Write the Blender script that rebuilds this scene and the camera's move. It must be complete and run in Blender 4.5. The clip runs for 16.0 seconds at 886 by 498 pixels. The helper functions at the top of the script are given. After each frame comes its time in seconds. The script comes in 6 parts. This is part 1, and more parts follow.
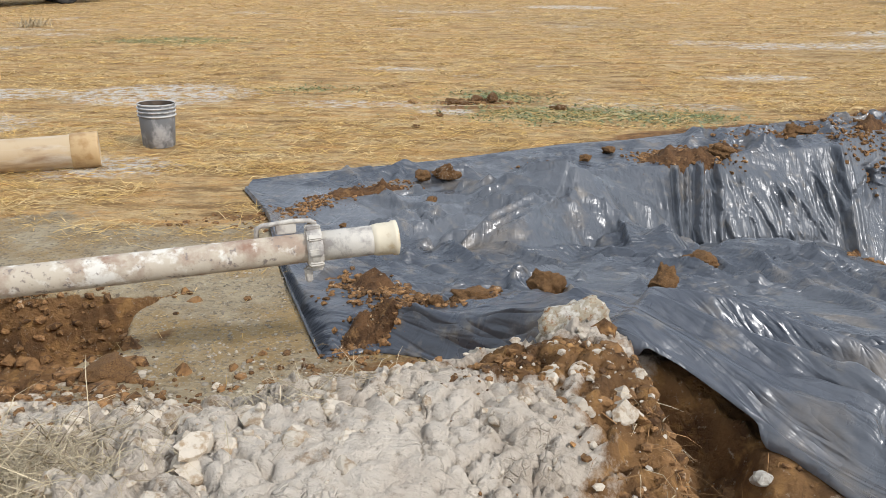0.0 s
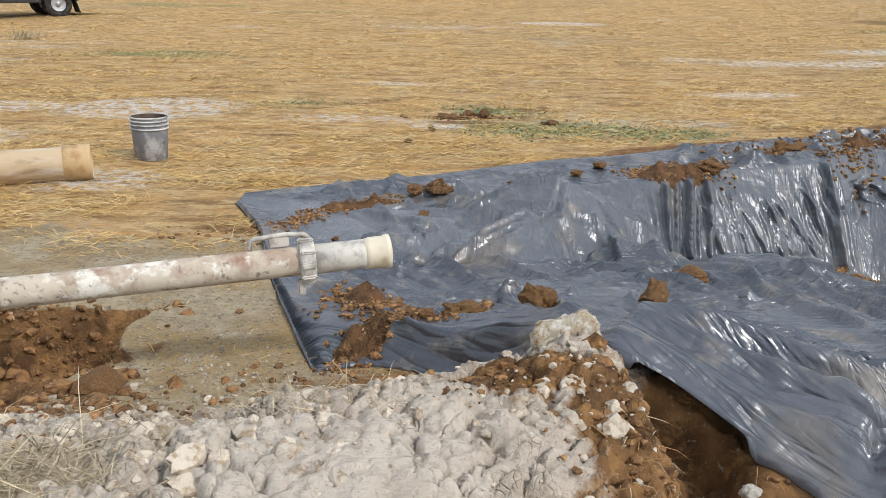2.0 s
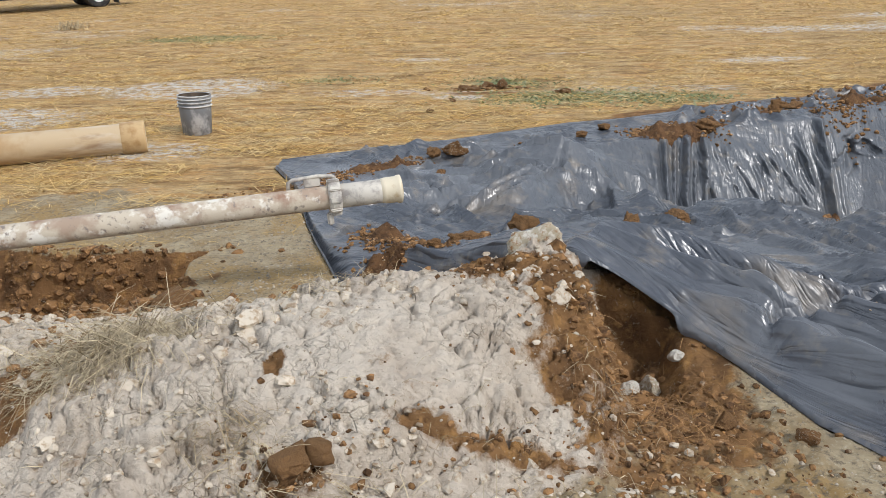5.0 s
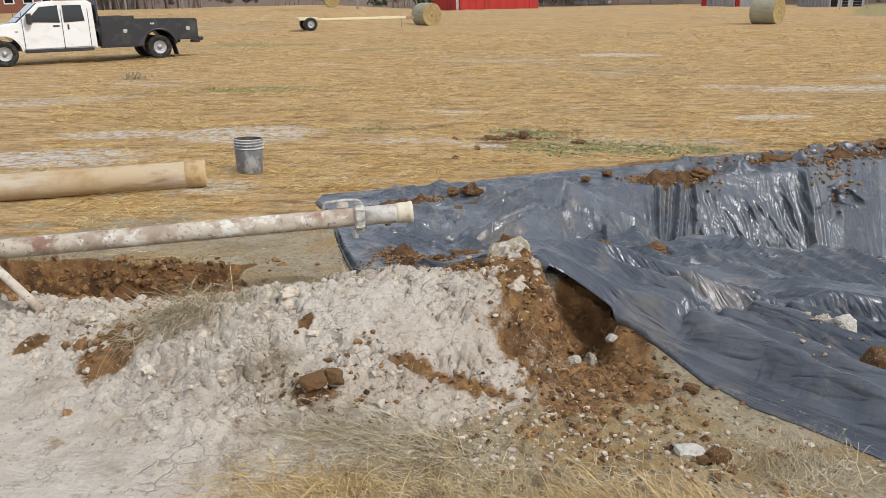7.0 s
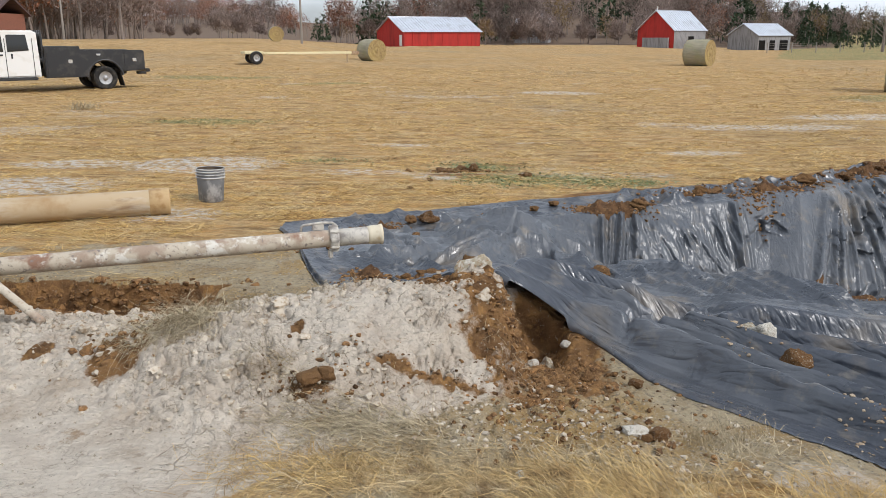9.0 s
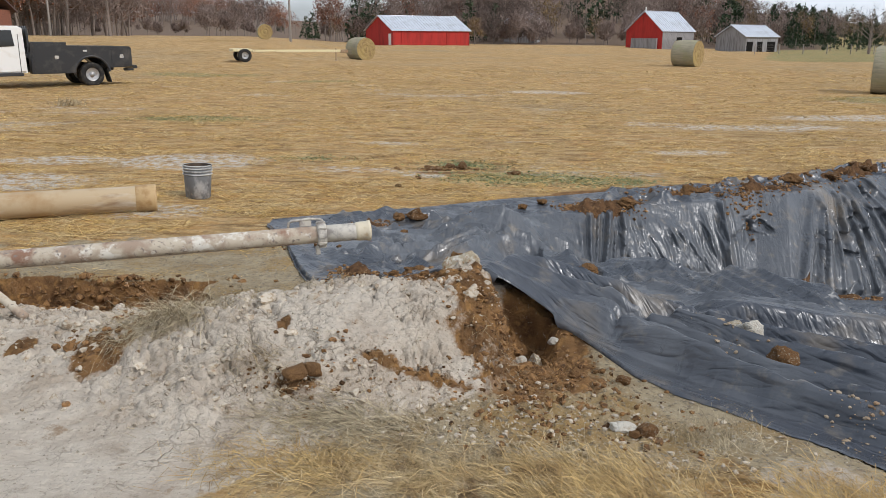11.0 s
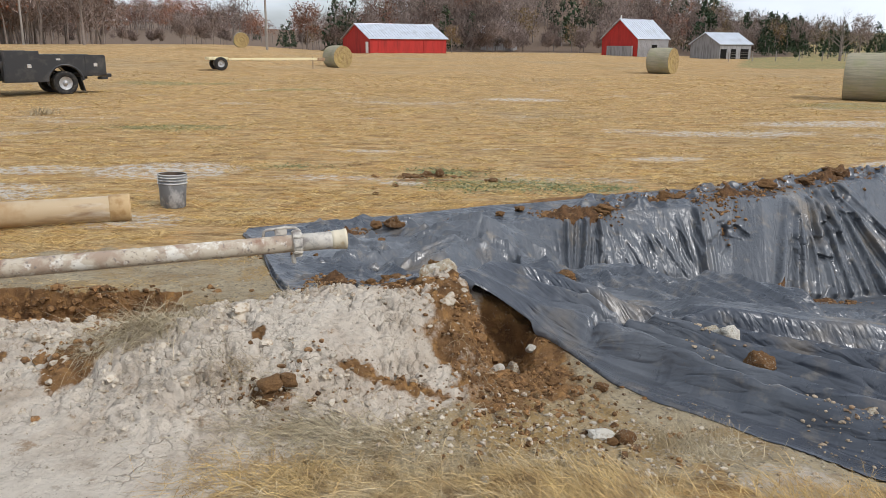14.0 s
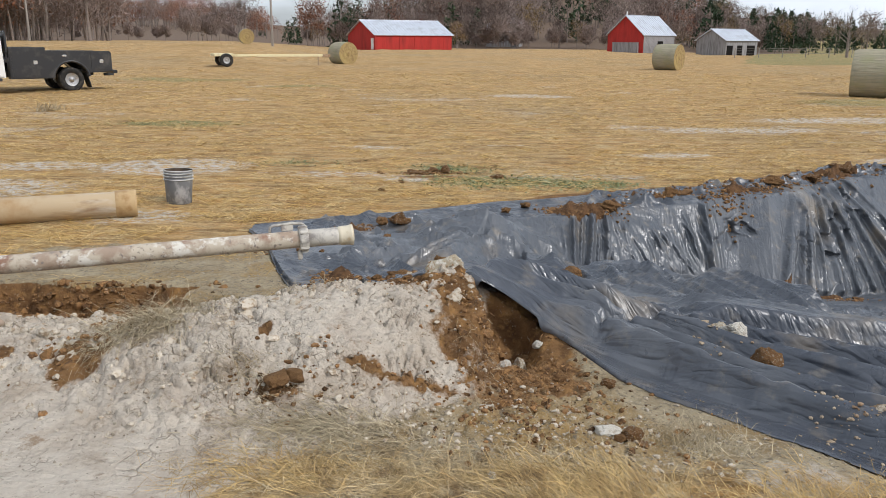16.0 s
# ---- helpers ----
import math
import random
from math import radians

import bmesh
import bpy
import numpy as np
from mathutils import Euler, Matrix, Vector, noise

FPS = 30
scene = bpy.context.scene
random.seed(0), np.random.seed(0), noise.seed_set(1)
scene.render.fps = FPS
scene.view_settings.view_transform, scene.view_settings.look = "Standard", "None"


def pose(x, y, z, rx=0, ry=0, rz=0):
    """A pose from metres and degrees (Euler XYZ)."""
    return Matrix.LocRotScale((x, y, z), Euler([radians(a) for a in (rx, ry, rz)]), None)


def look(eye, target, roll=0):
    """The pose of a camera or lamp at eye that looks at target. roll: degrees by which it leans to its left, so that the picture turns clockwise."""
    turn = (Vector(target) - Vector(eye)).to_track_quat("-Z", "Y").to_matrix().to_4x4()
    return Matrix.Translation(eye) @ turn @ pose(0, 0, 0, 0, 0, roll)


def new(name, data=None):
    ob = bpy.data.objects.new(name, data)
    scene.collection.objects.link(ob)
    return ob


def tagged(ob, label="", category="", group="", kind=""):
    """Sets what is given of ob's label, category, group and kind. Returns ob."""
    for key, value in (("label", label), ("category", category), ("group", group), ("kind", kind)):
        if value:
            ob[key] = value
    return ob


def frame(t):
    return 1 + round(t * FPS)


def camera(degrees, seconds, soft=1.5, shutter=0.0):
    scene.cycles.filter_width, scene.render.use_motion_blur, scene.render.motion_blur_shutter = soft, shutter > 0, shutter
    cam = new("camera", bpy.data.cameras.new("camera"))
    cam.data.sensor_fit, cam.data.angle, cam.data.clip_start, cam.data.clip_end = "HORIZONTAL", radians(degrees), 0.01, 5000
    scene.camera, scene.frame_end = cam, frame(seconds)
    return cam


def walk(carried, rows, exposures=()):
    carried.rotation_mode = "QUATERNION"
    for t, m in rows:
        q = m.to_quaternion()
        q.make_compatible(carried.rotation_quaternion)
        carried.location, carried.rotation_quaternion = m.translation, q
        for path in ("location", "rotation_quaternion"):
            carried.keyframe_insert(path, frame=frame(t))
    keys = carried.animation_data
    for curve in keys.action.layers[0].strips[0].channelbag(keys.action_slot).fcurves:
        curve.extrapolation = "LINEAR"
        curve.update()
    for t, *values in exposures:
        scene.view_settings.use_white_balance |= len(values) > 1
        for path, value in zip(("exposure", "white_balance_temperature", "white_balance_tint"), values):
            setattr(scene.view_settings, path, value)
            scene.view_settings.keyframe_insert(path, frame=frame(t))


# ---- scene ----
cam = camera(56.5, 16.0, soft=0.8)
PATH = [
    (0, (0.235, 1.084, 1.583), (0.132, 2.968, 0.898), -0.2),
    (0.5, (0.234, 1.084, 1.583), (0.131, 2.968, 0.900), -0.2),
    (1, (0.227, 1.083, 1.585), (0.11, 2.97, 0.912), -0.2),
    (1.5, (0.227, 1.079, 1.585), (0.138, 2.97, 0.919), 0.3),
    (2, (0.232, 1.066, 1.588), (0.15, 2.962, 0.936), 0.3),
    (2.5, (0.227, 1.054, 1.579), (0.173, 2.945, 0.911), 0.2),
    (3, (0.293, 0.996, 1.588), (0.148, 2.902, 0.981), -0.6),
    (3.5, (0.443, 0.879, 1.582), (0.242, 2.776, 0.959), -0.6),
    (4, (0.44, 0.727, 1.603), (0.124, 2.634, 1.069), 0.3),
    (4.5, (0.43, 0.573, 1.600), (0.204, 2.439, 0.897), -5.5),
    (4.7, (0.407, 0.499, 1.608), (0.26, 2.37, 0.897), -2.5),
    (6.8, (0.631, -0.421, 1.768), (0.358, 1.482, 1.217), -1.2),
    (7, (0.697, -0.52, 1.744), (0.431, 1.376, 1.166), -1.3),
    (7.5, (0.758, -0.678, 1.78), (0.534, 1.245, 1.279), -1.4),
    (8, (0.675, -0.841, 1.753), (0.518, 1.081, 1.222), -1.0),
    (8.2, (0.618, -0.926, 1.785), (0.477, 1.005, 1.282), -0.4),
    (10.3, (0.601, -0.982, 1.769), (0.488, 0.952, 1.269), 0.1),
    (10.5, (0.603, -0.971, 1.765), (0.492, 0.96, 1.255), 0.4),
    (11, (0.607, -0.957, 1.766), (0.507, 0.976, 1.264), 0.3),
    (11.5, (0.617, -0.968, 1.763), (0.54, 0.959, 1.235), 0.2),
    (12, (0.612, -0.942, 1.755), (0.571, 0.984, 1.218), 0.7),
    (12.5, (0.613, -0.947, 1.767), (0.555, 0.993, 1.285), 0.7),
    (13, (0.616, -0.95, 1.764), (0.545, 0.991, 1.286), 0.5),
    (13.5, (0.616, -0.94, 1.767), (0.558, 1.0, 1.284), 0.5),
    (14, (0.617, -0.935, 1.762), (0.568, 1.004, 1.278), 0.2),
    (14.5, (0.609, -0.935, 1.762), (0.572, 1.006, 1.281), 0.5),
    (15, (0.617, -0.933, 1.761), (0.583, 1.005, 1.268), 0.7),
    (15.5, (0.607, -0.935, 1.76), (0.553, 1.003, 1.268), 0.6),
    (16, (0.609, -0.93, 1.757), (0.548, 1.007, 1.265), 0.2),
]
walk(cam, [(t, look(eye, target, roll)) for t, eye, target, roll in PATH],
     exposures=[(0, -0.12, 6150, 11), (4.7, -0.20, 6150, 11), (7.0, -0.28, 6150, 11), (8.2, -0.26, 6150, 11), (10.3, -0.50, 6150, 11), (12.0, -0.48, 6150, 11), (13.0, -0.37, 6150, 11), (16, -0.38, 6150, 11)])

# ---- sky and sun: a bright, thinly clouded winter day ----
SUN_EL, SUN_AZ = 41.0, 122.0          # height, and bearing from +y towards +x
sun = new("sun", bpy.data.lights.new("sun", "SUN"))
sun.data.energy, sun.data.angle, sun.data.color = 2.9, radians(6), (1.0, 0.95, 0.88)
d = Vector((math.sin(radians(SUN_AZ)) * math.cos(radians(SUN_EL)), math.cos(radians(SUN_AZ)) * math.cos(radians(SUN_EL)), math.sin(radians(SUN_EL))))
sun.matrix_world = look(d * 60, (0, 0, 0))
world = bpy.data.worlds.new("sky")
scene.world = world
world.use_nodes = True
wn, wl = world.node_tree.nodes, world.node_tree.links
wn.clear()
sky = wn.new("ShaderNodeTexSky")
sky.sky_type, sky.sun_disc = "NISHITA", False
sky.sun_elevation, sky.sun_rotation = radians(SUN_EL), radians(SUN_AZ)
sky.dust_density, sky.ozone_density = 2.0, 1.5
bg_a, bg_b, mixer, out = wn.new("ShaderNodeBackground"), wn.new("ShaderNodeBackground"), wn.new("ShaderNodeMixShader"), wn.new("ShaderNodeOutputWorld")
bg_a.inputs["Strength"].default_value = 0.13
bg_b.inputs["Color"].default_value, bg_b.inputs["Strength"].default_value = (0.90, 0.95, 1.0, 1), 1.36
tc, mp, cloud, cr = wn.new("ShaderNodeTexCoord"), wn.new("ShaderNodeMapping"), wn.new("ShaderNodeTexNoise"), wn.new("ShaderNodeValToRGB")
mp.inputs["Scale"].default_value = (1.0, 1.0, 3.2)
cloud.inputs["Scale"].default_value, cloud.inputs["Detail"].default_value = 2.4, 7
cr.color_ramp.elements[0].position, cr.color_ramp.elements[1].position = 0.30, 0.55
wl.new(tc.outputs["Generated"], mp.inputs["Vector"])
wl.new(mp.outputs["Vector"], cloud.inputs["Vector"])
wl.new(cloud.outputs["Fac"], cr.inputs["Fac"])
wl.new(cr.outputs["Color"], mixer.inputs["Fac"])
wl.new(sky.outputs["Color"], bg_a.inputs["Color"])
wl.new(bg_a.outputs["Background"], mixer.inputs[1])
wl.new(bg_b.outputs["Background"], mixer.inputs[2])
wl.new(mixer.outputs["Shader"], out.inputs["Surface"])

# ---- numeric noise ----
def hash2(ix, iy, seed):
    n = (ix.astype(np.int64) * 374761393 + iy.astype(np.int64) * 668265263 + seed * 974634777) & 0x7FFFFFFF
    n = ((n ^ (n >> 13)) * 1274126177) & 0x7FFFFFFF
    return ((n ^ (n >> 16)) & 0xFFFFF) / float(0xFFFFF)


def vnoise(x, y, seed=0):
    ix, iy = np.floor(x), np.floor(y)
    fx, fy = x - ix, y - iy
    fx, fy = fx * fx * fx * (fx * (fx * 6 - 15) + 10), fy * fy * fy * (fy * (fy * 6 - 15) + 10)
    a, b = hash2(ix, iy, seed), hash2(ix + 1, iy, seed)
    c, e = hash2(ix, iy + 1, seed), hash2(ix + 1, iy + 1, seed)
    return (a + (b - a) * fx) * (1 - fy) + (c + (e - c) * fx) * fy


def fbm(x, y, octaves=4, seed=0, gain=0.5):
    total, amp, norm = 0.0, 1.0, 0.0
    for k in range(octaves):
        total = total + amp * vnoise(x * 2 ** k + 17.3 * k, y * 2 ** k - 9.1 * k, seed + k)
        norm += amp
        amp *= gain
    return total / norm


def worley(x, y, seed=0):
    ix, iy = np.floor(x), np.floor(y)
    f1, f2, cell = np.full(x.shape, 9.0), np.full(x.shape, 9.0), np.zeros(x.shape)
    for dx in (-1, 0, 1):
        for dy in (-1, 0, 1):
            cx, cy = ix + dx, iy + dy
            dd = np.hypot(cx + hash2(cx, cy, seed) - x, cy + hash2(cx, cy, seed + 7) - y)
            f2 = np.minimum(f2, np.maximum(f1, dd))
            cell = np.where(dd < f1, hash2(cx, cy, seed + 13), cell)
            f1 = np.minimum(f1, dd)
    return f1, f2, cell


def smooth(e0, e1, v):
    t = np.clip((v - e0) / (e1 - e0), 0, 1)
    return t * t * (3 - 2 * t)


# ---- mesh tools ----
def mesh_from(name, verts, faces, mats, uv=None, soft_shade=True):
    me = bpy.data.meshes.new(name)
    me.from_pydata(verts, [], faces)
    for m in mats if isinstance(mats, (list, tuple)) else [mats]:
        me.materials.append(m)
    if soft_shade:
        me.polygons.foreach_set("use_smooth", [True] * len(me.polygons))
    me.update()
    return me


def grid_mesh(name, X, Y, Z, mat):
    """A sheet over a grid of points, built with fast arrays."""
    n, m = X.shape
    me = bpy.data.meshes.new(name)
    idx = np.arange(n * m, dtype=np.int32).reshape(n, m)
    quads = np.stack([idx[:-1, :-1], idx[:-1, 1:], idx[1:, 1:], idx[1:, :-1]], -1).reshape(-1, 4)
    me.vertices.add(n * m)
    me.vertices.foreach_set("co", np.stack([X, Y, Z], -1).reshape(-1).astype(np.float32))
    me.loops.add(quads.size)
    me.loops.foreach_set("vertex_index", quads.reshape(-1))
    me.polygons.add(len(quads))
    me.polygons.foreach_set("loop_start", np.arange(0, quads.size, 4, dtype=np.int32))
    me.polygons.foreach_set("use_smooth", np.ones(len(quads), dtype=bool))
    me.update(calc_edges=True)
    me.materials.append(mat)
    return me


def soup(name, verts, faces_n, mat):
    """Many loose polygons of faces_n corners each; verts in face order."""
    v = np.asarray(verts, dtype=np.float32).reshape(-1, 3)
    me = bpy.data.meshes.new(name)
    k = len(v) // faces_n
    me.vertices.add(len(v))
    me.vertices.foreach_set("co", v.reshape(-1))
    me.loops.add(len(v))
    me.loops.foreach_set("vertex_index", np.arange(len(v), dtype=np.int32))
    me.polygons.add(k)
    me.polygons.foreach_set("loop_start", np.arange(0, len(v), faces_n, dtype=np.int32))
    me.update(calc_edges=True)
    me.materials.append(mat)
    return me


def part(name, bm, material, parent, label="", soft_shade=False, at=None):
    """One bmesh (or ready mesh) as one mesh object under a thing or a part."""
    if isinstance(bm, bmesh.types.BMesh):
        me = bpy.data.meshes.new(name)
        bm.to_mesh(me)
        bm.free()
        me.materials.append(material)
        if soft_shade:
            me.polygons.foreach_set("use_smooth", [True] * len(me.polygons))
    else:
        me = bm
    ob = new(name, me)
    ob.parent = parent
    if at is not None:
        ob.matrix_basis = at
    if label:
        ob["label"] = label
    return ob


def box(sx, sy, sz, cx=0, cy=0, cz=0, bevel=0.0, turn=None, bm=None):
    bm = bm or bmesh.new()
    m = Matrix.Translation((cx, cy, cz)) @ (turn or Matrix()) @ Matrix.Diagonal((sx, sy, sz, 1))
    made = bmesh.ops.create_cube(bm, size=1.0, matrix=m)
    if bevel:
        edges = list({e for v in made["verts"] for e in v.link_edges})
        bmesh.ops.bevel(bm, geom=edges, offset=bevel, segments=2, affect="EDGES")
    return bm


def lathe(rings, n=32, axis="z", bm=None, m=None):
    """Rings of (radius, height) turned round an axis; a zero radius closes an end."""
    bm = bm or bmesh.new()
    m = m or Matrix()
    if axis == "x":
        m = m @ Matrix.Rotation(radians(90), 4, "Y")
    if axis == "y":
        m = m @ Matrix.Rotation(radians(-90), 4, "X")
    rows = []
    for r, h in rings:
        if r <= 1e-6:
            rows.append([bm.verts.new(m @ Vector((0, 0, h)))])
        else:
            rows.append([bm.verts.new(m @ Vector((r * math.cos(2 * math.pi * k / n), r * math.sin(2 * math.pi * k / n), h))) for k in range(n)])
    for a, b in zip(rows, rows[1:]):
        for k in range(n):
            q = (a[k % len(a)], a[(k + 1) % len(a)], b[(k + 1) % len(b)], b[k % len(b)])
            q = list(dict.fromkeys(q))
            if len(q) > 2:
                bm.faces.new(q)
    bmesh.ops.recalc_face_normals(bm, faces=bm.faces)
    return bm


def prism(points, depth, axis="y", bm=None, m=None, bevel=0.0):
    """A flat outline (a, b) pushed through by depth, centred on zero. axis y: points are x, z; axis x: y, z."""
    bm = bm or bmesh.new()
    m = m or Matrix()
    def place(a, b, c):
        return m @ (Vector((a, c, b)) if axis == "y" else Vector((c, a, b)))
    one = [bm.verts.new(place(a, b, -depth / 2)) for a, b in points]
    two = [bm.verts.new(place(a, b, depth / 2)) for a, b in points]
    caps = [bm.faces.new(one), bm.faces.new(two)]
    n = len(points)
    for k in range(n):
        bm.faces.new((one[k], one[(k + 1) % n], two[(k + 1) % n], two[k]))
    bmesh.ops.recalc_face_normals(bm, faces=bm.faces)
    if bevel:
        bmesh.ops.bevel(bm, geom=[e for c in caps for e in c.edges], offset=bevel, segments=2, affect="EDGES")
    return bm


def tube(points, radius, n=8, bm=None):
    """A round bar along a line of points; radius a number or one for each point."""
    bm = bm or bmesh.new()
    pts = [Vector(p) for p in points]
    rr = radius if isinstance(radius, (list, tuple)) else [radius] * len(pts)
    rows = []
    for k, p in enumerate(pts):
        way = (pts[min(k + 1, len(pts) - 1)] - pts[max(k - 1, 0)]).normalized()
        q = way.to_track_quat("Z", "Y")
        rows.append([bm.verts.new(p + q @ Vector((rr[k] * math.cos(2 * math.pi * j / n), rr[k] * math.sin(2 * math.pi * j / n), 0))) for j in range(n)])
    for a, b in zip(rows, rows[1:]):
        for j in range(n):
            bm.faces.new((a[j], a[(j + 1) % n], b[(j + 1) % n], b[j]))
    bm.faces.new(rows[0][::-1])
    bm.faces.new(rows[-1])
    return bm


def thing(name, label, category, at=None, group="", kind=""):
    ob = new(name)
    ob.empty_display_size = 0.1
    if at is not None:
        ob.matrix_basis = at
    return tagged(ob, label, category, group, kind)

# ---- materials ----
def material(name, base, rough=0.7, metal=0.0, spots=(), bump=(), spec=0.5, coords="Object", coat=0.0, bump_detail=8):
    """base colour; spots: (colour, scale, lo, hi, detail) noise layers; bump: (scale, strength, distance)."""
    m = bpy.data.materials.new(name)
    m.use_nodes = True
    nt = m.node_tree
    b = nt.nodes["Principled BSDF"]
    b.inputs["Roughness"].default_value, b.inputs["Metallic"].default_value = rough, metal
    b.inputs["Specular IOR Level"].default_value = spec
    b.inputs["Coat Weight"].default_value = coat
    tcn = nt.nodes.new("ShaderNodeTexCoord")
    last = None
    for k, (col, scale, lo, hi, detail) in enumerate(spots):
        nz, rp, mx = nt.nodes.new("ShaderNodeTexNoise"), nt.nodes.new("ShaderNodeMapRange"), nt.nodes.new("ShaderNodeMix")
        mx.data_type = "RGBA"
        if isinstance(scale, tuple):
            mpn = nt.nodes.new("ShaderNodeMapping")
            mpn.inputs["Scale"].default_value = scale
            nt.links.new(tcn.outputs[coords], mpn.inputs["Vector"])
            nt.links.new(mpn.outputs["Vector"], nz.inputs["Vector"])
            nz.inputs["Scale"].default_value = 1.0
        else:
            nt.links.new(tcn.outputs[coords], nz.inputs["Vector"])
            nz.inputs["Scale"].default_value = scale
        nz.inputs["Detail"].default_value, nz.inputs["Roughness"].default_value = detail, 0.62
        rp.inputs["From Min"].default_value, rp.inputs["From Max"].default_value = lo, hi
        nt.links.new(nz.outputs["Fac"], rp.inputs["Value"])
        nt.links.new(rp.outputs["Result"], mx.inputs["Factor"])
        if last is None:
            mx.inputs["A"].default_value = (*base, 1)
        else:
            nt.links.new(last, mx.inputs["A"])
        mx.inputs["B"].default_value = (*col, 1)
        last = mx.outputs["Result"]
    if last is not None:
        nt.links.new(last, b.inputs["Base Color"])
    else:
        b.inputs["Base Color"].default_value = (*base, 1)
    normal = None
    for scale, strength, dist in bump:
        nz, bp = nt.nodes.new("ShaderNodeTexNoise"), nt.nodes.new("ShaderNodeBump")
        nz.inputs["Detail"].default_value = bump_detail
        if isinstance(scale, tuple):
            mpn = nt.nodes.new("ShaderNodeMapping")
            mpn.inputs["Scale"].default_value = scale
            nt.links.new(tcn.outputs[coords], mpn.inputs["Vector"])
            nt.links.new(mpn.outputs["Vector"], nz.inputs["Vector"])
            nz.inputs["Scale"].default_value = 1.0
        else:
            nt.links.new(tcn.outputs[coords], nz.inputs["Vector"])
            nz.inputs["Scale"].default_value = scale
        bp.inputs["Strength"].default_value, bp.inputs["Distance"].default_value = strength, dist
        nt.links.new(nz.outputs["Fac"], bp.inputs["Height"])
        if normal is not None:
            nt.links.new(normal, bp.inputs["Normal"])
        normal = bp.outputs["Normal"]
    if normal is not None:
        nt.links.new(normal, b.inputs["Normal"])
    return m


def vary(m, amount=0.25, island=True):
    """Lets the base colour of each loose piece differ a little."""
    nt = m.node_tree
    b = nt.nodes["Principled BSDF"]
    geo = nt.nodes.new("ShaderNodeNewGeometry") if island else nt.nodes.new("ShaderNodeObjectInfo")
    rp, hs = nt.nodes.new("ShaderNodeMapRange"), nt.nodes.new("ShaderNodeHueSaturation")
    rp.inputs["To Min"].default_value, rp.inputs["To Max"].default_value = 1 - amount, 1 + amount
    nt.links.new(geo.outputs["Random Per Island" if island else "Random"], rp.inputs["Value"])
    nt.links.new(rp.outputs["Result"], hs.inputs["Value"])
    if b.inputs["Base Color"].is_linked:
        nt.links.new(b.inputs["Base Color"].links[0].from_socket, hs.inputs["Color"])
    else:
        hs.inputs["Color"].default_value = b.inputs["Base Color"].default_value
    nt.links.new(hs.outputs["Color"], b.inputs["Base Color"])
    return m


CLAY, CLAY_DARK = (0.66, 0.578, 0.475), (0.30, 0.232, 0.168)
EARTH, EARTH_DARK, EARTH_RED = (0.26, 0.142, 0.060), (0.095, 0.052, 0.026), (0.40, 0.22, 0.080)
STRAW, STRAW_PALE, STRAW_OLD = (0.53, 0.298, 0.108), (0.59, 0.435, 0.228), (0.26, 0.175, 0.085)

m_clay = material("pale clay", (0.48, 0.43, 0.345), 0.95, spots=[(CLAY_DARK, 5, 0.55, 0.8, 8), ((0.30, 0.17, 0.075), 9, 0.66, 0.8, 6)], bump=[(18, 0.5, 0.03), (90, 0.4, 0.008)], spec=0.2)
m_earth = material("brown earth", EARTH, 0.95, spots=[(EARTH_DARK, 18, 0.44, 0.62, 8), (EARTH_RED, 34, 0.56, 0.70, 6), ((0.45, 0.36, 0.25), 11, 0.68, 0.8, 8)], bump=[(25, 0.6, 0.03), (110, 0.5, 0.008)], spec=0.2)
m_rock = material("grey-brown rock", (0.42, 0.36, 0.26), 0.9, spots=[((0.66, 0.62, 0.54), 4, 0.48, 0.62, 6), ((0.28, 0.14, 0.05), 6, 0.52, 0.66, 8)], bump=[(20, 0.5, 0.02), (90, 0.4, 0.006)], spec=0.25)
m_straw = vary(material("dry straw", (0.56, 0.37, 0.13), 0.8, spots=[((0.62, 0.47, 0.24), 3, 0.45, 0.65, 3)], spec=0.25), 0.35)
m_straw_dull = vary(material("dull trodden straw", (0.46, 0.33, 0.16), 0.85, spots=[((0.56, 0.45, 0.28), 5, 0.45, 0.65, 3), ((0.24, 0.16, 0.08), 8, 0.52, 0.66, 3)], spec=0.2), 0.45)
m_straw_grey = vary(material("grey dead grass", (0.46, 0.38, 0.25), 0.85, spots=[((0.26, 0.19, 0.10), 4, 0.5, 0.7, 3)], spec=0.2), 0.4)
m_straw_pale = vary(material("pale long straw", (0.55, 0.385, 0.165), 0.85, spots=[((0.40, 0.26, 0.11), 4, 0.45, 0.65, 3)], spec=0.2), 0.4)
m_weed = vary(material("green weeds", (0.17, 0.21, 0.09), 0.7, spots=[((0.30, 0.31, 0.18), 4, 0.45, 0.65, 3)], spec=0.3), 0.35)


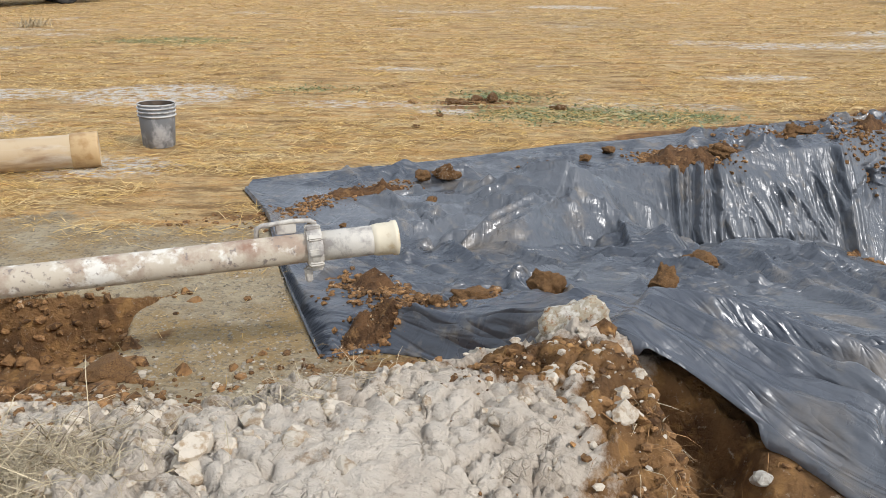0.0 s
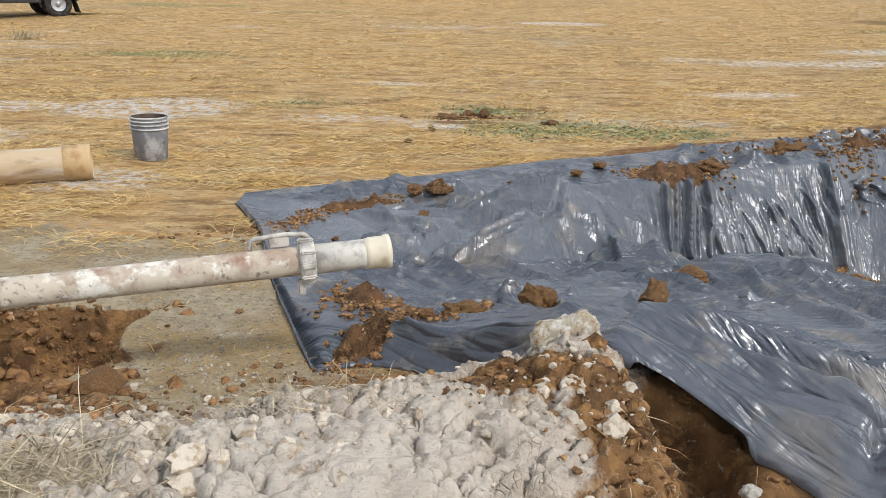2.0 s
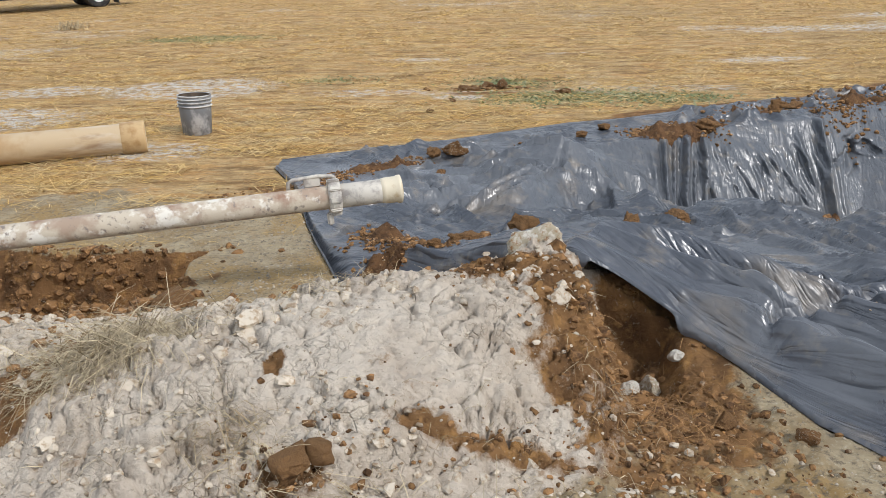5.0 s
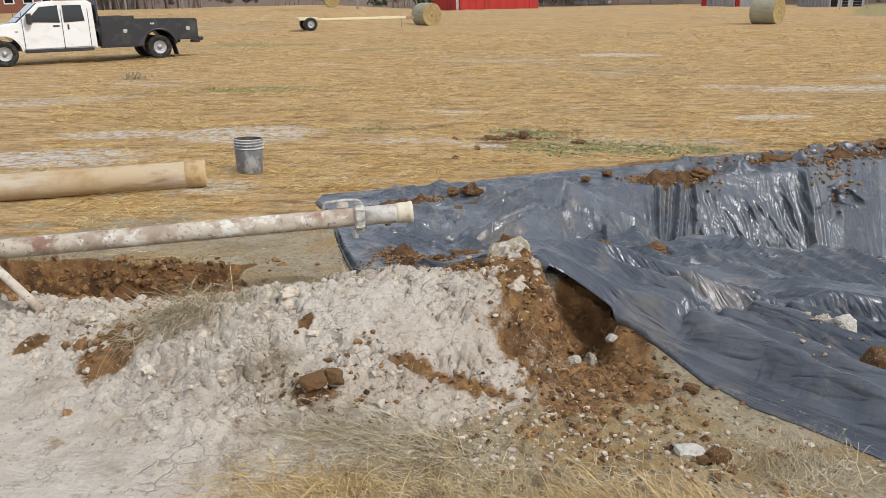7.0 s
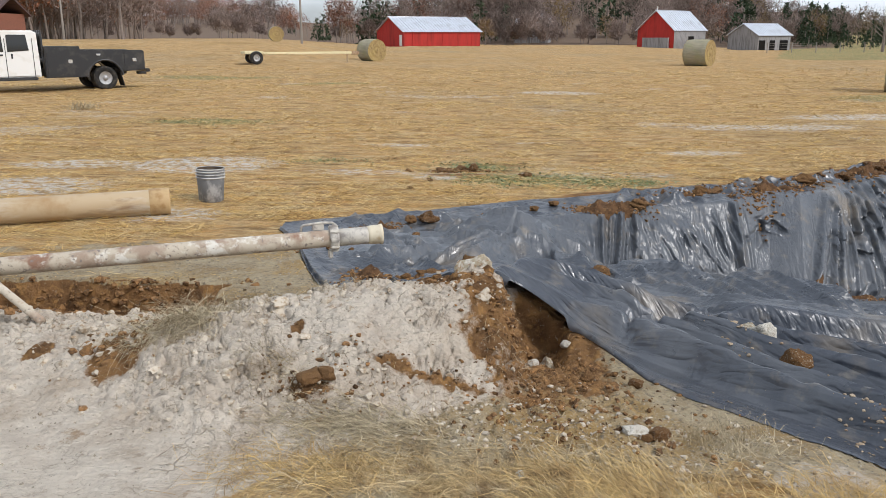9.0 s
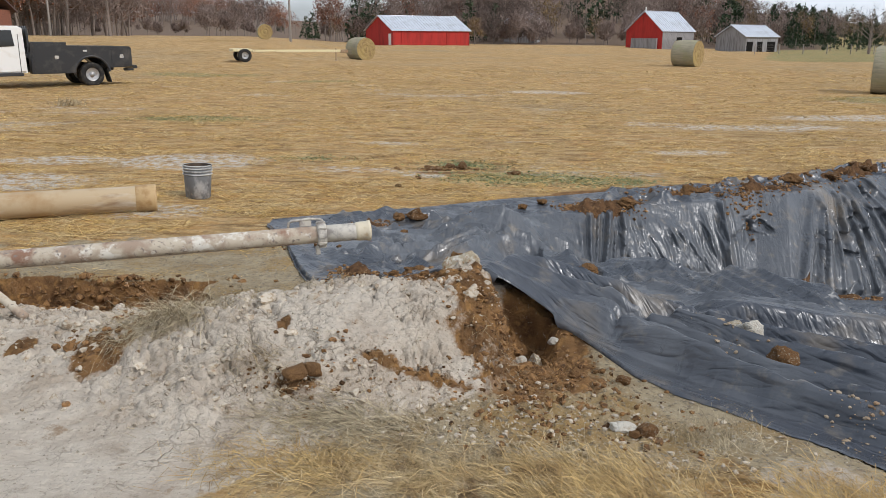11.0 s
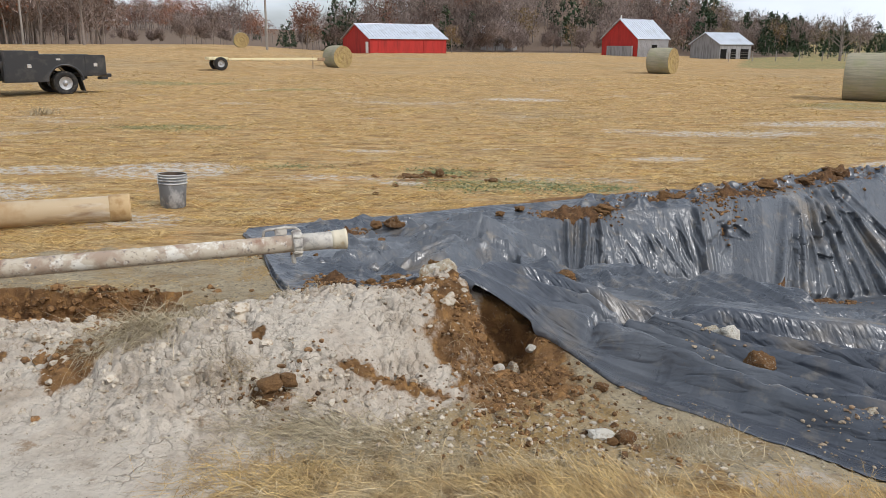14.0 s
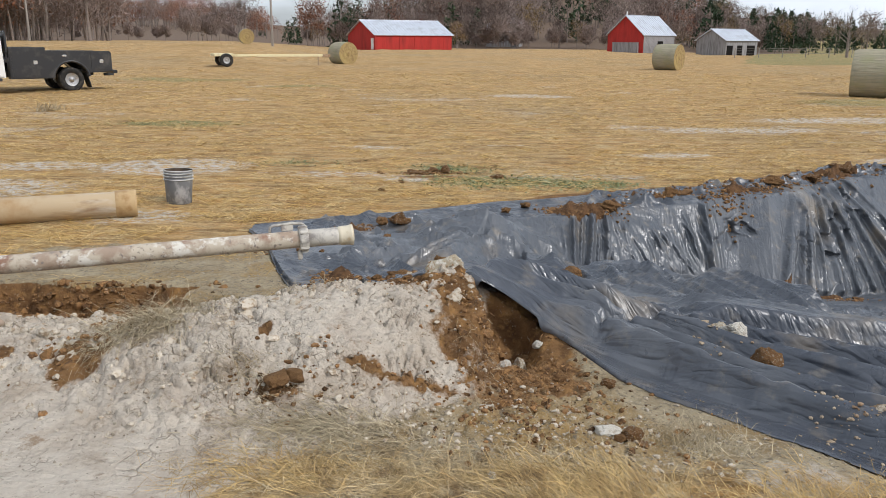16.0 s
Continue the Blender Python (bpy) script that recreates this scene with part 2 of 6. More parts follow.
def ground_material():
    m = bpy.data.materials.new("field ground")
    m.use_nodes = True
    nt = m.node_tree
    N, L = nt.nodes.new, nt.links.new
    b = nt.nodes["Principled BSDF"]
    b.inputs["Roughness"].default_value, b.inputs["Specular IOR Level"].default_value = 0.95, 0.15
    tcn, att, att2 = N("ShaderNodeTexCoord"), N("ShaderNodeAttribute"), N("ShaderNodeAttribute")
    att.attribute_name, att2.attribute_name = "soil", "cover"
    sep, sep2 = N("ShaderNodeSeparateColor"), N("ShaderNodeSeparateColor")
    L(att.outputs["Color"], sep.inputs["Color"])
    L(att2.outputs["Color"], sep2.inputs["Color"])

    def noise_at(scale, detail=6, rough=0.6, stretch=None):
        n = N("ShaderNodeTexNoise")
        n.inputs["Scale"].default_value, n.inputs["Detail"].default_value, n.inputs["Roughness"].default_value = scale, detail, rough
        if stretch:
            mpn = N("ShaderNodeMapping")
            mpn.inputs["Scale"].default_value = stretch
            mpn.inputs["Rotation"].default_value = (0, 0, radians(7))
            L(tcn.outputs["Object"], mpn.inputs["Vector"])
            L(mpn.outputs["Vector"], n.inputs["Vector"])
        else:
            L(tcn.outputs["Object"], n.inputs["Vector"])
        return n.outputs["Fac"]

    def ramp(sock, lo, hi):
        r = N("ShaderNodeMapRange")
        r.inputs["From Min"].default_value, r.inputs["From Max"].default_value = lo, hi
        L(sock, r.inputs["Value"])
        return r.outputs["Result"]

    def mix(fac, a, c):
        x = N("ShaderNodeMix")
        x.data_type = "RGBA"
        L(fac, x.inputs["Factor"])
        for s, v in (("A", a), ("B", c)):
            if isinstance(v, tuple):
                x.inputs[s].default_value = (*v, 1)
            else:
                L(v, x.inputs[s])
        return x.outputs["Result"]

    def math_(op, a, c):
        x = N("ShaderNodeMath")
        x.operation = op
        for s, v in ((0, a), (1, c)):
            if isinstance(v, (int, float)):
                x.inputs[s].default_value = v
            else:
                L(v, x.inputs[s])
        return x.outputs[0]

    straw = mix(ramp(noise_at(1.0, 9, 0.75, (1.6, 5.0, 1)), 0.42, 0.60), STRAW, STRAW_PALE)
    straw = mix(ramp(noise_at(0.22, 5), 0.5, 0.75), straw, (0.40, 0.25, 0.085))
    straw = mix(ramp(noise_at(0.07, 7, 0.65), 0.50, 0.66), straw, (0.44, 0.33, 0.19))
    straw = mix(math_("MULTIPLY", ramp(noise_at(1.0, 9, 0.8, (0.9, 3.2, 1)), 0.51, 0.59), 0.9), straw, (0.22, 0.13, 0.055))
    straw = mix(math_("MULTIPLY", ramp(noise_at(1.0, 8, 0.8, (8, 22, 1)), 0.53, 0.62), 0.8), straw, STRAW_OLD)
    straw = mix(math_("MULTIPLY", ramp(noise_at(1.0, 6, 0.8, (28, 60, 1)), 0.54, 0.62), 0.8), straw, (0.13, 0.085, 0.04))
    straw = mix(math_("MULTIPLY", ramp(noise_at(1.0, 6, 0.8, (20, 70, 1)), 0.57, 0.65), 0.8), straw, (0.70, 0.56, 0.31))
    straw = mix(math_("MULTIPLY", ramp(noise_at(1.0, 7, 0.7, (1.7, 4.2, 1)), 0.50, 0.58), 0.50), straw, (0.23, 0.135, 0.05))
    straw = mix(math_("MULTIPLY", ramp(noise_at(1.0, 7, 0.75, (5, 12, 1)), 0.53, 0.60), 0.55), straw, (0.20, 0.12, 0.055))
    straw = mix(math_("MULTIPLY", ramp(noise_at(1.0, 7, 0.75, (3.4, 9, 1)), 0.55, 0.63), 0.60), straw, (0.66, 0.47, 0.20))
    clay = mix(ramp(noise_at(4, 8), 0.48, 0.72), CLAY, (0.50, 0.415, 0.33))
    clay = mix(math_("MULTIPLY", ramp(noise_at(2.3, 8, 0.7), 0.48, 0.62), 0.65), clay, (0.44, 0.35, 0.26))
    clay = mix(math_("MULTIPLY", ramp(noise_at(14, 8, 0.75), 0.56, 0.66), 0.5), clay, CLAY_DARK)
    clay = mix(ramp(noise_at(55, 6, 0.75), 0.58, 0.70), clay, (0.27, 0.22, 0.16))
    clay = mix(math_("MULTIPLY", ramp(noise_at(5.5, 9, 0.75), 0.58, 0.66), 0.75), clay, (0.29, 0.18, 0.09))
    def cracks(scale, width):
        warp = N("ShaderNodeTexNoise")
        warp.inputs["Scale"].default_value, warp.inputs["Detail"].default_value = 9, 4
        L(tcn.outputs["Object"], warp.inputs["Vector"])
        va, vb = N("ShaderNodeVectorMath"), N("ShaderNodeVectorMath")
        va.operation, vb.operation = "SCALE", "ADD"
        va.inputs["Scale"].default_value = 0.10
        L(warp.outputs["Color"], va.inputs[0])
        L(va.outputs["Vector"], vb.inputs[0])
        L(tcn.outputs["Object"], vb.inputs[1])
        vo = N("ShaderNodeTexVoronoi")
        vo.feature = "DISTANCE_TO_EDGE"
        vo.inputs["Scale"].default_value = scale
        L(vb.outputs["Vector"], vo.inputs["Vector"])
        return ramp(vo.outputs["Distance"], 0.0, width)
    crack_a, crack_b = cracks(11, 0.05), cracks(30, 0.08)
    gate_a, gate_b = ramp(noise_at(3.5, 4), 0.54, 0.66), ramp(noise_at(6, 4), 0.54, 0.68)
    def gap(c, g):
        return math_("MULTIPLY", math_("SUBTRACT", 1.0, c), g)
    clay_gap = math_("MAXIMUM", gap(crack_a, gate_a), math_("MULTIPLY", gap(crack_b, gate_b), 0.8))
    # shade in the cracks is put into the clay colour along the gaps
    clay = mix(math_("MULTIPLY", clay_gap, 0.60), clay, (0.22, 0.165, 0.105))
    earth = mix(ramp(noise_at(6, 8), 0.42, 0.66), EARTH, EARTH_DARK)
    earth = mix(ramp(noise_at(14, 8), 0.52, 0.7), earth, EARTH_RED)
    earth = mix(ramp(noise_at(40, 5, 0.7), 0.60, 0.74), earth, (0.46, 0.37, 0.26))
    grit = mix(ramp(noise_at(3.2, 8, 0.7), 0.42, 0.62), (0.43, 0.35, 0.225), (0.26, 0.195, 0.115))
    grit = mix(ramp(noise_at(1.6, 6), 0.47, 0.62), grit, (0.37, 0.25, 0.11))
    grit = mix(ramp(noise_at(30, 6, 0.75), 0.52, 0.62), grit, (0.19, 0.155, 0.11))
    grit = mix(ramp(noise_at(75, 4, 0.7), 0.55, 0.72), grit, (0.52, 0.46, 0.35))
    edge = noise_at(9, 10, 0.75)
    def mask(sock):
        return ramp(math_("ADD", sock, math_("MULTIPLY", math_("SUBTRACT", edge, 0.5), 0.9)), 0.42, 0.58)
    col = mix(mask(sep.outputs["Blue"]), straw, grit)
    frost = math_("MULTIPLY", mask(sep2.outputs["Red"]), ramp(noise_at(1.0, 9, 0.82, (7, 9, 1)), 0.47, 0.53))
    col = mix(frost, col, (0.60, 0.56, 0.50))
    green = math_("MULTIPLY", mask(sep2.outputs["Green"]), ramp(noise_at(22, 6, 0.7), 0.42, 0.58))
    col = mix(green, col, (0.16, 0.19, 0.075))
    col = mix(mask(sep2.outputs["Blue"]), col, (0.17, 0.12, 0.085))
    col = mix(mask(sep.outputs["Red"]), col, clay)
    col = mix(mask(sep.outputs["Green"]), col, earth)
    L(col, b.inputs["Base Color"])
    h = math_("ADD", math_("ADD", noise_at(30, 8, 0.7), math_("MULTIPLY", noise_at(11, 8, 0.75), 1.6)), math_("MULTIPLY", noise_at(1.0, 6, 0.7, (5, 26, 1)), 1.5))
    h = math_("SUBTRACT", h, math_("MULTIPLY", math_("MULTIPLY", clay_gap, sep.outputs["Red"]), 0.8))
    bp = N("ShaderNodeBump")
    bp.inputs["Strength"].default_value, bp.inputs["Distance"].default_value = 0.75, 0.03
    L(h, bp.inputs["Height"])
    L(bp.outputs["Normal"], b.inputs["Normal"])
    return m


m_ground = ground_material()

def liner_material(name, wrinkles, base=(0.044, 0.051, 0.064)):
    """Wrinkles: (scale, turn, depth) of the fine creases."""
    m = material(name, base, 0.36, spots=[((0.110, 0.116, 0.126), 1.1, 0.46, 0.72, 7), ((0.17, 0.15, 0.125), 9, 0.56, 0.72, 9), ((0.20, 0.165, 0.125), 1.4, 0.56, 0.70, 10)], spec=0.8)
    nt = m.node_tree
    N, L = nt.nodes.new, nt.links.new
    b = nt.nodes["Principled BSDF"]
    tcn = N("ShaderNodeTexCoord")

    def noise_of(scale, turn, detail, rough=0.5):
        mt_, mp_, n = N("ShaderNodeMapping"), N("ShaderNodeMapping"), N("ShaderNodeTexNoise")
        mp_.inputs["Scale"].default_value, mt_.inputs["Rotation"].default_value = scale, (0, 0, radians(turn))
        n.inputs["Scale"].default_value, n.inputs["Detail"].default_value, n.inputs["Roughness"].default_value = 1.0, detail, rough
        n.inputs["Distortion"].default_value = 0.4
        L(tcn.outputs["Object"], mt_.inputs["Vector"])
        L(mt_.outputs["Vector"], mp_.inputs["Vector"])
        L(mp_.outputs["Vector"], n.inputs["Vector"])
        return n.outputs["Fac"]

    def sharp(sock):
        """Folds a smooth noise about its middle: crests with an edge."""
        a, c = N("ShaderNodeMath"), N("ShaderNodeMath")
        a.operation, c.operation = "SUBTRACT", "ABSOLUTE"
        a.inputs[1].default_value = 0.5
        L(sock, a.inputs[0])
        L(a.outputs[0], c.inputs[0])
        return c.outputs[0]

    normal = None
    for scale, turn, dist in (*wrinkles, ((30.0, 40.0, 34.0), 0, 0.003)):
        bp = N("ShaderNodeBump")
        bp.inputs["Strength"].default_value, bp.inputs["Distance"].default_value = 0.75, dist
        L(sharp(noise_of(scale, turn, 2.5)), bp.inputs["Height"])
        if normal is not None:
            L(normal, bp.inputs["Normal"])
        normal = bp.outputs["Normal"]
    L(normal, b.inputs["Normal"])
    rr = N("ShaderNodeMapRange")
    rr.inputs["From Min"].default_value, rr.inputs["From Max"].default_value = 0.38, 0.66
    rr.inputs["To Min"].default_value, rr.inputs["To Max"].default_value = 0.24, 0.50
    L(noise_of((3, 3, 3), 0, 6, 0.65), rr.inputs["Value"])
    L(rr.outputs["Result"], b.inputs["Roughness"])
    return m


m_liner = liner_material("black plastic film", (((1.6, 9.0, 3.0), 40, 0.060), ((1.8, 11.0, 4.0), -20, 0.062), ((5.0, 24.0, 8.0), 15, 0.024)))
m_liner_near = liner_material("taut black plastic film", (((0.7, 9.0, 4.0), 43, 0.070), ((1.2, 22.0, 6.0), 39, 0.040), ((3.0, 10.0, 4.0), -30, 0.018)), (0.048, 0.055, 0.070))
# base lighter than the other sheets: reflected sky brightness is put into the colour
m_liner_wall = liner_material("hanging black film with painted sky sheen", (((12.0, 3.0, 2.0), 8, 0.030), ((20.0, 6.0, 3.5), -12, 0.014), ((3.0, 5.0, 9.0), 20, 0.020)), (0.070, 0.076, 0.086))

# ---- the lie of the land ----
def liner_knots(x):
    """For plan positions x: the rows of y and z that the liner passes, from its front edge to its far edge."""
    front = np.interp(x, [-1.45, -1.1, -0.8, -0.57, -0.36, -0.2, 0.0, 0.35, 0.62, 0.88, 1.06, 1.29, 1.64, 2.0, 3.0, 5.0, 10], [6.55, 5.85, 4.9, 4.3, 3.75, 3.85, 3.78, 3.5, 3.16, 3.07, 2.95, 2.50, 2.06, 1.67, 0.66, -1.3, -6])
    z_f = np.interp(x, [-1.45, -1.1, -0.8, -0.57, -0.36, -0.1, 0.35, 0.62, 0.88, 1.06, 1.29, 2.0, 10], [0.03, 0.05, 0.10, 0.15, 0.21, 0.30, 0.45, 0.60, 0.46, 0.36, 0.32, 0.32, 0.33])
    y_c = np.interp(x, [-1.45, -0.6, 0.0, 0.62, 1.0, 1.5, 2.0, 3.0, 10], [6.60, 4.7, 4.0, 3.45, 3.5, 3.4, 3.1, 2.7, 1.5])
    y_c = np.maximum(y_c, front + 0.05)
    z_c = np.interp(x, [-1.45, -0.6, 0.0, 0.62, 1.0, 1.5, 2.0, 3.0, 10], [0.03, 0.10, 0.28, 0.58, 0.48, 0.30, 0.21, 0.18, 0.18])
    y_p = np.interp(x, [-1.45, -0.6, 0.0, 1.0, 2.0, 3.5, 10], [6.63, 5.2, 4.6, 4.7, 4.7, 4.8, 5.0])
    z_p = np.interp(x, [-1.45, -0.6, 0.0, 1.0, 2.0, 3.5, 10], [0.02, 0.04, 0.06, 0.06, 0.0, -0.24, -0.4])
    y_b = np.interp(x, [-1.45, -0.6, 0.5, 1.2, 1.6, 2.95, 3.6, 4.9, 6.0, 10], [6.66, 5.7, 5.6, 6.4, 6.75, 7.5, 7.6, 8.1, 8.6, 10.6])
    z_b = np.interp(x, [-1.45, -0.6, 0.5, 1.2, 1.6, 2.95, 3.6, 4.9, 6.0, 10], [0.02, 0.0, -0.10, -0.30, -0.42, -0.66, -0.90, -1.05, -1.1, -1.1])
    y_r = np.interp(x, [-1.45, -0.6, 0.0, 0.9, 1.6, 3.1, 4.33, 5.4, 6.1, 10], [6.70, 6.55, 6.75, 7.1, 7.3, 8.1, 9.05, 9.7, 10.05, 12.0])
    z_r = np.full_like(x, 0.03)
    y_e = np.interp(x, [-1.45, -1.18, -0.12, 0.9, 1.45, 2.5, 3.55, 4.9, 6.0, 10], [6.76, 6.92, 7.4, 8.02, 8.2, 8.78, 9.15, 9.95, 10.85, 13.0])
    y_r = np.minimum(y_r, y_e - 0.04)
    z_e = np.full_like(x, 0.03)
    return np.stack([front, y_c, y_p, y_b, y_r, y_e]), np.stack([z_f, z_c, z_p, z_b, z_r, z_e])


def liner_z(x, y):
    ys, zs = liner_knots(x)
    z = np.where(y < ys[0], np.nan, zs[0])
    for k in range(5):
        t = np.clip((y - ys[k]) / np.maximum(ys[k + 1] - ys[k], 1e-4), 0, 1)
        inside = (y >= ys[k]) & (y <= ys[k + 1])
        z = np.where(inside, zs[k] + (zs[k + 1] - zs[k]) * t, z)
    return np.where((y > ys[5]) | (x < -1.46), np.nan, z)


def base_z(x, y):
    """The ground without heaps, holes and clods: a slight bank towards the near side."""
    z = np.interp(y, [-6, 1.0, 2.0, 3.0, 3.7, 4.6, 5.6, 6.6], [0.36, 0.35, 0.32, 0.25, 0.18, 0.10, 0.03, 0.0])
    return z + 0.30 * smooth(-2.6, -4.6, x) * smooth(4.6, 3.4, y)


def heap(x, y):
    """The long clay heap thrown up in front of the hole."""
    yc = np.interp(x, [-2.5, -1.0, -0.5, 0.17, 0.6, 1.0], [2.75, 2.62, 2.52, 2.75, 3.05, 3.2])
    top = np.interp(x, [-3.2, -2.2, -1.3, -0.9, -0.5, 0.0, 0.5, 0.64, 0.74, 1.1], [0.05, 0.13, 0.14, 0.20, 0.29, 0.36, 0.37, 0.34, 0.09, 0.0])
    dy = y - yc
    wide = np.where(dy < 0, 0.62, 0.55)
    return top * np.exp(-np.abs(dy / wide) ** 2.6)


def field_swell(x, y):
    """The field lifts to its left far edge and dips on the right."""
    a = x / np.maximum(y, 20)
    return smooth(38, 80, y) * (1.35 * smooth(-0.12, -0.30, a) - 0.75 * smooth(0.10, 0.34, a) * smooth(70, 150, y))


def far_land(x, y):
    """Woods hills behind the field."""
    a = x / np.maximum(y, 60)
    big = np.exp(-((a - 0.07) / 0.15) ** 4)
    left = smooth(-0.20, -0.34, a) * 0.30
    right = smooth(0.16, 0.24, a) * smooth(0.46, 0.30, a) * 0.55
    return smooth(175, 430, y) * (big * 34 + left * 24 + right * 20) + smooth(420, 900, y) * 14


def pit(x, y):
    """The hole with raw brown walls: how far into it a place lies, 0 to 1."""
    wob = (fbm(x * 3.1, y * 3.1, 3, 41) - 0.5) * 0.28
    ax = np.minimum(smooth(-1.18, -1.32, x + wob * 0.6), smooth(-3.3, -3.0, x))
    ay = np.minimum(smooth(4.52, 4.38, y + wob * 0.8), smooth(3.25, 3.55, y + wob))
    return np.minimum(ax, ay)


def land(x, y):
    z = base_z(x, y) + far_land(x, y) + field_swell(x, y)
    n1 = fbm(x * 0.35, y * 0.35, 4, 3) - 0.5
    z = z + n1 * 0.10 * smooth(6.5, 12, y) * (1 + 2 * smooth(15, 60, y))
    hp = heap(x, y)
    z = z + hp
    near = smooth(6.5, 5.0, y) * smooth(-2, -0.5, y)
    lumpy = np.clip(hp / 0.10, 0, 1)
    yc_ = np.interp(x, [-2.5, -1.0, -0.5, 0.17, 0.6, 1.0], [2.75, 2.62, 2.52, 2.75, 3.05, 3.2])
    peak = heap(x, yc_)
    x0, y0 = x, y
    y = y0 + 1.5 * np.where(y0 < yc_, hp, 2 * peak - hp)
    wob1, wob2 = fbm(x * 7, y * 7, 3, 5) - 0.5, fbm(x * 7, y * 7, 3, 6) - 0.5
    f1, f2, cell1 = worley(x * 7.5 + 1.1 * wob1, y * 7.5 + 1.1 * wob2, 11)
    g1, g2, cell2 = worley(x * 17 + 1.6 * wob1, y * 17 + 1.6 * wob2, 21)
    h1, h2, cell3 = worley(x * 40 + 2 * wob1, y * 40 + 2 * wob2, 27)
    patch = smooth(0.40, 0.60, fbm(x * 1.7, y * 1.7, 3, 71))
    face = np.exp(-((x - 0.02) / 0.40) ** 4 - ((y0 - 2.42) / 0.26) ** 4)      # pressed, cracked face
    rough = lumpy * (0.45 + 0.55 * patch) * (1 - 0.88 * face) * (1 - 0.45 * smooth(-0.35, -0.6, x) * smooth(2.6, 2.45, y0))
    dome = np.clip(1 - (f1 / 0.62) ** 2, 0, 1)
    z = z + rough * (0.045 * (cell1 - 0.35) * smooth(0.0, 0.10, f2 - f1) + 0.012 * dome - 0.050 * np.exp(-(f2 - f1) / 0.06))
    z = z + rough * (0.028 * (cell2 - 0.4) * smooth(0.0, 0.12, g2 - g1) - 0.028 * np.exp(-(g2 - g1) / 0.09))
    z = z + lumpy * (1 - 0.7 * face) * 0.012 * (cell3 - 0.5) * smooth(0.0, 0.15, h2 - h1)
    z = z - lumpy * face * (0.050 * np.exp(-(f2 - f1) / 0.075) + 0.028 * np.exp(-(g2 - g1) / 0.12)) * (0.25 + 0.75 * smooth(0.40, 0.6, fbm(x * 4, y * 4, 3, 73)))
    z = z + lumpy * (0.060 * (fbm(x * 6, y * 6, 5, 75, 0.6) - 0.5) + 0.030 * (fbm(x * 22, y * 22, 4, 76, 0.65) - 0.5)) * (1 - 0.55 * face)
    x, y = x0, y0
    crumbs = smooth(0.15, 0.4, x) * smooth(1.45, 1.1, x) * smooth(1.6, 1.9, y) * smooth(3.0, 2.7, y)
    z = z + crumbs * 0.035 * (0.55 - g1 + 0.6 * (fbm(x * 16, y * 16, 3, 31) - 0.4))
    z = z + near * 0.030 * (fbm(x * 5, y * 5, 4, 51) - 0.5) + near * 0.010 * (fbm(x * 30, y * 30, 3, 52) - 0.5)
    z = z + smooth(5.5, 8, y) * 0.025 * (fbm(x * 4, y * 9, 4, 61) - 0.5) * smooth(60, 25, y)
    hole = pit(x, y)
    rub = 0.09 * (fbm(x * 7, y * 7, 4, 44) - 0.3) + 0.05 * (0.6 - f1)
    z = z - hole * (0.38 - rub - 0.14 * smooth(4.1, 3.5, y))
    # raw cut beside the liner's tip
    cut = np.exp(-((x - 0.82) / 0.13) ** 4 - ((y - 2.90) / 0.30) ** 4)
    z = z - cut * 0.13 + cut * (0.14 * (fbm(x * 11, y * 11, 4, 91, 0.6) - 0.5) + 0.05 * (cell2 - 0.5))
    # heaps left at the liner's corner
    z = z + 0.16 * np.exp(-((x + 0.28) / 0.20) ** 2 - ((y - 4.55) / 0.22) ** 2) * (0.7 + 0.6 * fbm(x * 11, y * 11, 4, 95))
    # liner bed
    lz = liner_z(x, y)
    ys, zs = liner_knots(x)
    # slumped earth that carries the sheet's front edge
    slump = smooth(0.90, 1.06, x) * smooth(1.9, 1.5, x) * np.exp(-((y - ys[0] - 0.03) / 0.17) ** 2)
    z = z + slump * np.clip(zs[0] - 0.03 - z, 0, 0.2)
    bed = np.where(np.isnan(lz), 9.0, lz - 0.13)
    inside = smooth(0.0, 0.09, y - ys[0]) * smooth(0.0, 0.08, ys[5] - y)
    back = smooth(0.02, 0.07, y - ys[0]) * smooth(0.55, 0.66, x) * smooth(1.35, 1.15, x) * smooth(0.7, 0.5, y - ys[0])
    bed = bed + back * (0.06 + 0.09 * (fbm(x * 13, y * 13, 4, 93, 0.6) - 0.6))
    z = np.where(np.isnan(lz), z, np.where(back > 0, np.maximum(z, z * (1 - back) + bed * back), z))
    z = np.where(np.isnan(lz), z, np.where(inside > 0, np.minimum(z, bed) * inside + z * (1 - inside), z))
    return z


def spaced(stops):
    """Grid lines: (from, to, step) stretches joined."""
    out_ = []
    for a, c, s in stops:
        out_.append(np.arange(a, c - 0.5 * s, s))
    return np.concatenate(out_ + [[stops[-1][1]]])


def geometric(a, c, first, ratio):
    out_, v, s = [], a, first
    while v < c:
        out_.append(v)
        v += s
        s *= ratio
    return np.array(out_ + [c])


xs = np.concatenate([-geometric(3.2, 900, 0.03, 1.075)[::-1], spaced([(-3.18, -1.7, 0.02), (-1.7, 1.3, 0.008), (1.3, 1.75, 0.015)]), geometric(1.77, 900, 0.016, 1.07)])
ys_ = np.concatenate([spaced([(-40, -4, 3.0), (-4, 0.8, 0.08), (0.8, 1.5, 0.03), (1.5, 1.8, 0.016), (1.8, 3.3, 0.008), (3.3, 4.7, 0.016), (4.7, 9.0, 0.03)]), geometric(9.06, 1400, 0.05, 1.022)])
GX, GY = np.meshgrid(xs, ys_, indexing="ij")
GZ = land(GX, GY)
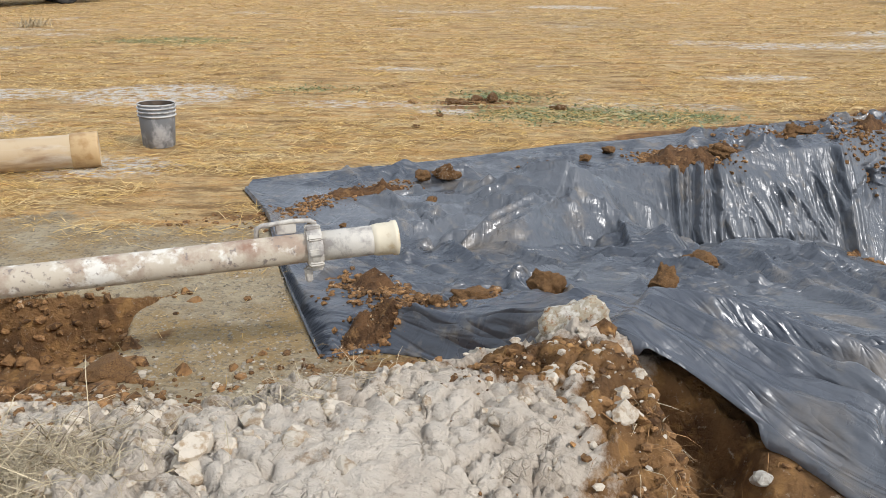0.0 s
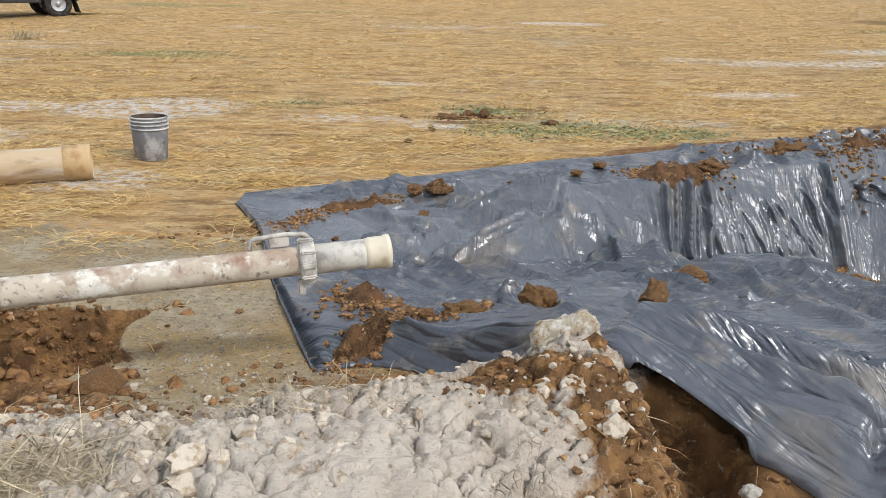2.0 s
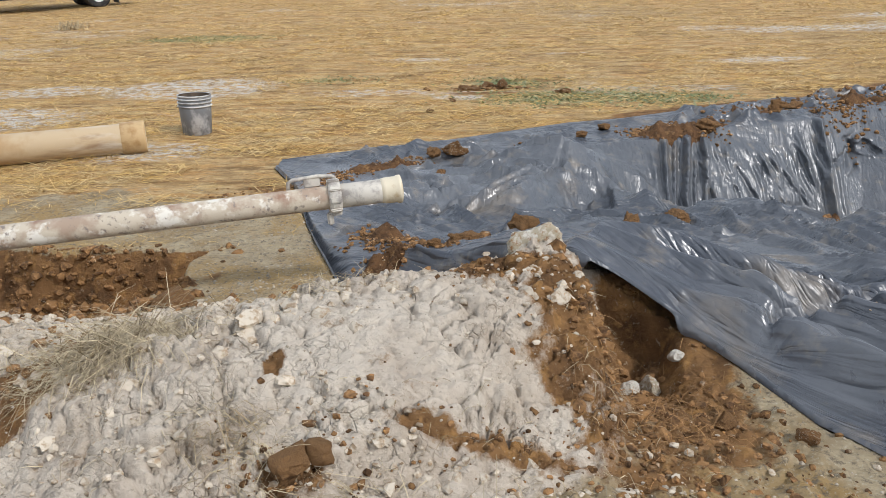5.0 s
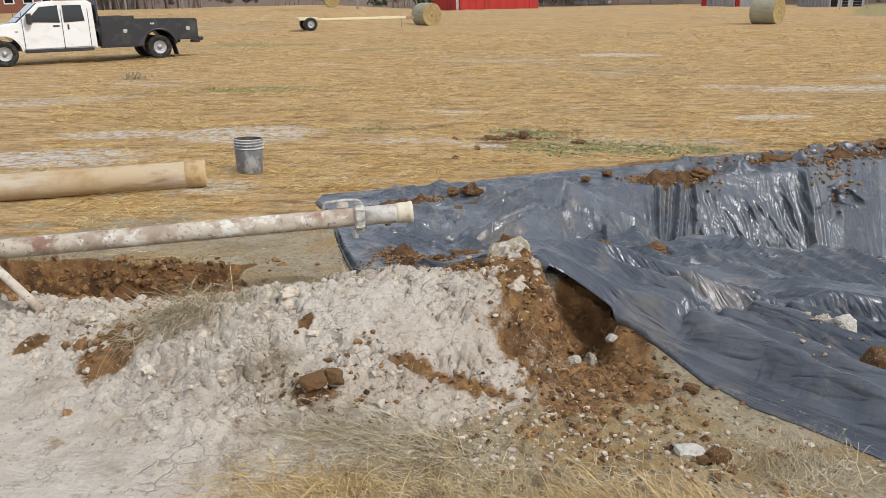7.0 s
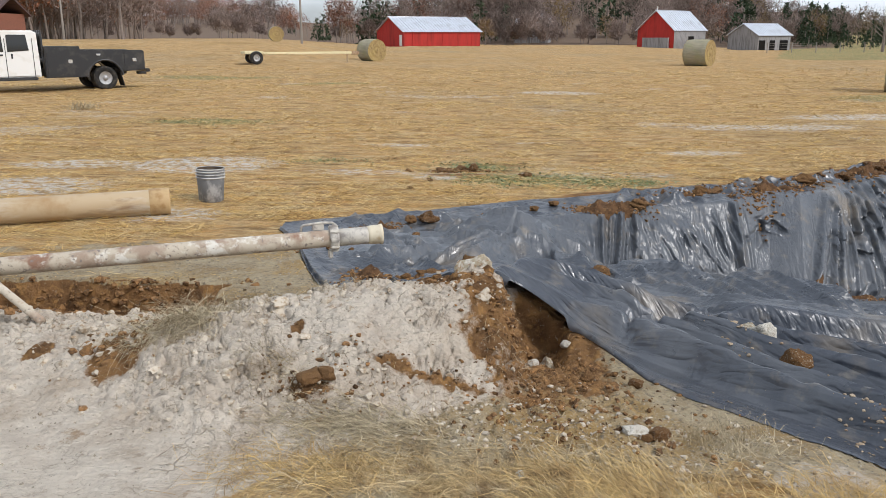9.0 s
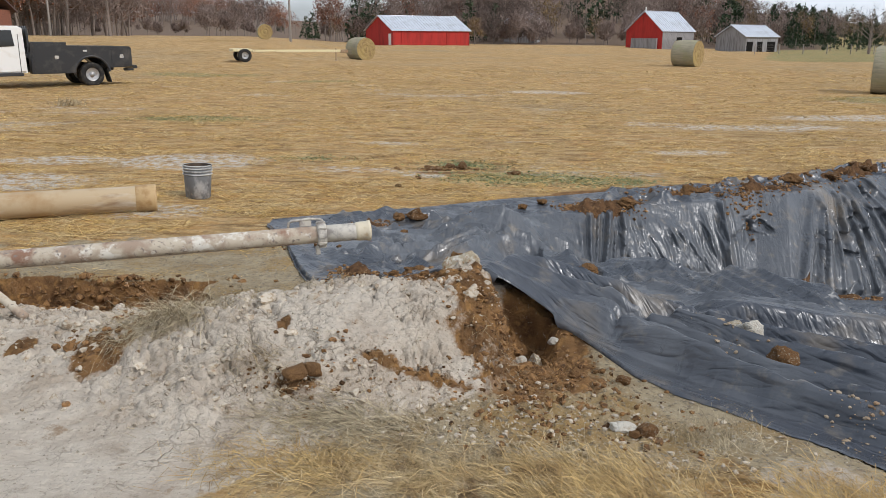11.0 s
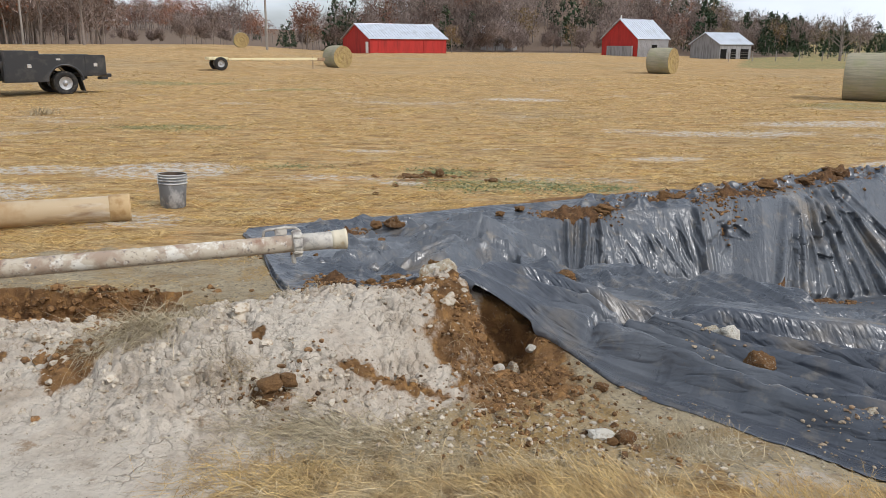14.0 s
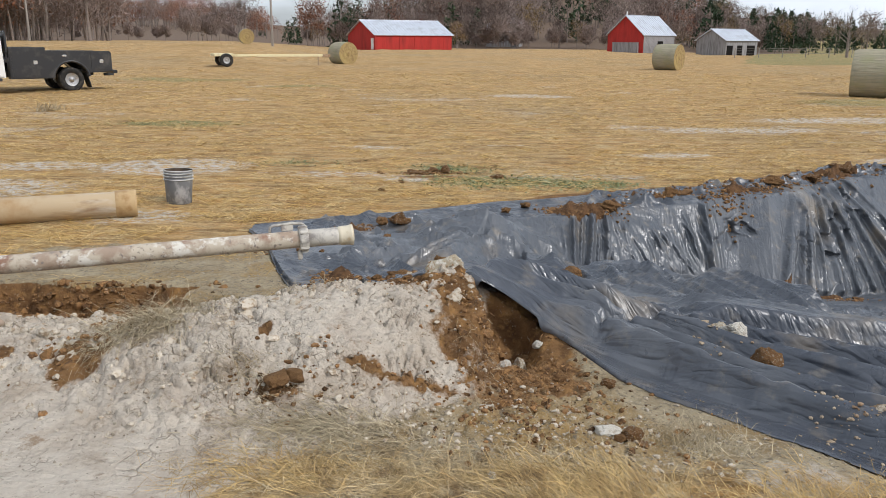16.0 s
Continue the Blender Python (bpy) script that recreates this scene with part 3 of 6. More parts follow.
ground = new("ground", grid_mesh("ground", GX, GY, GZ, m_ground))
tagged(ground, "mown straw-coloured hay field with pale clay and raw brown earth", "field ground", kind="structure")


def ground_at(x, y):
    return float(land(np.array([float(x)]), np.array([float(y)]))[0])


def soil_masks(x, y):
    n = fbm(x * 1.3, y * 1.3, 4, 101)
    n2 = fbm(x * 4, y * 4, 4, 102)
    hp = heap(x, y)
    clay = np.clip(hp / 0.05, 0, 1) * 0.85
    clay = np.maximum(clay, 0.9 * smooth(0.12, -0.12, x - (-0.32 + 0.75 * (y - 1.35)) + 0.4 * (n - 0.5)) * smooth(2.6, 2.2, y) * smooth(0.2, 1.0, y))     # pale flat foreground
    clay = np.maximum(clay, 0.72 * np.exp(-((x - 1.75) / 0.32) ** 2 - ((y - 1.5) / 0.30) ** 2))
    earth = np.zeros_like(x)
    hole = pit(x, y)
    earth = np.maximum(earth, smooth(0.0, 0.12, hole))
    def blob(cx, cy, rx, ry, amount=1.0):
        return amount * np.exp(-((x - cx) / rx) ** 2 - ((y - cy) / ry) ** 2)
    earth = np.maximum(earth, blob(0.38, 2.96, 0.27, 0.17, 1.0))
    earth = np.maximum(earth, blob(0.60, 2.80, 0.18, 0.30, 1.0))
    earth = np.maximum(earth, blob(0.92, 3.0, 0.24, 0.55, 1.2))
    earth = np.maximum(earth, 0.60 * smooth(0.40, 0.56, x + 0.55 * (n2 - 0.5)) * smooth(1.30, 1.05, x) * smooth(2.05, 2.35, y) * smooth(3.3, 3.1, y))
    earth = np.maximum(earth, blob(0.75, 2.25, 0.30, 0.25, 0.62))
    earth = np.maximum(earth, blob(-1.85, 3.5, 0.50, 0.33, 1.0))
    earth = np.maximum(earth, blob(0.35, 2.20, 0.35, 0.06, 0.8))
    earth = np.maximum(earth, blob(-1.02, 3.95, 0.08, 0.12, 0.60))
    earth = np.maximum(earth, blob(-0.13, 2.02, 0.10, 0.07, 1.0))
    earth = np.maximum(earth, blob(-0.24, 2.33, 0.035, 0.05, 1.0))
    earth = np.maximum(earth, blob(-1.03, 2.31, 0.13, 0.20, 1.3))
    earth = np.maximum(earth, blob(-1.44, 2.38, 0.07, 0.10, 1.1))
    earth = np.maximum(earth, blob(-1.1, 3.3, 0.35, 0.10, 0.6))
    earth = np.maximum(earth, blob(-0.28, 4.5, 0.30, 0.35, 0.95))
    earth = np.maximum(earth, blob(-0.1, 3.65, 0.5, 0.2, 0.65))
    earth = np.maximum(earth, blob(-1.1, 5.9, 0.6, 0.10, 0.7))
    earth = np.maximum(earth, blob(0.1, 9.9, 0.6, 0.14, 0.8))
    band = smooth(0.45, 0.15, np.abs(y - np.interp(x, [0.9, 2.5, 3.5, 6.0], [8.1, 8.75, 9.1, 10.8]))) * smooth(0.9, 1.6, x) * smooth(7, 6, x)
    earth = np.maximum(earth, band * 0.75)
    grit = smooth(6.3, 5.3, y + 1.2 * (n - 0.5)) * smooth(-4.2, -2.4, x + 1.2 * (n2 - 0.5)) * smooth(1.2, 2.6, y)
    grit = np.maximum(grit, smooth(2.6, 2.2, y) * (0.25 + 0.55 * n2 + 0.35 * smooth(1.5, 1.9, y)))
    frost = np.maximum.reduce([blob(-3.6, 10.6, 1.3, 0.9), blob(-5.3, 8.8, 1.3, 0.8), blob(-2.9, 7.2, 1.0, 0.5, 0.8), blob(-0.2, 9.7, 0.35, 0.25), blob(-5.5, 10.6, 1.2, 0.5, 0.9),
                               blob(6.0, 16, 2.6, 0.8, 0.75), blob(3.8, 12.2, 1.2, 0.4, 0.7), blob(9.5, 18, 3.5, 1.0, 0.8), blob(2.5, 26, 2, 1.0, 0.8), blob(-1.0, 13, 1.2, 0.4, 0.6), blob(7.5, 11.3, 1.4, 1.1, 0.9)])
    frost = np.maximum(frost, 0.5 * smooth(0.60, 0.70, fbm(x * 0.5 + 5, y * 0.9, 5, 111)) * smooth(7, 9, y) * smooth(60, 30, y))
    green = np.maximum.reduce([blob(1.0, 9.6, 1.0, 0.5), blob(2.1, 9.4, 0.7, 0.4, 0.9), blob(0.35, 10.6, 0.6, 0.4, 0.8), blob(-5.6, 16.5, 1.6, 0.7, 0.9), blob(-2.0, 11.0, 0.6, 0.3, 0.6), blob(13.5, 24, 4, 2.0, 0.9), blob(-12, 36, 4, 2, 0.8), blob(-6, 31, 3, 1.5, 0.7)])
    green = np.maximum(green, 0.42 * smooth(0.62, 0.72, fbm(x * 0.4 + 3, y * 0.8, 5, 121)) * smooth(7, 10, y))
    green = np.maximum(green, smooth(0.325, 0.345, x / np.maximum(y, 30)) * smooth(62, 66, y))
    wood = smooth(163, 178, y) * smooth(0.45, 0.33, x / np.maximum(y, 30))
    return clay, earth, grit, frost, green, wood


clay_m, earth_m, grit_m, frost_m, green_m, wood_m = soil_masks(GX, GY)
for nm, chans in (("soil", (clay_m, earth_m, grit_m)), ("cover", (frost_m, green_m, wood_m))):
    at_ = ground.data.attributes.new(nm, "FLOAT_COLOR", "POINT")
    at_.data.foreach_set("color", np.stack([*chans, np.ones_like(GX)], -1).reshape(-1).astype(np.float32))

# ---- the black plastic liner ----
def tent(us, A, B, out_, p, q, wa, wb, h, ends=0.25, power=1.15):
    """Adds one crease: a sharp crest from p to q over the coordinates A, B, wa and wb wide on its two sides."""
    reach = max(wa, wb)
    lo, hi = min(p[0], q[0]) - reach - 0.15, max(p[0], q[0]) + reach + 0.15
    i0, i1 = np.searchsorted(us, lo), np.searchsorted(us, hi)
    if i1 - i0 < 2:
        return
    a, b_ = A[i0:i1], B[i0:i1]
    dx, dy = q[0] - p[0], q[1] - p[1]
    ln = math.hypot(dx, dy) + 1e-6
    t = ((a - p[0]) * dx + (b_ - p[1]) * dy) / ln ** 2
    d_ = ((a - p[0]) * dy - (b_ - p[1]) * dx) / ln
    prof = np.clip(1 - np.abs(d_) / np.where(d_ > 0, wa, wb), 0, 1) ** power
    out_[i0:i1] += h * prof * smooth(-0.02, ends, t) * smooth(1.02, 1 - ends, t)


def liner_mesh():
    us = np.concatenate([np.arange(-1.45, 4.2, 0.012), np.arange(4.2, 6.2, 0.016), np.arange(6.2, 9.0, 0.05)])
    ky, kz = liner_knots(us)
    counts = (70, 110, 110, 110, 56)
    rows_y, rows_z, rows_d = [], [], []
    for k, n in enumerate(counts):
        for j in range(n + (k == 4)):
            t = j / n
            rows_y.append(ky[k] + (ky[k + 1] - ky[k]) * t)
            rows_z.append(kz[k] + (kz[k + 1] - kz[k]) * t)
            rows_d.append(np.full_like(us, k + t))
    Y, Z, K = (np.array(r).T for r in (rows_y, rows_z, rows_d))
    # round off the bends along the sheet and across it
    for _ in range(8):
        for A in (Y, Z):
            A[:, 1:-1] = 0.25 * A[:, :-2] + 0.5 * A[:, 1:-1] + 0.25 * A[:, 2:]
            A[1:-1] = 0.25 * A[:-2] + 0.5 * A[1:-1] + 0.25 * A[2:]
    X = np.repeat(us[:, None], Y.shape[1], 1).copy()
    wob = 0.10 * (fbm(X * 2.2, Y * 2.2, 3, 211) - 0.5), 0.10 * (fbm(X * 2.2, Y * 2.2, 3, 213) - 0.5)
    x, y = X + wob[0], Y + wob[1]
    r = random.Random(77)
    # -- the far wall: coordinates x and K, pushed out towards the hole --
    wx = X + 0.05 * (fbm(X * 3, K * 2.5, 3, 201) - 0.5)
    push = np.zeros_like(X)
    for c, e, wd, h, k0 in ((1.53, 1.60, 0.07, 0.06, 3.9), (1.66, 1.64, 0.05, 0.13, 4.1), (1.76, 1.70, 0.03, 0.07, 4.0), (1.88, 1.79, 0.06, 0.17, 4.1), (1.93, 1.90, 0.03, 0.06, 3.7), (2.02, 2.00, 0.05, 0.10, 4.1)):      # tuck in the corner
        tent(us, wx, K, push, (c, k0), (e, 2.95), 0.6 * wd, wd, h, 0.12)
    for k in range(13):                                                    # fan hung from the tuck
        f = k / 12
        tent(us, wx, K, push, (2.0 + 0.55 * f, 4.0 - 0.25 * f), (2.10 + 1.05 * f + r.uniform(-0.03, 0.03), 2.97), 0.035 + 0.02 * r.random(), 0.06, 0.065 - 0.035 * f, 0.15)
    for _ in range(70):
        s = r.uniform(1.9, 3.2)
        k0 = r.uniform(3.3, 4.0)
        tent(us, wx, K, push, (s, k0), (s + r.uniform(0.02, 0.25), k0 - r.uniform(0.3, 0.8)), r.uniform(0.02, 0.05), r.uniform(0.02, 0.05), r.uniform(0.006, 0.028))
    tent(us, wx, K, push, (3.19, 4.1), (3.23, 2.95), 0.06, 0.09, 0.15, 0.1)
    tent(us, wx, K, push, (3.30, 4.0), (3.36, 3.0), 0.05, 0.04, 0.05, 0.2)
    tent(us, wx, K, push, (4.12, 4.15), (3.80, 2.9), 0.34, 1.8, 0.28, 0.05, 1.0)          # corner that stands forward
    for b_, h in ((3.86, 0.10), (4.0, 0.08), (4.16, 0.12), (4.34, 0.10), (4.55, 0.14), (4.78, 0.10), (5.02, 0.15), (5.3, 0.12), (5.6, 0.15), (5.95, 0.12), (6.4, 0.12)):
        tent(us, wx, K, push, (4.72 + 0.35 * (b_ - 4.5), 4.08), (b_, 2.95), r.uniform(0.03, 0.08), r.uniform(0.06, 0.14), h * r.uniform(0.5, 1.4), 0.14)
    for _ in range(90):
        b_ = r.uniform(3.85, 6.6)
        a = 4.72 + 0.40 * (b_ - 4.5)
        t0, t1 = sorted((r.random(), r.random()))
        tent(us, wx, K, push, (a + (b_ - a) * t0, 4.0 - t0), (a + (b_ - a) * t1, 4.0 - t1), r.uniform(0.02, 0.06), r.uniform(0.02, 0.06), r.uniform(0.01, 0.05))
    for _ in range(60):                                                    # crumpled, half torn places
        c, e = (r.gauss(3.58, 0.07), r.gauss(3.74, 0.08)) if r.random() < 0.22 else (r.gauss(5.3, 0.35), r.gauss(3.75, 0.12)) if r.random() < 0.6 else (r.gauss(4.75, 0.12), r.gauss(3.6, 0.14))
        g = r.uniform(0, 6.3)
        tent(us, wx, K, push, (c, e), (c + 0.24 * math.cos(g), e + 0.24 * math.sin(g)), r.uniform(0.03, 0.07), r.uniform(0.02, 0.05), r.uniform(-0.10, 0.08))
    wall = smooth(2.93, 3.12, K) * smooth(4.12, 3.96, K) * smooth(1.35, 1.6, X)
    Y -= wall * (push + 0.05 * (fbm(X * 1.5, K, 2, 207) - 0.5))
    # -- everything that lies: coordinates x and y, lifted --
    up = np.zeros_like(X)
    # tented ridge of the left slope
    for p, q, wa, wb, h in (((0.92, 6.86), (0.30, 5.45), 0.42, 0.34, 0.17), ((0.92, 6.86), (1.45, 5.75), 0.36, 0.30, 0.17), ((1.0, 6.80), (0.05, 6.42), 0.22, 0.30, 0.10), ((0.95, 6.84), (1.52, 6.9), 0.25, 0.2, 0.08), ((0.1, 6.3), (-0.5, 5.5), 0.2, 0.3, 0.07)):
        tent(us, x, y, up, p, q, wa, wb, h, 0.22, 1.0)
    slope = smooth(1.55, 1.9, K) * smooth(4.0, 3.9, K) * smooth(1.75, 1.55, X)
    bits = np.zeros_like(X)
    for _ in range(230):
        c, e, g = r.uniform(-0.7, 1.65), r.uniform(4.3, 6.9), r.choice((0.25, 0.55, -0.35, 1.2, -0.9)) + r.gauss(0, 0.25)
        ln = r.uniform(0.15, 0.75)
        tent(us, x, y, bits, (c, e), (c + ln * math.cos(g), e + ln * math.sin(g)), r.uniform(0.025, 0.11), r.uniform(0.02, 0.06), r.uniform(-0.02, 0.036))
    up += 1.5 * slope * bits
    # rim flap, rucked along its length
    bits = np.zeros_like(X)
    for _ in range(260):
        c = r.uniform(-1.3, 6.6)
        e = float(np.interp(c, us, ky[4])) + r.uniform(-0.1, 1.0)
        g = 0.5 + r.gauss(0, 0.35) if r.random() < 0.7 else r.uniform(-1.5, 1.5)
        ln = r.uniform(0.2, 0.8)
        tent(us, x, y, bits, (c, e), (c + ln * math.cos(g), e + ln * math.sin(g)), r.uniform(0.04, 0.12), r.uniform(0.025, 0.07), r.uniform(0.008, 0.042) * (1 + 0.7 * (c > 1.4)))
    up += bits * smooth(3.97, 4.12, K) * smooth(5.0, 4.8, K)
    # bottom: a covered hump with draped folds, loose creases, a stiff fold standing across
    floor_ = smooth(1.05, 1.3, K) * smooth(3.15, 2.9, K) * smooth(0.2, 0.6, X)
    tent(us, x, y, up, (1.45, 5.95), (2.45, 5.45), 0.55, 0.5, 0.20, 0.35, 1.0)
    tent(us, x, y, up, (2.30, 5.52), (3.3, 4.75), 0.45, 0.5, 0.22, 0.25, 1.0)
    bits = np.zeros_like(X)
    for k in range(12):
        c = 1.65 + 0.11 * k
        tent(us, x, y, bits, (c, 5.75 - 0.03 * k), (c + 0.45 + 0.03 * k, 4.55 - 0.03 * k), 0.05, 0.07, r.uniform(0.02, 0.05), 0.2)
    for _ in range(150):
        c, e, g = r.uniform(0.4, 4.6), r.uniform(3.7, 6.9), r.choice((-0.75, -0.35, 0.1, 0.25)) + r.gauss(0, 0.2)
        ln = r.uniform(0.3, 1.3)
        tent(us, x, y, bits, (c, e), (c + ln * math.cos(g), e + ln * math.sin(g)), r.uniform(0.03, 0.10), r.uniform(0.02, 0.07), r.uniform(-0.012, 0.05))
    up += floor_ * bits
    line = 3.83 - 0.09 * (X - 2) + 0.03 * (fbm(X * 2.2, X * 0 + 1, 2, 231) - 0.5)
    up += smooth(1.85, 2.2, X) * smooth(9, 5, X) * 0.16 * smooth(line - 0.025, line + 0.035, Y) * smooth(line + 0.9, line + 0.1, Y)
    # near sheet: long taut folds running down from the tip beside its front edge
    panel = smooth(0.45, 0.75, X) * smooth(2.2, 1.4, K)
    bits = np.zeros_like(X)
    for pts, wa, wb, h in ((((0.62, 3.30), (1.25, 2.98), (2.30, 1.78), (3.4, 0.6)), 0.07, 0.26, 0.10), (((0.72, 3.44), (1.42, 3.12), (2.45, 2.12), (3.5, 1.2)), 0.05, 0.17, 0.10), (((0.75, 3.52), (1.62, 3.34), (2.75, 2.50), (3.8, 1.7)), 0.045, 0.17, 0.10),
                           (((0.85, 3.62), (1.85, 3.55), (3.0, 2.95), (4.2, 2.3)), 0.045, 0.17, 0.095), (((1.0, 3.80), (2.0, 3.72), (3.2, 3.25), (4.3, 2.8)), 0.05, 0.15, 0.06), (((1.3, 2.86), (1.9, 2.28), (2.6, 1.55)), 0.05, 0.07, 0.03), (((0.9, 3.30), (1.5, 2.94), (2.1, 2.40)), 0.04, 0.06, 0.03)):
        for a, b_ in zip(pts, pts[1:]):
            tent(us, x, y, bits, a, b_, wa, wb, h, 0.04, 1.1)
    for _ in range(95):
        c, f = r.uniform(0.8, 3.2), r.uniform(0.05, 1.6)
        e = float(np.interp(c, us, ky[0])) + f
        g = -0.80 + 0.30 * f + r.gauss(0, 0.13)
        ln = r.uniform(0.3, 1.1)
        tent(us, x, y, bits, (c, e), (c + ln * math.cos(g), e + ln * math.sin(g)), r.uniform(0.012, 0.05), r.uniform(0.012, 0.05), r.uniform(-0.022, 0.028))
    for _ in range(26):                                                    # short cross rucks
        c, f = r.uniform(1.0, 2.6), r.uniform(0.05, 1.2)
        e = float(np.interp(c, us, ky[0])) + f
        g = 0.5 + r.gauss(0, 0.5)
        tent(us, x, y, bits, (c, e), (c + 0.2 * math.cos(g), e + 0.2 * math.sin(g)), 0.03, 0.03, r.uniform(0.004, 0.012))
    up += panel * smooth(-0.05, 0.25, K) * (1.3 * bits - 0.03) * (0.30 + 0.70 * smooth(0.65, 1.25, X))
    # the rumpled strip and lip at the corner by the pipe
    bits = np.zeros_like(X)
    for _ in range(70):
        c = r.uniform(-0.9, 0.6)
        e = float(np.interp(c, us, ky[0])) + r.uniform(0.0, 0.7)
        g = r.choice((-0.6, 0.3, 1.9)) + r.gauss(0, 0.3)
        ln = r.uniform(0.12, 0.45)
        tent(us, x, y, bits, (c, e), (c + ln * math.cos(g), e + ln * math.sin(g)), r.uniform(0.02, 0.06), r.uniform(0.02, 0.05), r.uniform(0.0, 0.035))
    up += bits * smooth(0.7, 0.5, X) * smooth(2.0, 1.4, K) * smooth(0.0, 0.12, K)
    Z += (up + 0.03 * (fbm(X * 1.6, Y * 1.6, 3, 229) - 0.5)) * smooth(5.0, 4.9, K)
    # edge turned down to the ground, wavy
    edge = smooth(0.22, 0.0, K)
    Y += edge * 0.05 * (fbm(X * 5, X * 0 + 2, 3, 251) - 0.5)
    gz = land(X, Y)
    Z = np.where((K < 1.0) | (K > 4.5), np.maximum(Z, gz + 0.010 + panel * 0.008), Z)
    zone = smooth(0.0, 0.08, K[1:-1, 1:-1]) * smooth(1.3, 0.9, K[1:-1, 1:-1])
    avg = 0.25 * (Z[:-2, 1:-1] + Z[2:, 1:-1] + Z[1:-1, :-2] + Z[1:-1, 2:])
    Z[1:-1, 1:-1] += 0.7 * zone * (avg - Z[1:-1, 1:-1])
    g0 = land(X[:, 0], Y[:, 0])
    low = smooth(0.62, 0.50, X) * smooth(0.55, 0.0, K)
    Z = Z * (1 - low) + np.minimum(Z, gz + 0.02) * low
    for _ in range(6):
        Z[1:-1, :6] = 0.25 * Z[:-2, :6] + 0.5 * Z[1:-1, :6] + 0.25 * Z[2:, :6]
    free = smooth(0.06, 0.13, Z[:, 0] - g0)
    Z[:, 0] = (1 - free) * np.minimum(Z[:, 0], g0 + 0.003) + free * (Z[:, 0] - 0.012)
    return X, Y, Z, K


LX, LY, LZ, LK = liner_mesh()
liner = thing("pond_liner", "creased glossy black plastic sheeting lining the dug hole", "plastic liner", Matrix())
row_k = LK[0]
cuts = [0, int(np.searchsorted(row_k, 1.55)), int(np.searchsorted(row_k, 2.95)), int(np.searchsorted(row_k, 4.0)), len(row_k) - 1]
for nm, lab, a, c in zip(("near_sheet", "bottom_sheet", "wall_sheet", "rim_flap"), ("long-folded near sheet", "muddy creased bottom sheet", "sheet hanging in upright folds", "crumpled flap over the rim"), cuts, cuts[1:]):
    part(nm, grid_mesh(nm, LX[:, a:c + 1], LY[:, a:c + 1], LZ[:, a:c + 1], {"wall_sheet": m_liner_wall, "near_sheet": m_liner_near}.get(nm, m_liner)), m_liner, liner, lab)

# ---- far things: woods, barns, poles ----
rng = np.random.default_rng(5)
m_bark = material("grey bark", (0.21, 0.17, 0.145), 0.95, spots=[((0.26, 0.22, 0.19), 2.0, 0.45, 0.65, 5)], spec=0.1)
m_twig = vary(material("bare grey twigs", (0.27, 0.21, 0.18), 0.95, spots=[((0.15, 0.11, 0.09), 0.06, 0.45, 0.6, 3)], spec=0.1), 0.45)
m_rust = vary(material("rust autumn leaves", (0.34, 0.155, 0.09), 0.9, spots=[((0.17, 0.085, 0.055), 0.05, 0.42, 0.58, 3)], spec=0.1), 0.45)
m_ochre = vary(material("dull ochre leaves", (0.23, 0.155, 0.07), 0.9, spots=[((0.15, 0.11, 0.06), 0.05, 0.42, 0.58, 3)], spec=0.1), 0.4)
m_pine = vary(material("dark evergreen needles", (0.032, 0.052, 0.028), 0.85, spots=[((0.06, 0.075, 0.04), 0.3, 0.45, 0.6, 3)], spec=0.15), 0.45)


def strips(base, way, length, width, droop, mat, name, side=None):
    """Bent ribbons: base (n,3), unit way (n,3); each of two joined quads."""
    n = len(base)
    up = np.tile(np.array([0, 0, 1.0]), (n, 1))
    if side is None:
        side = np.cross(way, up) + rng.normal(0, 0.35, (n, 3))
    side /= np.linalg.norm(side, axis=1, keepdims=True) + 1e-9
    L_, W_ = length[:, None], width[:, None] / 2
    mid = base + way * L_ * 0.55
    tip = base + way * L_ - up * (droop * length)[:, None]
    v = np.stack([base - side * W_, base + side * W_, mid + side * W_ * 0.8, mid - side * W_ * 0.8, tip + side * W_ * 0.25, tip - side * W_ * 0.25], 1).reshape(-1, 3)
    k = np.arange(n)[:, None] * 6
    quads = np.stack([k + np.array([[0, 1, 2, 3]]), k + np.array([[3, 2, 4, 5]])], 1).reshape(-1, 4)
    me = bpy.data.meshes.new(name)
    me.vertices.add(len(v))
    me.vertices.foreach_set("co", v.reshape(-1).astype(np.float32))
    me.loops.add(quads.size)
    me.loops.foreach_set("vertex_index", quads.reshape(-1).astype(np.int32))
    me.polygons.add(len(quads))
    me.polygons.foreach_set("loop_start", np.arange(0, quads.size, 4, dtype=np.int32))
    me.update(calc_edges=True)
    me.materials.append(mat)
    return me


def limb(verts, faces, a, b, ra, rb, n=5):
    a, b = np.array(a, float), np.array(b, float)
    w = (b - a) / (np.linalg.norm(b - a) + 1e-9)
    p = np.cross(w, [0.3, 0.9, 0.2])
    p /= np.linalg.norm(p)
    q = np.cross(w, p)
    k0 = len(verts)
    for c, r in ((a, ra), (b, rb)):
        for j in range(n):
            t = 2 * math.pi * j / n
            verts.append(tuple(c + r * (math.cos(t) * p + math.sin(t) * q)))
    for j in range(n):
        faces.append((k0 + j, k0 + (j + 1) % n, k0 + n + (j + 1) % n, k0 + n + j))


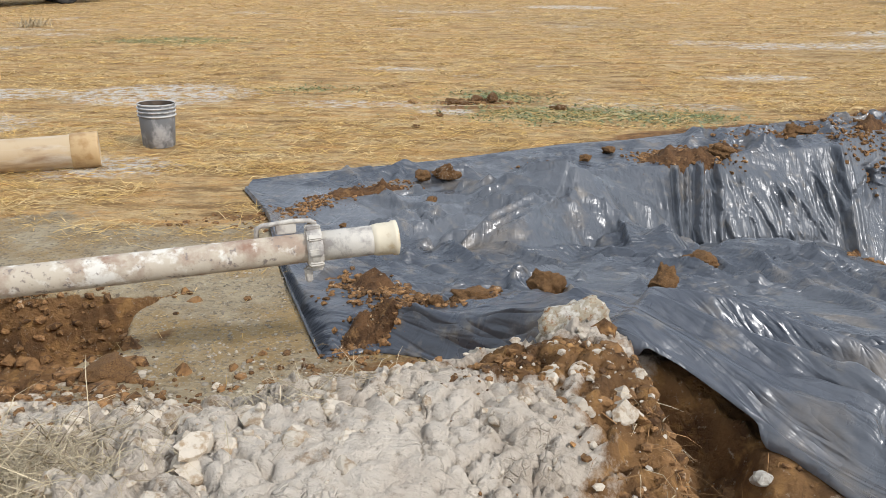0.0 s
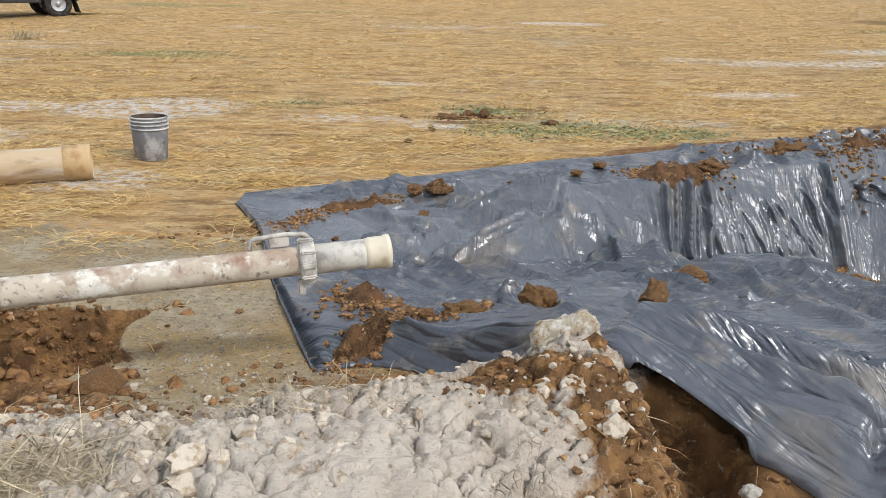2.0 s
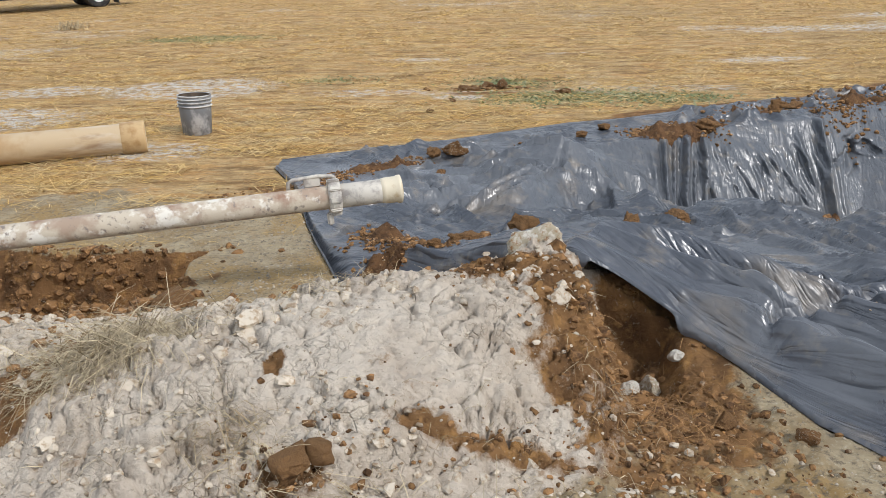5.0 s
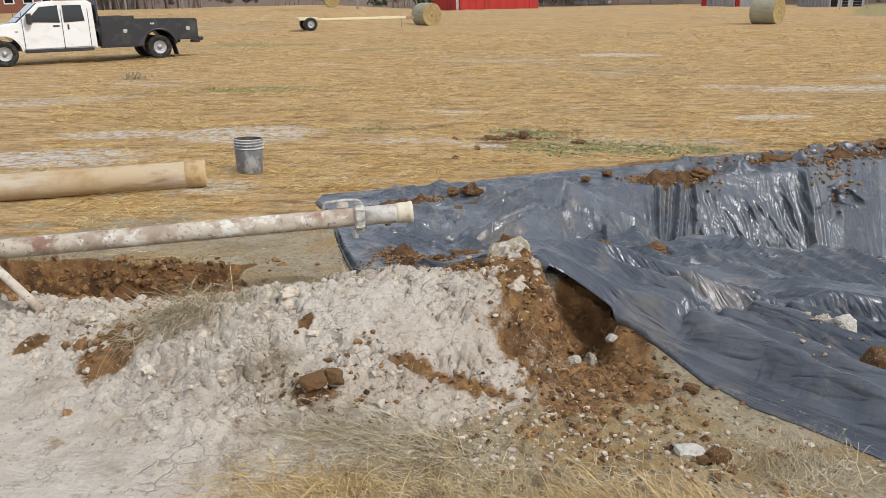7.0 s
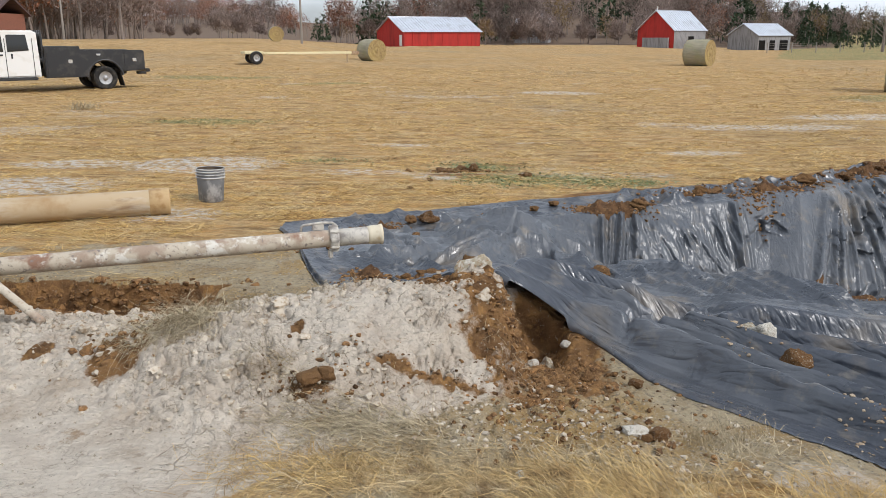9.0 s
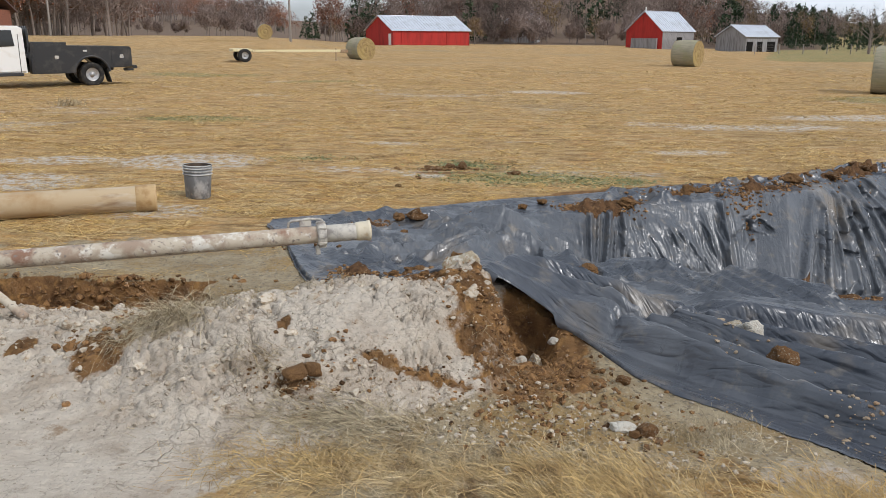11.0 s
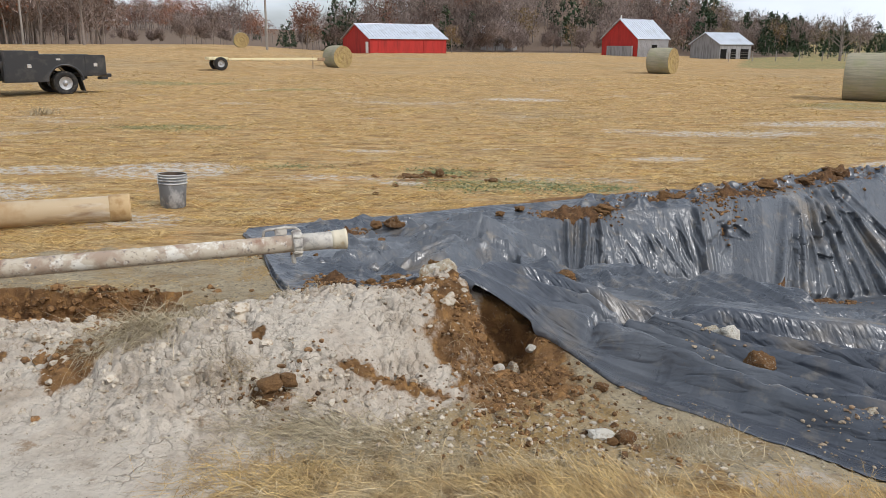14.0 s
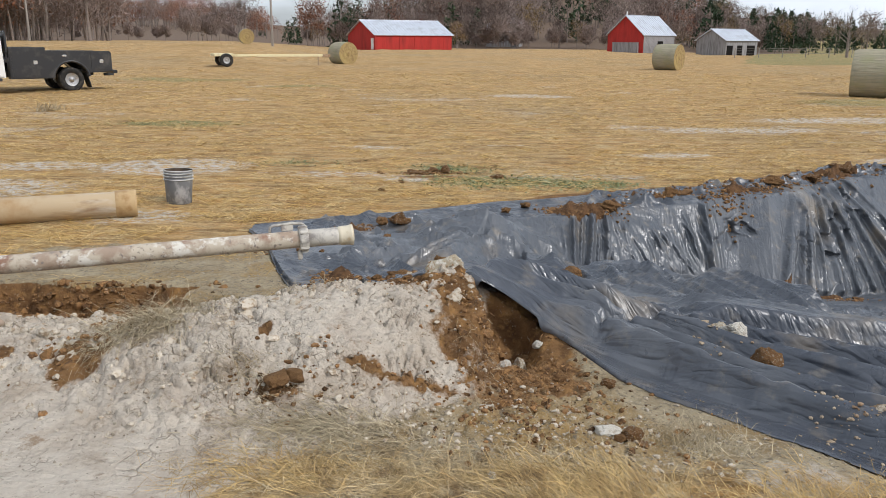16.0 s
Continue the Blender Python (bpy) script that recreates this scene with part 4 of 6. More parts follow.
def skeleton_tree(verts, faces, foot, height, spread, r0, limbs=9, levels=2):
    """Trunk with forking limbs; returns the limb ends."""
    ends = []
    foot = np.array(foot, float)
    lean = rng.normal(0, 0.04, 2)
    pts = [foot + np.array([lean[0] * height * t + rng.normal(0, 0.01) * height, lean[1] * height * t, height * t * 0.92]) for t in (0, 0.3, 0.6, 1.0)]
    pts[0] = foot - np.array([0, 0, 0.3])
    rad = [r0, r0 * 0.75, r0 * 0.45, r0 * 0.1]
    for k in range(3):
        limb(verts, faces, pts[k], pts[k + 1], rad[k], rad[k + 1])
    for j in range(limbs):
        t = 0.28 + 0.66 * j / limbs
        k = min(int(t * 3), 2)
        a = pts[k] + (pts[k + 1] - pts[k]) * (t * 3 - k)
        az = j * 2.4 + rng.uniform(0, 1.2)
        ln = spread * (1.1 - 0.75 * t) * rng.uniform(0.7, 1.2)
        b = a + np.array([math.cos(az) * ln, math.sin(az) * ln, ln * rng.uniform(0.4, 1.0)])
        limb(verts, faces, a, b, r0 * 0.35 * (1.1 - t), r0 * 0.12, 4)
        ends.append(b)
        if levels > 1:
            for _ in range(3):
                c = b + np.array([rng.normal(0, 0.4), rng.normal(0, 0.4), rng.uniform(0.1, 0.7)]) * ln * 0.6
                limb(verts, faces, a + (b - a) * rng.uniform(0.4, 0.9), c, r0 * 0.10, r0 * 0.03, 3)
                ends.append(c)
    ends.append(pts[3])
    return ends


def leaf_clumps(centres, count, radius, size, long=1.0):
    """Loose triangles round the given centres."""
    c = np.repeat(np.asarray(centres), count, 0)
    n = len(c)
    c = c + rng.normal(0, 1, (n, 3)) * radius
    d1, d2 = rng.normal(0, 1, (n, 3)), rng.normal(0, 1, (n, 3))
    d1[:, 2] = np.abs(d1[:, 2]) * (1.6 if long > 1 else 1)
    d1 /= np.linalg.norm(d1, axis=1, keepdims=True)
    d2 /= np.linalg.norm(d2, axis=1, keepdims=True)
    s = (size * rng.uniform(0.6, 1.4, n))[:, None]
    return np.stack([c - d2 * s * 0.5, c + d2 * s * 0.5, c + d1 * s * long], 1).reshape(-1, 3)


def far_z(x, y):
    return land(np.array([float(x)]), np.array([float(y)]))[0]


woods = {"bare": [], "rust": [], "ochre": [], "pine": []}
wv, wf = [], []
def plant(x, y, h, sort):
    z = far_z(x, y)
    far = np.hypot(x, y)
    if sort == "pine":
        c = []
        for t in np.linspace(0.12, 0.98, 11):
            r = h * 0.30 * (1.02 - t)
            for _ in range(max(2, int(9 * (1.05 - t)))):
                az = rng.uniform(0, 6.3)
                c.append((x + r * math.cos(az), y + r * math.sin(az), z + h * t))
        limb(wv, wf, (x, y, z - 0.3), (x, y, z + h), h * 0.02, h * 0.003, 4)
        woods["pine"].append(leaf_clumps(c, 9, h * 0.035, h * 0.065))
        return
    ends = skeleton_tree(wv, wf, (x, y, z), h, h * rng.uniform(0.24, 0.36), h * 0.017, 7, 1 if far > 230 else 2)
    extra = [np.array([x, y, z]) + np.array([rng.normal(0, h * 0.15), rng.normal(0, h * 0.15), h * rng.uniform(0.3, 1.0)]) for _ in range(9)]
    if sort == "bare":
        woods["bare"].append(leaf_clumps(ends + extra, 24, h * 0.060, 0.08 + h * 0.004, 9.0))
    else:
        woods[sort].append(leaf_clumps(ends + extra, 26, h * 0.060, h * 0.032))
        woods["bare"].append(leaf_clumps(ends, 5, h * 0.06, 0.10 + h * 0.004, 9.0))


# wooded hillside and the hedgerow trees before it
for k in range(760):
    y = rng.uniform(185, 420)
    a = rng.uniform(-0.62, 0.60)
    if -0.43 < a < -0.175 and (y < 330 or rng.random() < 0.6):
        continue
    h = rng.uniform(8, 13) * (0.72 if a > 0.30 else 1.0) * (0.7 if -0.34 < a < -0.15 else 1)
    hue = fbm(np.array([a * 9.0]), np.array([y * 0.02]), 3, 301)[0]
    u = rng.random()
    if a < -0.25:
        sort = "rust" if u < 0.52 else "bare" if u < 0.85 else "ochre"
    elif a > 0.27:
        sort = "pine" if u < 0.42 else "bare" if u < 0.85 else "ochre"
    else:
        sort = "bare" if u < 0.66 else "rust" if (u < 0.74 or hue > 0.60) else "ochre" if u < 0.86 else "pine"
    plant(a * y, y, h, sort)
for k in range(170):      # the far ridge on the left
    a = rng.uniform(-0.48, -0.235)
    y = rng.uniform(300, 430)
    plant(a * y, y, rng.uniform(8, 13), "rust" if rng.random() < 0.6 else "bare")
for k in range(70):       # taller bare trees at the field's left edge
    a = rng.uniform(-0.64, -0.425)
    y = rng.uniform(118, 165)
    plant(a * y, y, rng.uniform(9.5, 14), "bare" if rng.random() < 0.8 else "rust")
for k in range(90):       # scrub along the edge of the field
    a = rng.uniform(-0.6, 0.34)
    y = rng.uniform(163, 185)
    if -0.27 < a < -0.19:
        continue
    plant(a * y, y, rng.uniform(2.0, 6.5), "bare" if rng.random() < 0.8 else "ochre")
for a, y, h, sort in ((-0.205, 160, 5.0, "pine"), (-0.213, 158, 4.2, "pine"), (-0.15, 168, 9.5, "pine"), (-0.14, 172, 8, "pine"), (-0.183, 165, 8.5, "rust"), (-0.19, 168, 8.5, "rust"),
                      (0.030, 178, 6, "bare"), (0.042, 180, 5, "bare"), (0.052, 181, 6.5, "bare"), (0.036, 183, 4, "ochre"), (0.060, 179, 6, "bare"),
                      (-0.265, 190, 12, "bare"), (-0.02, 186, 9, "pine"), (0.01, 190, 8, "pine"), (0.36, 170, 5, "pine"), (0.40, 160, 4.5, "pine"), (0.43, 158, 5, "pine"), (0.50, 118, 4.6, "pine"), (0.515, 120, 5.2, "pine"), (0.53, 116, 4.4, "pine")):
    plant(a * y, y, h, sort)
forest = new("woodland", mesh_from("woodland", wv, wf, m_bark))
tagged(forest, "grey trunks and limbs of a leafless winter wood", "woodland", kind="stuff")
for key, mat_, nm, lab in (("bare", m_twig, "bare_twigs", "bare grey-brown twigs of leafless winter trees"), ("rust", m_rust, "rust_foliage", "rust-brown withered leaves of oaks on the hillside"),
                           ("ochre", m_ochre, "ochre_foliage", "dull ochre late autumn leaves on the hillside"), ("pine", m_pine, "evergreen_foliage", "dark green foliage of cedars and pines")):
    tagged(new(nm, soup(nm, np.concatenate(woods[key]), 3, mat_)), lab, "tree foliage", kind="stuff")

# the lone bare tree right of the sheds
lv, lf = [], []
lx, ly = 0.447 * 112, 112.0
lone = thing("bare_tree", "leafless dark tree standing alone beside the green bank", "tree", Matrix.Translation((lx, ly, far_z(lx, ly))))
lone_ends = skeleton_tree(lv, lf, (0, 0, 0), 6.4, 3.0, 0.22, 13, 2)
part("trunk", mesh_from("trunk", lv, lf, m_bark), m_bark, lone)
part("crown", soup("crown", leaf_clumps(lone_ends, 6, 0.30, 0.035, 14.0), 3, m_twig), m_twig, lone)

m_red = material("weathered red barn paint", (0.42, 0.035, 0.028), 0.75, spots=[((0.27, 0.028, 0.022), (1.5, 1.5, 0.25), 0.45, 0.7, 5)], spec=0.25)
m_tin = material("grey-white tin roof", (0.62, 0.65, 0.70), 0.42, metal=0.35, spots=[((0.45, 0.46, 0.48), (0.6, 0.6, 0.6), 0.48, 0.7, 5), ((0.34, 0.24, 0.18), 1.2, 0.66, 0.8, 6)], spec=0.5)
m_board = material("weathered grey boards", (0.30, 0.29, 0.29), 0.9, spots=[((0.17, 0.16, 0.155), (4, 4, 0.4), 0.45, 0.65, 5)], spec=0.2)
# near-black that paints the shade within openings; also the window panes
m_dark = material("painted interior shade and dark panes", (0.012, 0.011, 0.010), 0.9, spec=0.1)
m_white = material("white paint", (0.78, 0.78, 0.76), 0.6, spots=[((0.55, 0.54, 0.50), 3, 0.5, 0.75, 4)])


def barn(name, label, at, length, width, eave, ridge, wall_mat, seams=18):
    """A gabled barn: ridge along local x. Walls with boards, an overhanging seamed tin roof."""
    b = thing(name, label, "barn", at)
    prof = [(-width / 2, -0.4), (width / 2, -0.4), (width / 2, eave), (0, ridge), (-width / 2, eave)]
    part("wall", prism(prof, length, "x"), wall_mat, b)
    for s in (-1, 1):
        slope = math.atan2(ridge - eave, width / 2)
        ln = math.hypot(ridge - eave, width / 2) + 0.45
        mid = Vector((0, s * (width / 4 + 0.08), (ridge + eave) / 2 + 0.02))
        turn = Matrix.Rotation(-s * slope, 4, "X")
        roof = part("roof", box(length + 0.7, ln, 0.06, 0, 0, 0), m_tin, b, at=Matrix.Translation(mid) @ turn)
        first = None
        for k in range(seams):
            place = Matrix.Translation((-length / 2 - 0.3 + (length + 0.6) * k / (seams - 1), 0, 0.05))
            if first is None:
                first = part("seam", box(0.06, ln, 0.05), m_tin, roof, at=place)
            else:
                o = new("seam", first.data)
                o.parent, o.matrix_basis = roof, place
    return b


def boards(b, face_y, x0, x1, z0, z1, mat, step=0.3, along="x"):
    """Separate upright boards on a wall, with gaps."""
    n = max(1, int((x1 - x0) / step))
    bmd = box(step * 0.9, 0.05, z1 - z0, 0, 0, 0)
    first = None
    for k in range(n):
        c = x0 + step * (k + 0.5)
        place = Matrix.Translation((c, face_y, (z0 + z1) / 2)) if along == "x" else Matrix.Translation((face_y, c, (z0 + z1) / 2)) @ Matrix.Rotation(radians(90), 4, "Z")
        if first is None:
            first = part("board", bmd, mat, b, at=place)
        else:
            o = new("board", first.data)
            o.parent, o.matrix_basis = b, place


# long red barn: its long side faces the field
def on_land(x, y, yaw, dz=0.0):
    return Matrix.Translation((x, y, far_z(x, y) + dz)) @ Matrix.Rotation(radians(yaw), 4, "Z")


long_barn = barn("long_barn", "long low red wooden barn with a pale tin roof", on_land(-12.3, 154, 33), 15.5, 11.0, 2.5, 5.0, m_red, 26)
part("door", box(0.08, 0.95, 1.9, -7.77, -4.4, 1.0), m_white, long_barn, "small white door")
for k in range(5):
    part("batten", box(0.10, 0.06, 2.4, -6.0 + 3.0 * k, -5.53, 1.25), m_red, long_barn)
red_barn = barn("red_barn", "red gabled barn with a grey tin roof and open shed", on_land(30.6, 149.6, 48), 10.5, 7.0, 3.0, 6.1, m_red, 16)
part("lean_to", prism([(-3.3, -0.4), (1.6, -0.4), (1.6, 1.75), (-3.3, 1.75)], 0.5, "x", m=Matrix.Translation((-5.5, 0.6, 0))), m_board, red_barn, "grey boarded lean-to")
boards(red_barn, -3.56, -5.2, 5.2, -0.3, 2.9, m_board, 0.4)
# no real opening: a near-black box on the wall paints the interior shade
part("doorway", box(1.8, 0.10, 2.1, 0.3, -3.58, 0.9), m_dark, red_barn, "near-black panel painting the shade of an open door")
part("vent", box(0.16, 0.16, 0.9, -5.1, 0, 6.4), m_white, red_barn)
shed = barn("tobacco_shed", "weathered grey board shed with a tin roof", on_land(45.4, 149, 38), 9.0, 6.0, 2.5, 4.3, m_board, 16)
# bays are near-black boxes on solid walls, their inner shade painted in
for c, w_ in ((-3.4, 1.6), (-0.6, 1.4), (2.6, 2.2)):
    part("doorway", box(w_, 0.10, 1.9, c, -3.02, 0.7), m_dark, shed, "near-black panel painting the shade of an open bay")
part("doorway", box(0.10, 1.4, 1.8, 4.52, -0.6, 0.7), m_dark, shed, "near-black panel painting the shade of an open bay")
boards(shed, 4.54, -2.9, -1.5, -0.3, 2.6, m_board, 0.35, "y")
boards(shed, 4.54, 0.4, 2.9, -0.3, 2.6, m_board, 0.35, "y")
farmhouse = barn("farmhouse", "small pale old farmhouse half hidden by trees", on_land(8.2, 190, -15), 7.0, 6.0, 3.0, 5.2, m_board, 10)
for c in (-2.2, 0.2, 2.4):
    w = part("window", box(0.9, 0.06, 1.2, c, -3.03, 1.7), m_white, farmhouse)
    part("pane", box(0.7, 0.05, 1.0, c, -3.06, 1.7), m_dark, w)
part("chimney", box(0.6, 0.6, 1.6, 1.8, 0, 5.6), m_board, farmhouse)

brick_red = material("dull red brick", (0.26, 0.10, 0.06), 0.9, spots=[((0.18, 0.07, 0.045), 8, 0.45, 0.6, 4)])
m_shingle = material("dark brown shingles", (0.10, 0.06, 0.055), 0.9, spots=[((0.06, 0.04, 0.04), (2, 9, 9), 0.45, 0.6, 4)])
house = thing("brick_house", "low red brick house with a brown roof and white trim", "house", on_land(-55.5, 84, 6))
part("wall", box(11.0, 7.0, 3.0, 0, 0, 1.3), brick_red, house)
for s in (-1, 1):
    part("roof", box(12.0, 4.6, 0.14, 0, s * 2.0, 3.55, turn=Matrix.Rotation(-s * radians(24), 4, "X")), m_shingle, house)
part("fascia", box(12.0, 0.10, 0.22, 0, -4.0, 2.66), m_white, house, "white eaves board")
for c in (-3.6, 0.4, 2.4, 4.3):
    w = part("window", box(1.1, 0.08, 1.3, c, -3.52, 1.6), m_white, house)
    part("pane", box(0.85, 0.06, 1.05, c, -3.55, 1.6), m_dark, w)

m_pole = material("weathered pole wood", (0.30, 0.27, 0.24), 0.9, spots=[((0.2, 0.17, 0.14), (6, 6, 0.3), 0.45, 0.65, 4)])
for px_, py_ in ((-24.0, 104.0), (-62.0, 118.0)):
    o = new("utility_pole", None)
    o.matrix_basis = Matrix.Translation((px_, py_, far_z(px_, py_) - 0.3))
    tagged(o, "tall grey wooden utility pole at the field's edge", "utility pole", group="utility poles")
    part("pole", lathe([(0.0, 0), (0.16, 0), (0.11, 9.6), (0, 9.6)], 10), m_pole, o)
    part("crossarm", box(2.2, 0.1, 0.12, 0, 0, 9.2, 0.01), m_pole, o)
    for s in (-0.95, -0.4, 0.4, 0.95):
        part("insulator", lathe([(0, 0), (0.05, 0), (0.06, 0.1), (0.03, 0.18), (0, 0.18)], 8, m=Matrix.Translation((s, 0, 9.26))), m_white, o)
fence = thing("field_fence", "low wire fence with wooden posts by the green bank", "fence", Matrix())
for k in range(9):
    fx, fy = 33 + 3.1 * k, 104 + 0.6 * k
    part("post", lathe([(0, -0.2), (0.06, -0.2), (0.05, 1.2), (0, 1.22)], 7, m=Matrix.Translation((fx, fy, far_z(fx, fy)))), m_pole, fence)
for hgt in (0.5, 0.85, 1.1):
    part("wire", tube([(33 + 3.1 * k, 104 + 0.6 * k, far_z(33 + 3.1 * k, 104 + 0.6 * k) + hgt) for k in range(9)], 0.012, 4), m_pole, fence)

# ---- things on the field ----
m_hay = material("round bale hay", (0.37, 0.27, 0.125), 0.9, spots=[((0.24, 0.165, 0.075), 7, 0.45, 0.65, 7), ((0.40, 0.30, 0.12), 1.2, 0.5, 0.7, 4)], bump=[(28, 0.8, 0.03)], spec=0.1)
m_hay_out = material("weathered bale wrap", (0.36, 0.325, 0.23), 0.9, spots=[((0.27, 0.25, 0.18), (1.5, 14, 14), 0.42, 0.65, 6), ((0.30, 0.29, 0.17), 1.5, 0.5, 0.7, 4)], bump=[((2, 26, 26), 0.7, 0.03)], spec=0.1)


def bale(at, label, r=0.80, w=1.5):
    b = thing("hay_bale", label, "hay bale", at, "round hay bales")
    n, m = 56, 17
    th, hx = np.meshgrid(np.linspace(0, 2 * math.pi, n), np.linspace(-w / 2, w / 2, m), indexing="ij")
    rr = r * (1 - 0.05 * np.abs(2 * hx / w) ** 6) + 0.014 * (fbm(th * 5, hx * 9, 3, 401) - 0.5)
    rr[-1] = rr[0]
    sag = np.where(np.sin(th) < -0.93, 0.97, 1.0)
    part("roll", grid_mesh("roll", hx, rr * np.cos(th), r * 0.97 + rr * np.sin(th) * sag, m_hay_out), m_hay_out, b)
    for s in (-1, 1):
        rows = [(r * q, s * (w / 2 + 0.03 * math.sin(q * 17) * (1 - q))) for q in (0.97, 0.9, 0.8, 0.7, 0.6, 0.5, 0.4, 0.3, 0.2, 0.1)] + [(0, s * w / 2)]
        part("face", lathe(rows, 36, "x", m=Matrix.Translation((0, 0, r * 0.97))), m_hay, b, "straw-coloured spiral end")
    return b


bale(on_land(-8.6, 60.0, -48, -0.04), "weathered round hay bale beside the yellow tongue", 0.82, 1.5)
bale(on_land(12.9, 52.0, -38, -0.04), "weathered grey-green round hay bale in open field", 0.82, 1.45)
bale(on_land(14.0, 26.9, -28, -0.04), "large weathered grey round hay bale close to the pond", 0.80, 1.75)
bale(on_land(-23.0, 88.0, -70, -0.04), "far tan round hay bale before the wood", 0.80, 1.4)

m_tyre = material("black rubber tyre", (0.022, 0.021, 0.020), 0.85, spots=[((0.10, 0.085, 0.065), 9, 0.5, 0.7, 6)], spec=0.3)
m_steel = material("dull grey steel", (0.45, 0.45, 0.45), 0.45, metal=0.8, spots=[((0.25, 0.22, 0.2), 12, 0.5, 0.7, 5)])
m_yellow = material("faded cream-yellow steel", (0.74, 0.65, 0.40), 0.6, spots=[((0.40, 0.27, 0.13), 6, 0.55, 0.75, 6)])
m_tan = material("rusty tan steel", (0.36, 0.26, 0.16), 0.75, spots=[((0.22, 0.11, 0.05), 8, 0.5, 0.7, 6)])


def wheel(parent, x, y, z, r, w, rim_r, out=1):
    """A wheel whose axle runs along local y; out: the side that its dish shows."""
    m = Matrix.Translation((x, y, z))
    wl_ = part("wheel", lathe([(rim_r * 0.3, -w * 0.2), (rim_r, -w * 0.3), (rim_r, w * 0.3), (rim_r * 0.3, w * 0.2)], 24, "y"), m_steel, parent, at=m)
    part("tyre", lathe([(rim_r * 0.98, -w * 0.42), (r * 0.86, -w * 0.5), (r * 0.97, -w * 0.42), (r, -w * 0.3), (r, w * 0.3), (r * 0.97, w * 0.42), (r * 0.86, w * 0.5), (rim_r * 0.98, w * 0.42), (rim_r * 0.9, 0), (rim_r * 0.98, -w * 0.42)], 36, "y"), m_tyre, wl_, soft_shade=True)
    part("rim", lathe([(rim_r * 1.0, out * w * 0.40), (rim_r * 0.93, out * w * 0.42), (rim_r * 0.86, out * w * 0.16), (rim_r * 0.42, out * w * 0.20), (rim_r * 0.36, out * w * 0.38), (0, out * w * 0.40)], 24, "y"), m_steel, wl_, soft_shade=True)
    # rim holes are flat discs with the shade put into their near-black colour
    for k in range(8):
        t = k * math.pi / 4
        part("slot", lathe([(0, 0), (rim_r * 0.10, 0), (rim_r * 0.10, w * 0.03), (0, w * 0.03)], 8, "y", m=Matrix.Translation((rim_r * 0.64 * math.cos(t), out * w * 0.19, rim_r * 0.64 * math.sin(t)))), m_dark, wl_)
    return wl_


# two-wheeled implement with a long tongue
impl = thing("towed_implement", "two-wheeled farm carriage with a long cream-yellow tongue", "farm implement", on_land(-13.9, 48.4, 26))
for yy in (-0.95, 0.75):
    wheel(impl, 0.0, yy, 0.37, 0.38, 0.26, 0.20, -1)
part("axle", box(0.16, 1.7, 0.14, 0.1, -0.1, 0.42, 0.02), m_tan, impl)
part("deck", box(1.1, 1.5, 0.16, -0.1, -0.1, 0.66, 0.03), m_yellow, impl)
part("tongue", box(5.6, 0.16, 0.15, 3.3, -0.1, 0.60, 0.02), m_yellow, impl, "long cream-yellow drawbar")
part("brace", box(1.4, 0.10, 0.10, 1.2, 0.2, 0.62, 0.01, Matrix.Rotation(radians(-14), 4, "Z")), m_yellow, impl)
part("brace", box(1.4, 0.10, 0.10, 1.2, -0.4, 0.62, 0.01, Matrix.Rotation(radians(14), 4, "Z")), m_yellow, impl)
part("coupling", box(0.5, 0.22, 0.2, 6.2, -0.1, 0.58, 0.03), m_tan, impl)
part("jack", lathe([(0, 0), (0.12, 0), (0.04, 0.03), (0.04, 0.75), (0, 0.76)], 10, m=Matrix.Translation((5.7, -0.1, 0))), m_tan, impl)

# pickup with a black service body
m_truck = material("white truck paint", (0.80, 0.79, 0.76), 0.25, spots=[((0.62, 0.57, 0.48), (1.2, 1.2, 2.0), 0.52, 0.8, 6)], coat=0.5)
m_black = material("black bed paint", (0.022, 0.023, 0.026), 0.35, spots=[((0.075, 0.068, 0.06), 3, 0.5, 0.75, 6)], coat=0.3)
m_glass = material("dark window glass", (0.015, 0.018, 0.02), 0.05, spec=0.8)
m_trim = material("black plastic trim", (0.03, 0.03, 0.03), 0.6)
m_chrome = material("bright metal", (0.75, 0.75, 0.75), 0.2, metal=1.0)
m_lamp_red = material("red lamp lens", (0.35, 0.02, 0.02), 0.2)
m_lamp = material("clear lamp lens", (0.6, 0.6, 0.6), 0.1)
truck = thing("utility_truck", "white extended-cab pickup with a black flatbed service body", "pickup truck", Matrix.Translation((-13.63, 28.12, far_z(-13.63, 28.12) - 0.02)) @ Matrix.Rotation(radians(-138.9), 4, "Z"))
for yy in (0.90, 0.62, -0.62, -0.90):
    wheel(truck, 0, yy, 0.405, 0.405, 0.24, 0.225, 1 if yy > 0 else -1)
for yy in (0.86, -0.86):
    wheel(truck, 4.85, yy, 0.405, 0.405, 0.25, 0.225, 1 if yy > 0 else -1)
part("chassis", box(6.6, 0.85, 0.22, 2.4, 0, 0.62, 0.02), m_trim, truck)
arch = [(4.85 + 0.53 * math.cos(a_), 0.42 + 0.53 * math.sin(a_)) for a_ in np.linspace(0.12, math.pi - 0.12, 12)]
side = [(5.42, 0.50), (5.85, 0.50), (5.88, 0.80), (5.84, 1.12), (5.60, 1.22), (4.35, 1.36), (3.72, 1.92), (3.40, 2.00), (2.20, 2.00), (2.06, 1.92), (2.02, 0.50), (4.28, 0.48)] + arch[::-1]
cab = part("cab", prism(side, 1.94, "y", bevel=0.05), m_truck, truck, "white painted cab and hood")
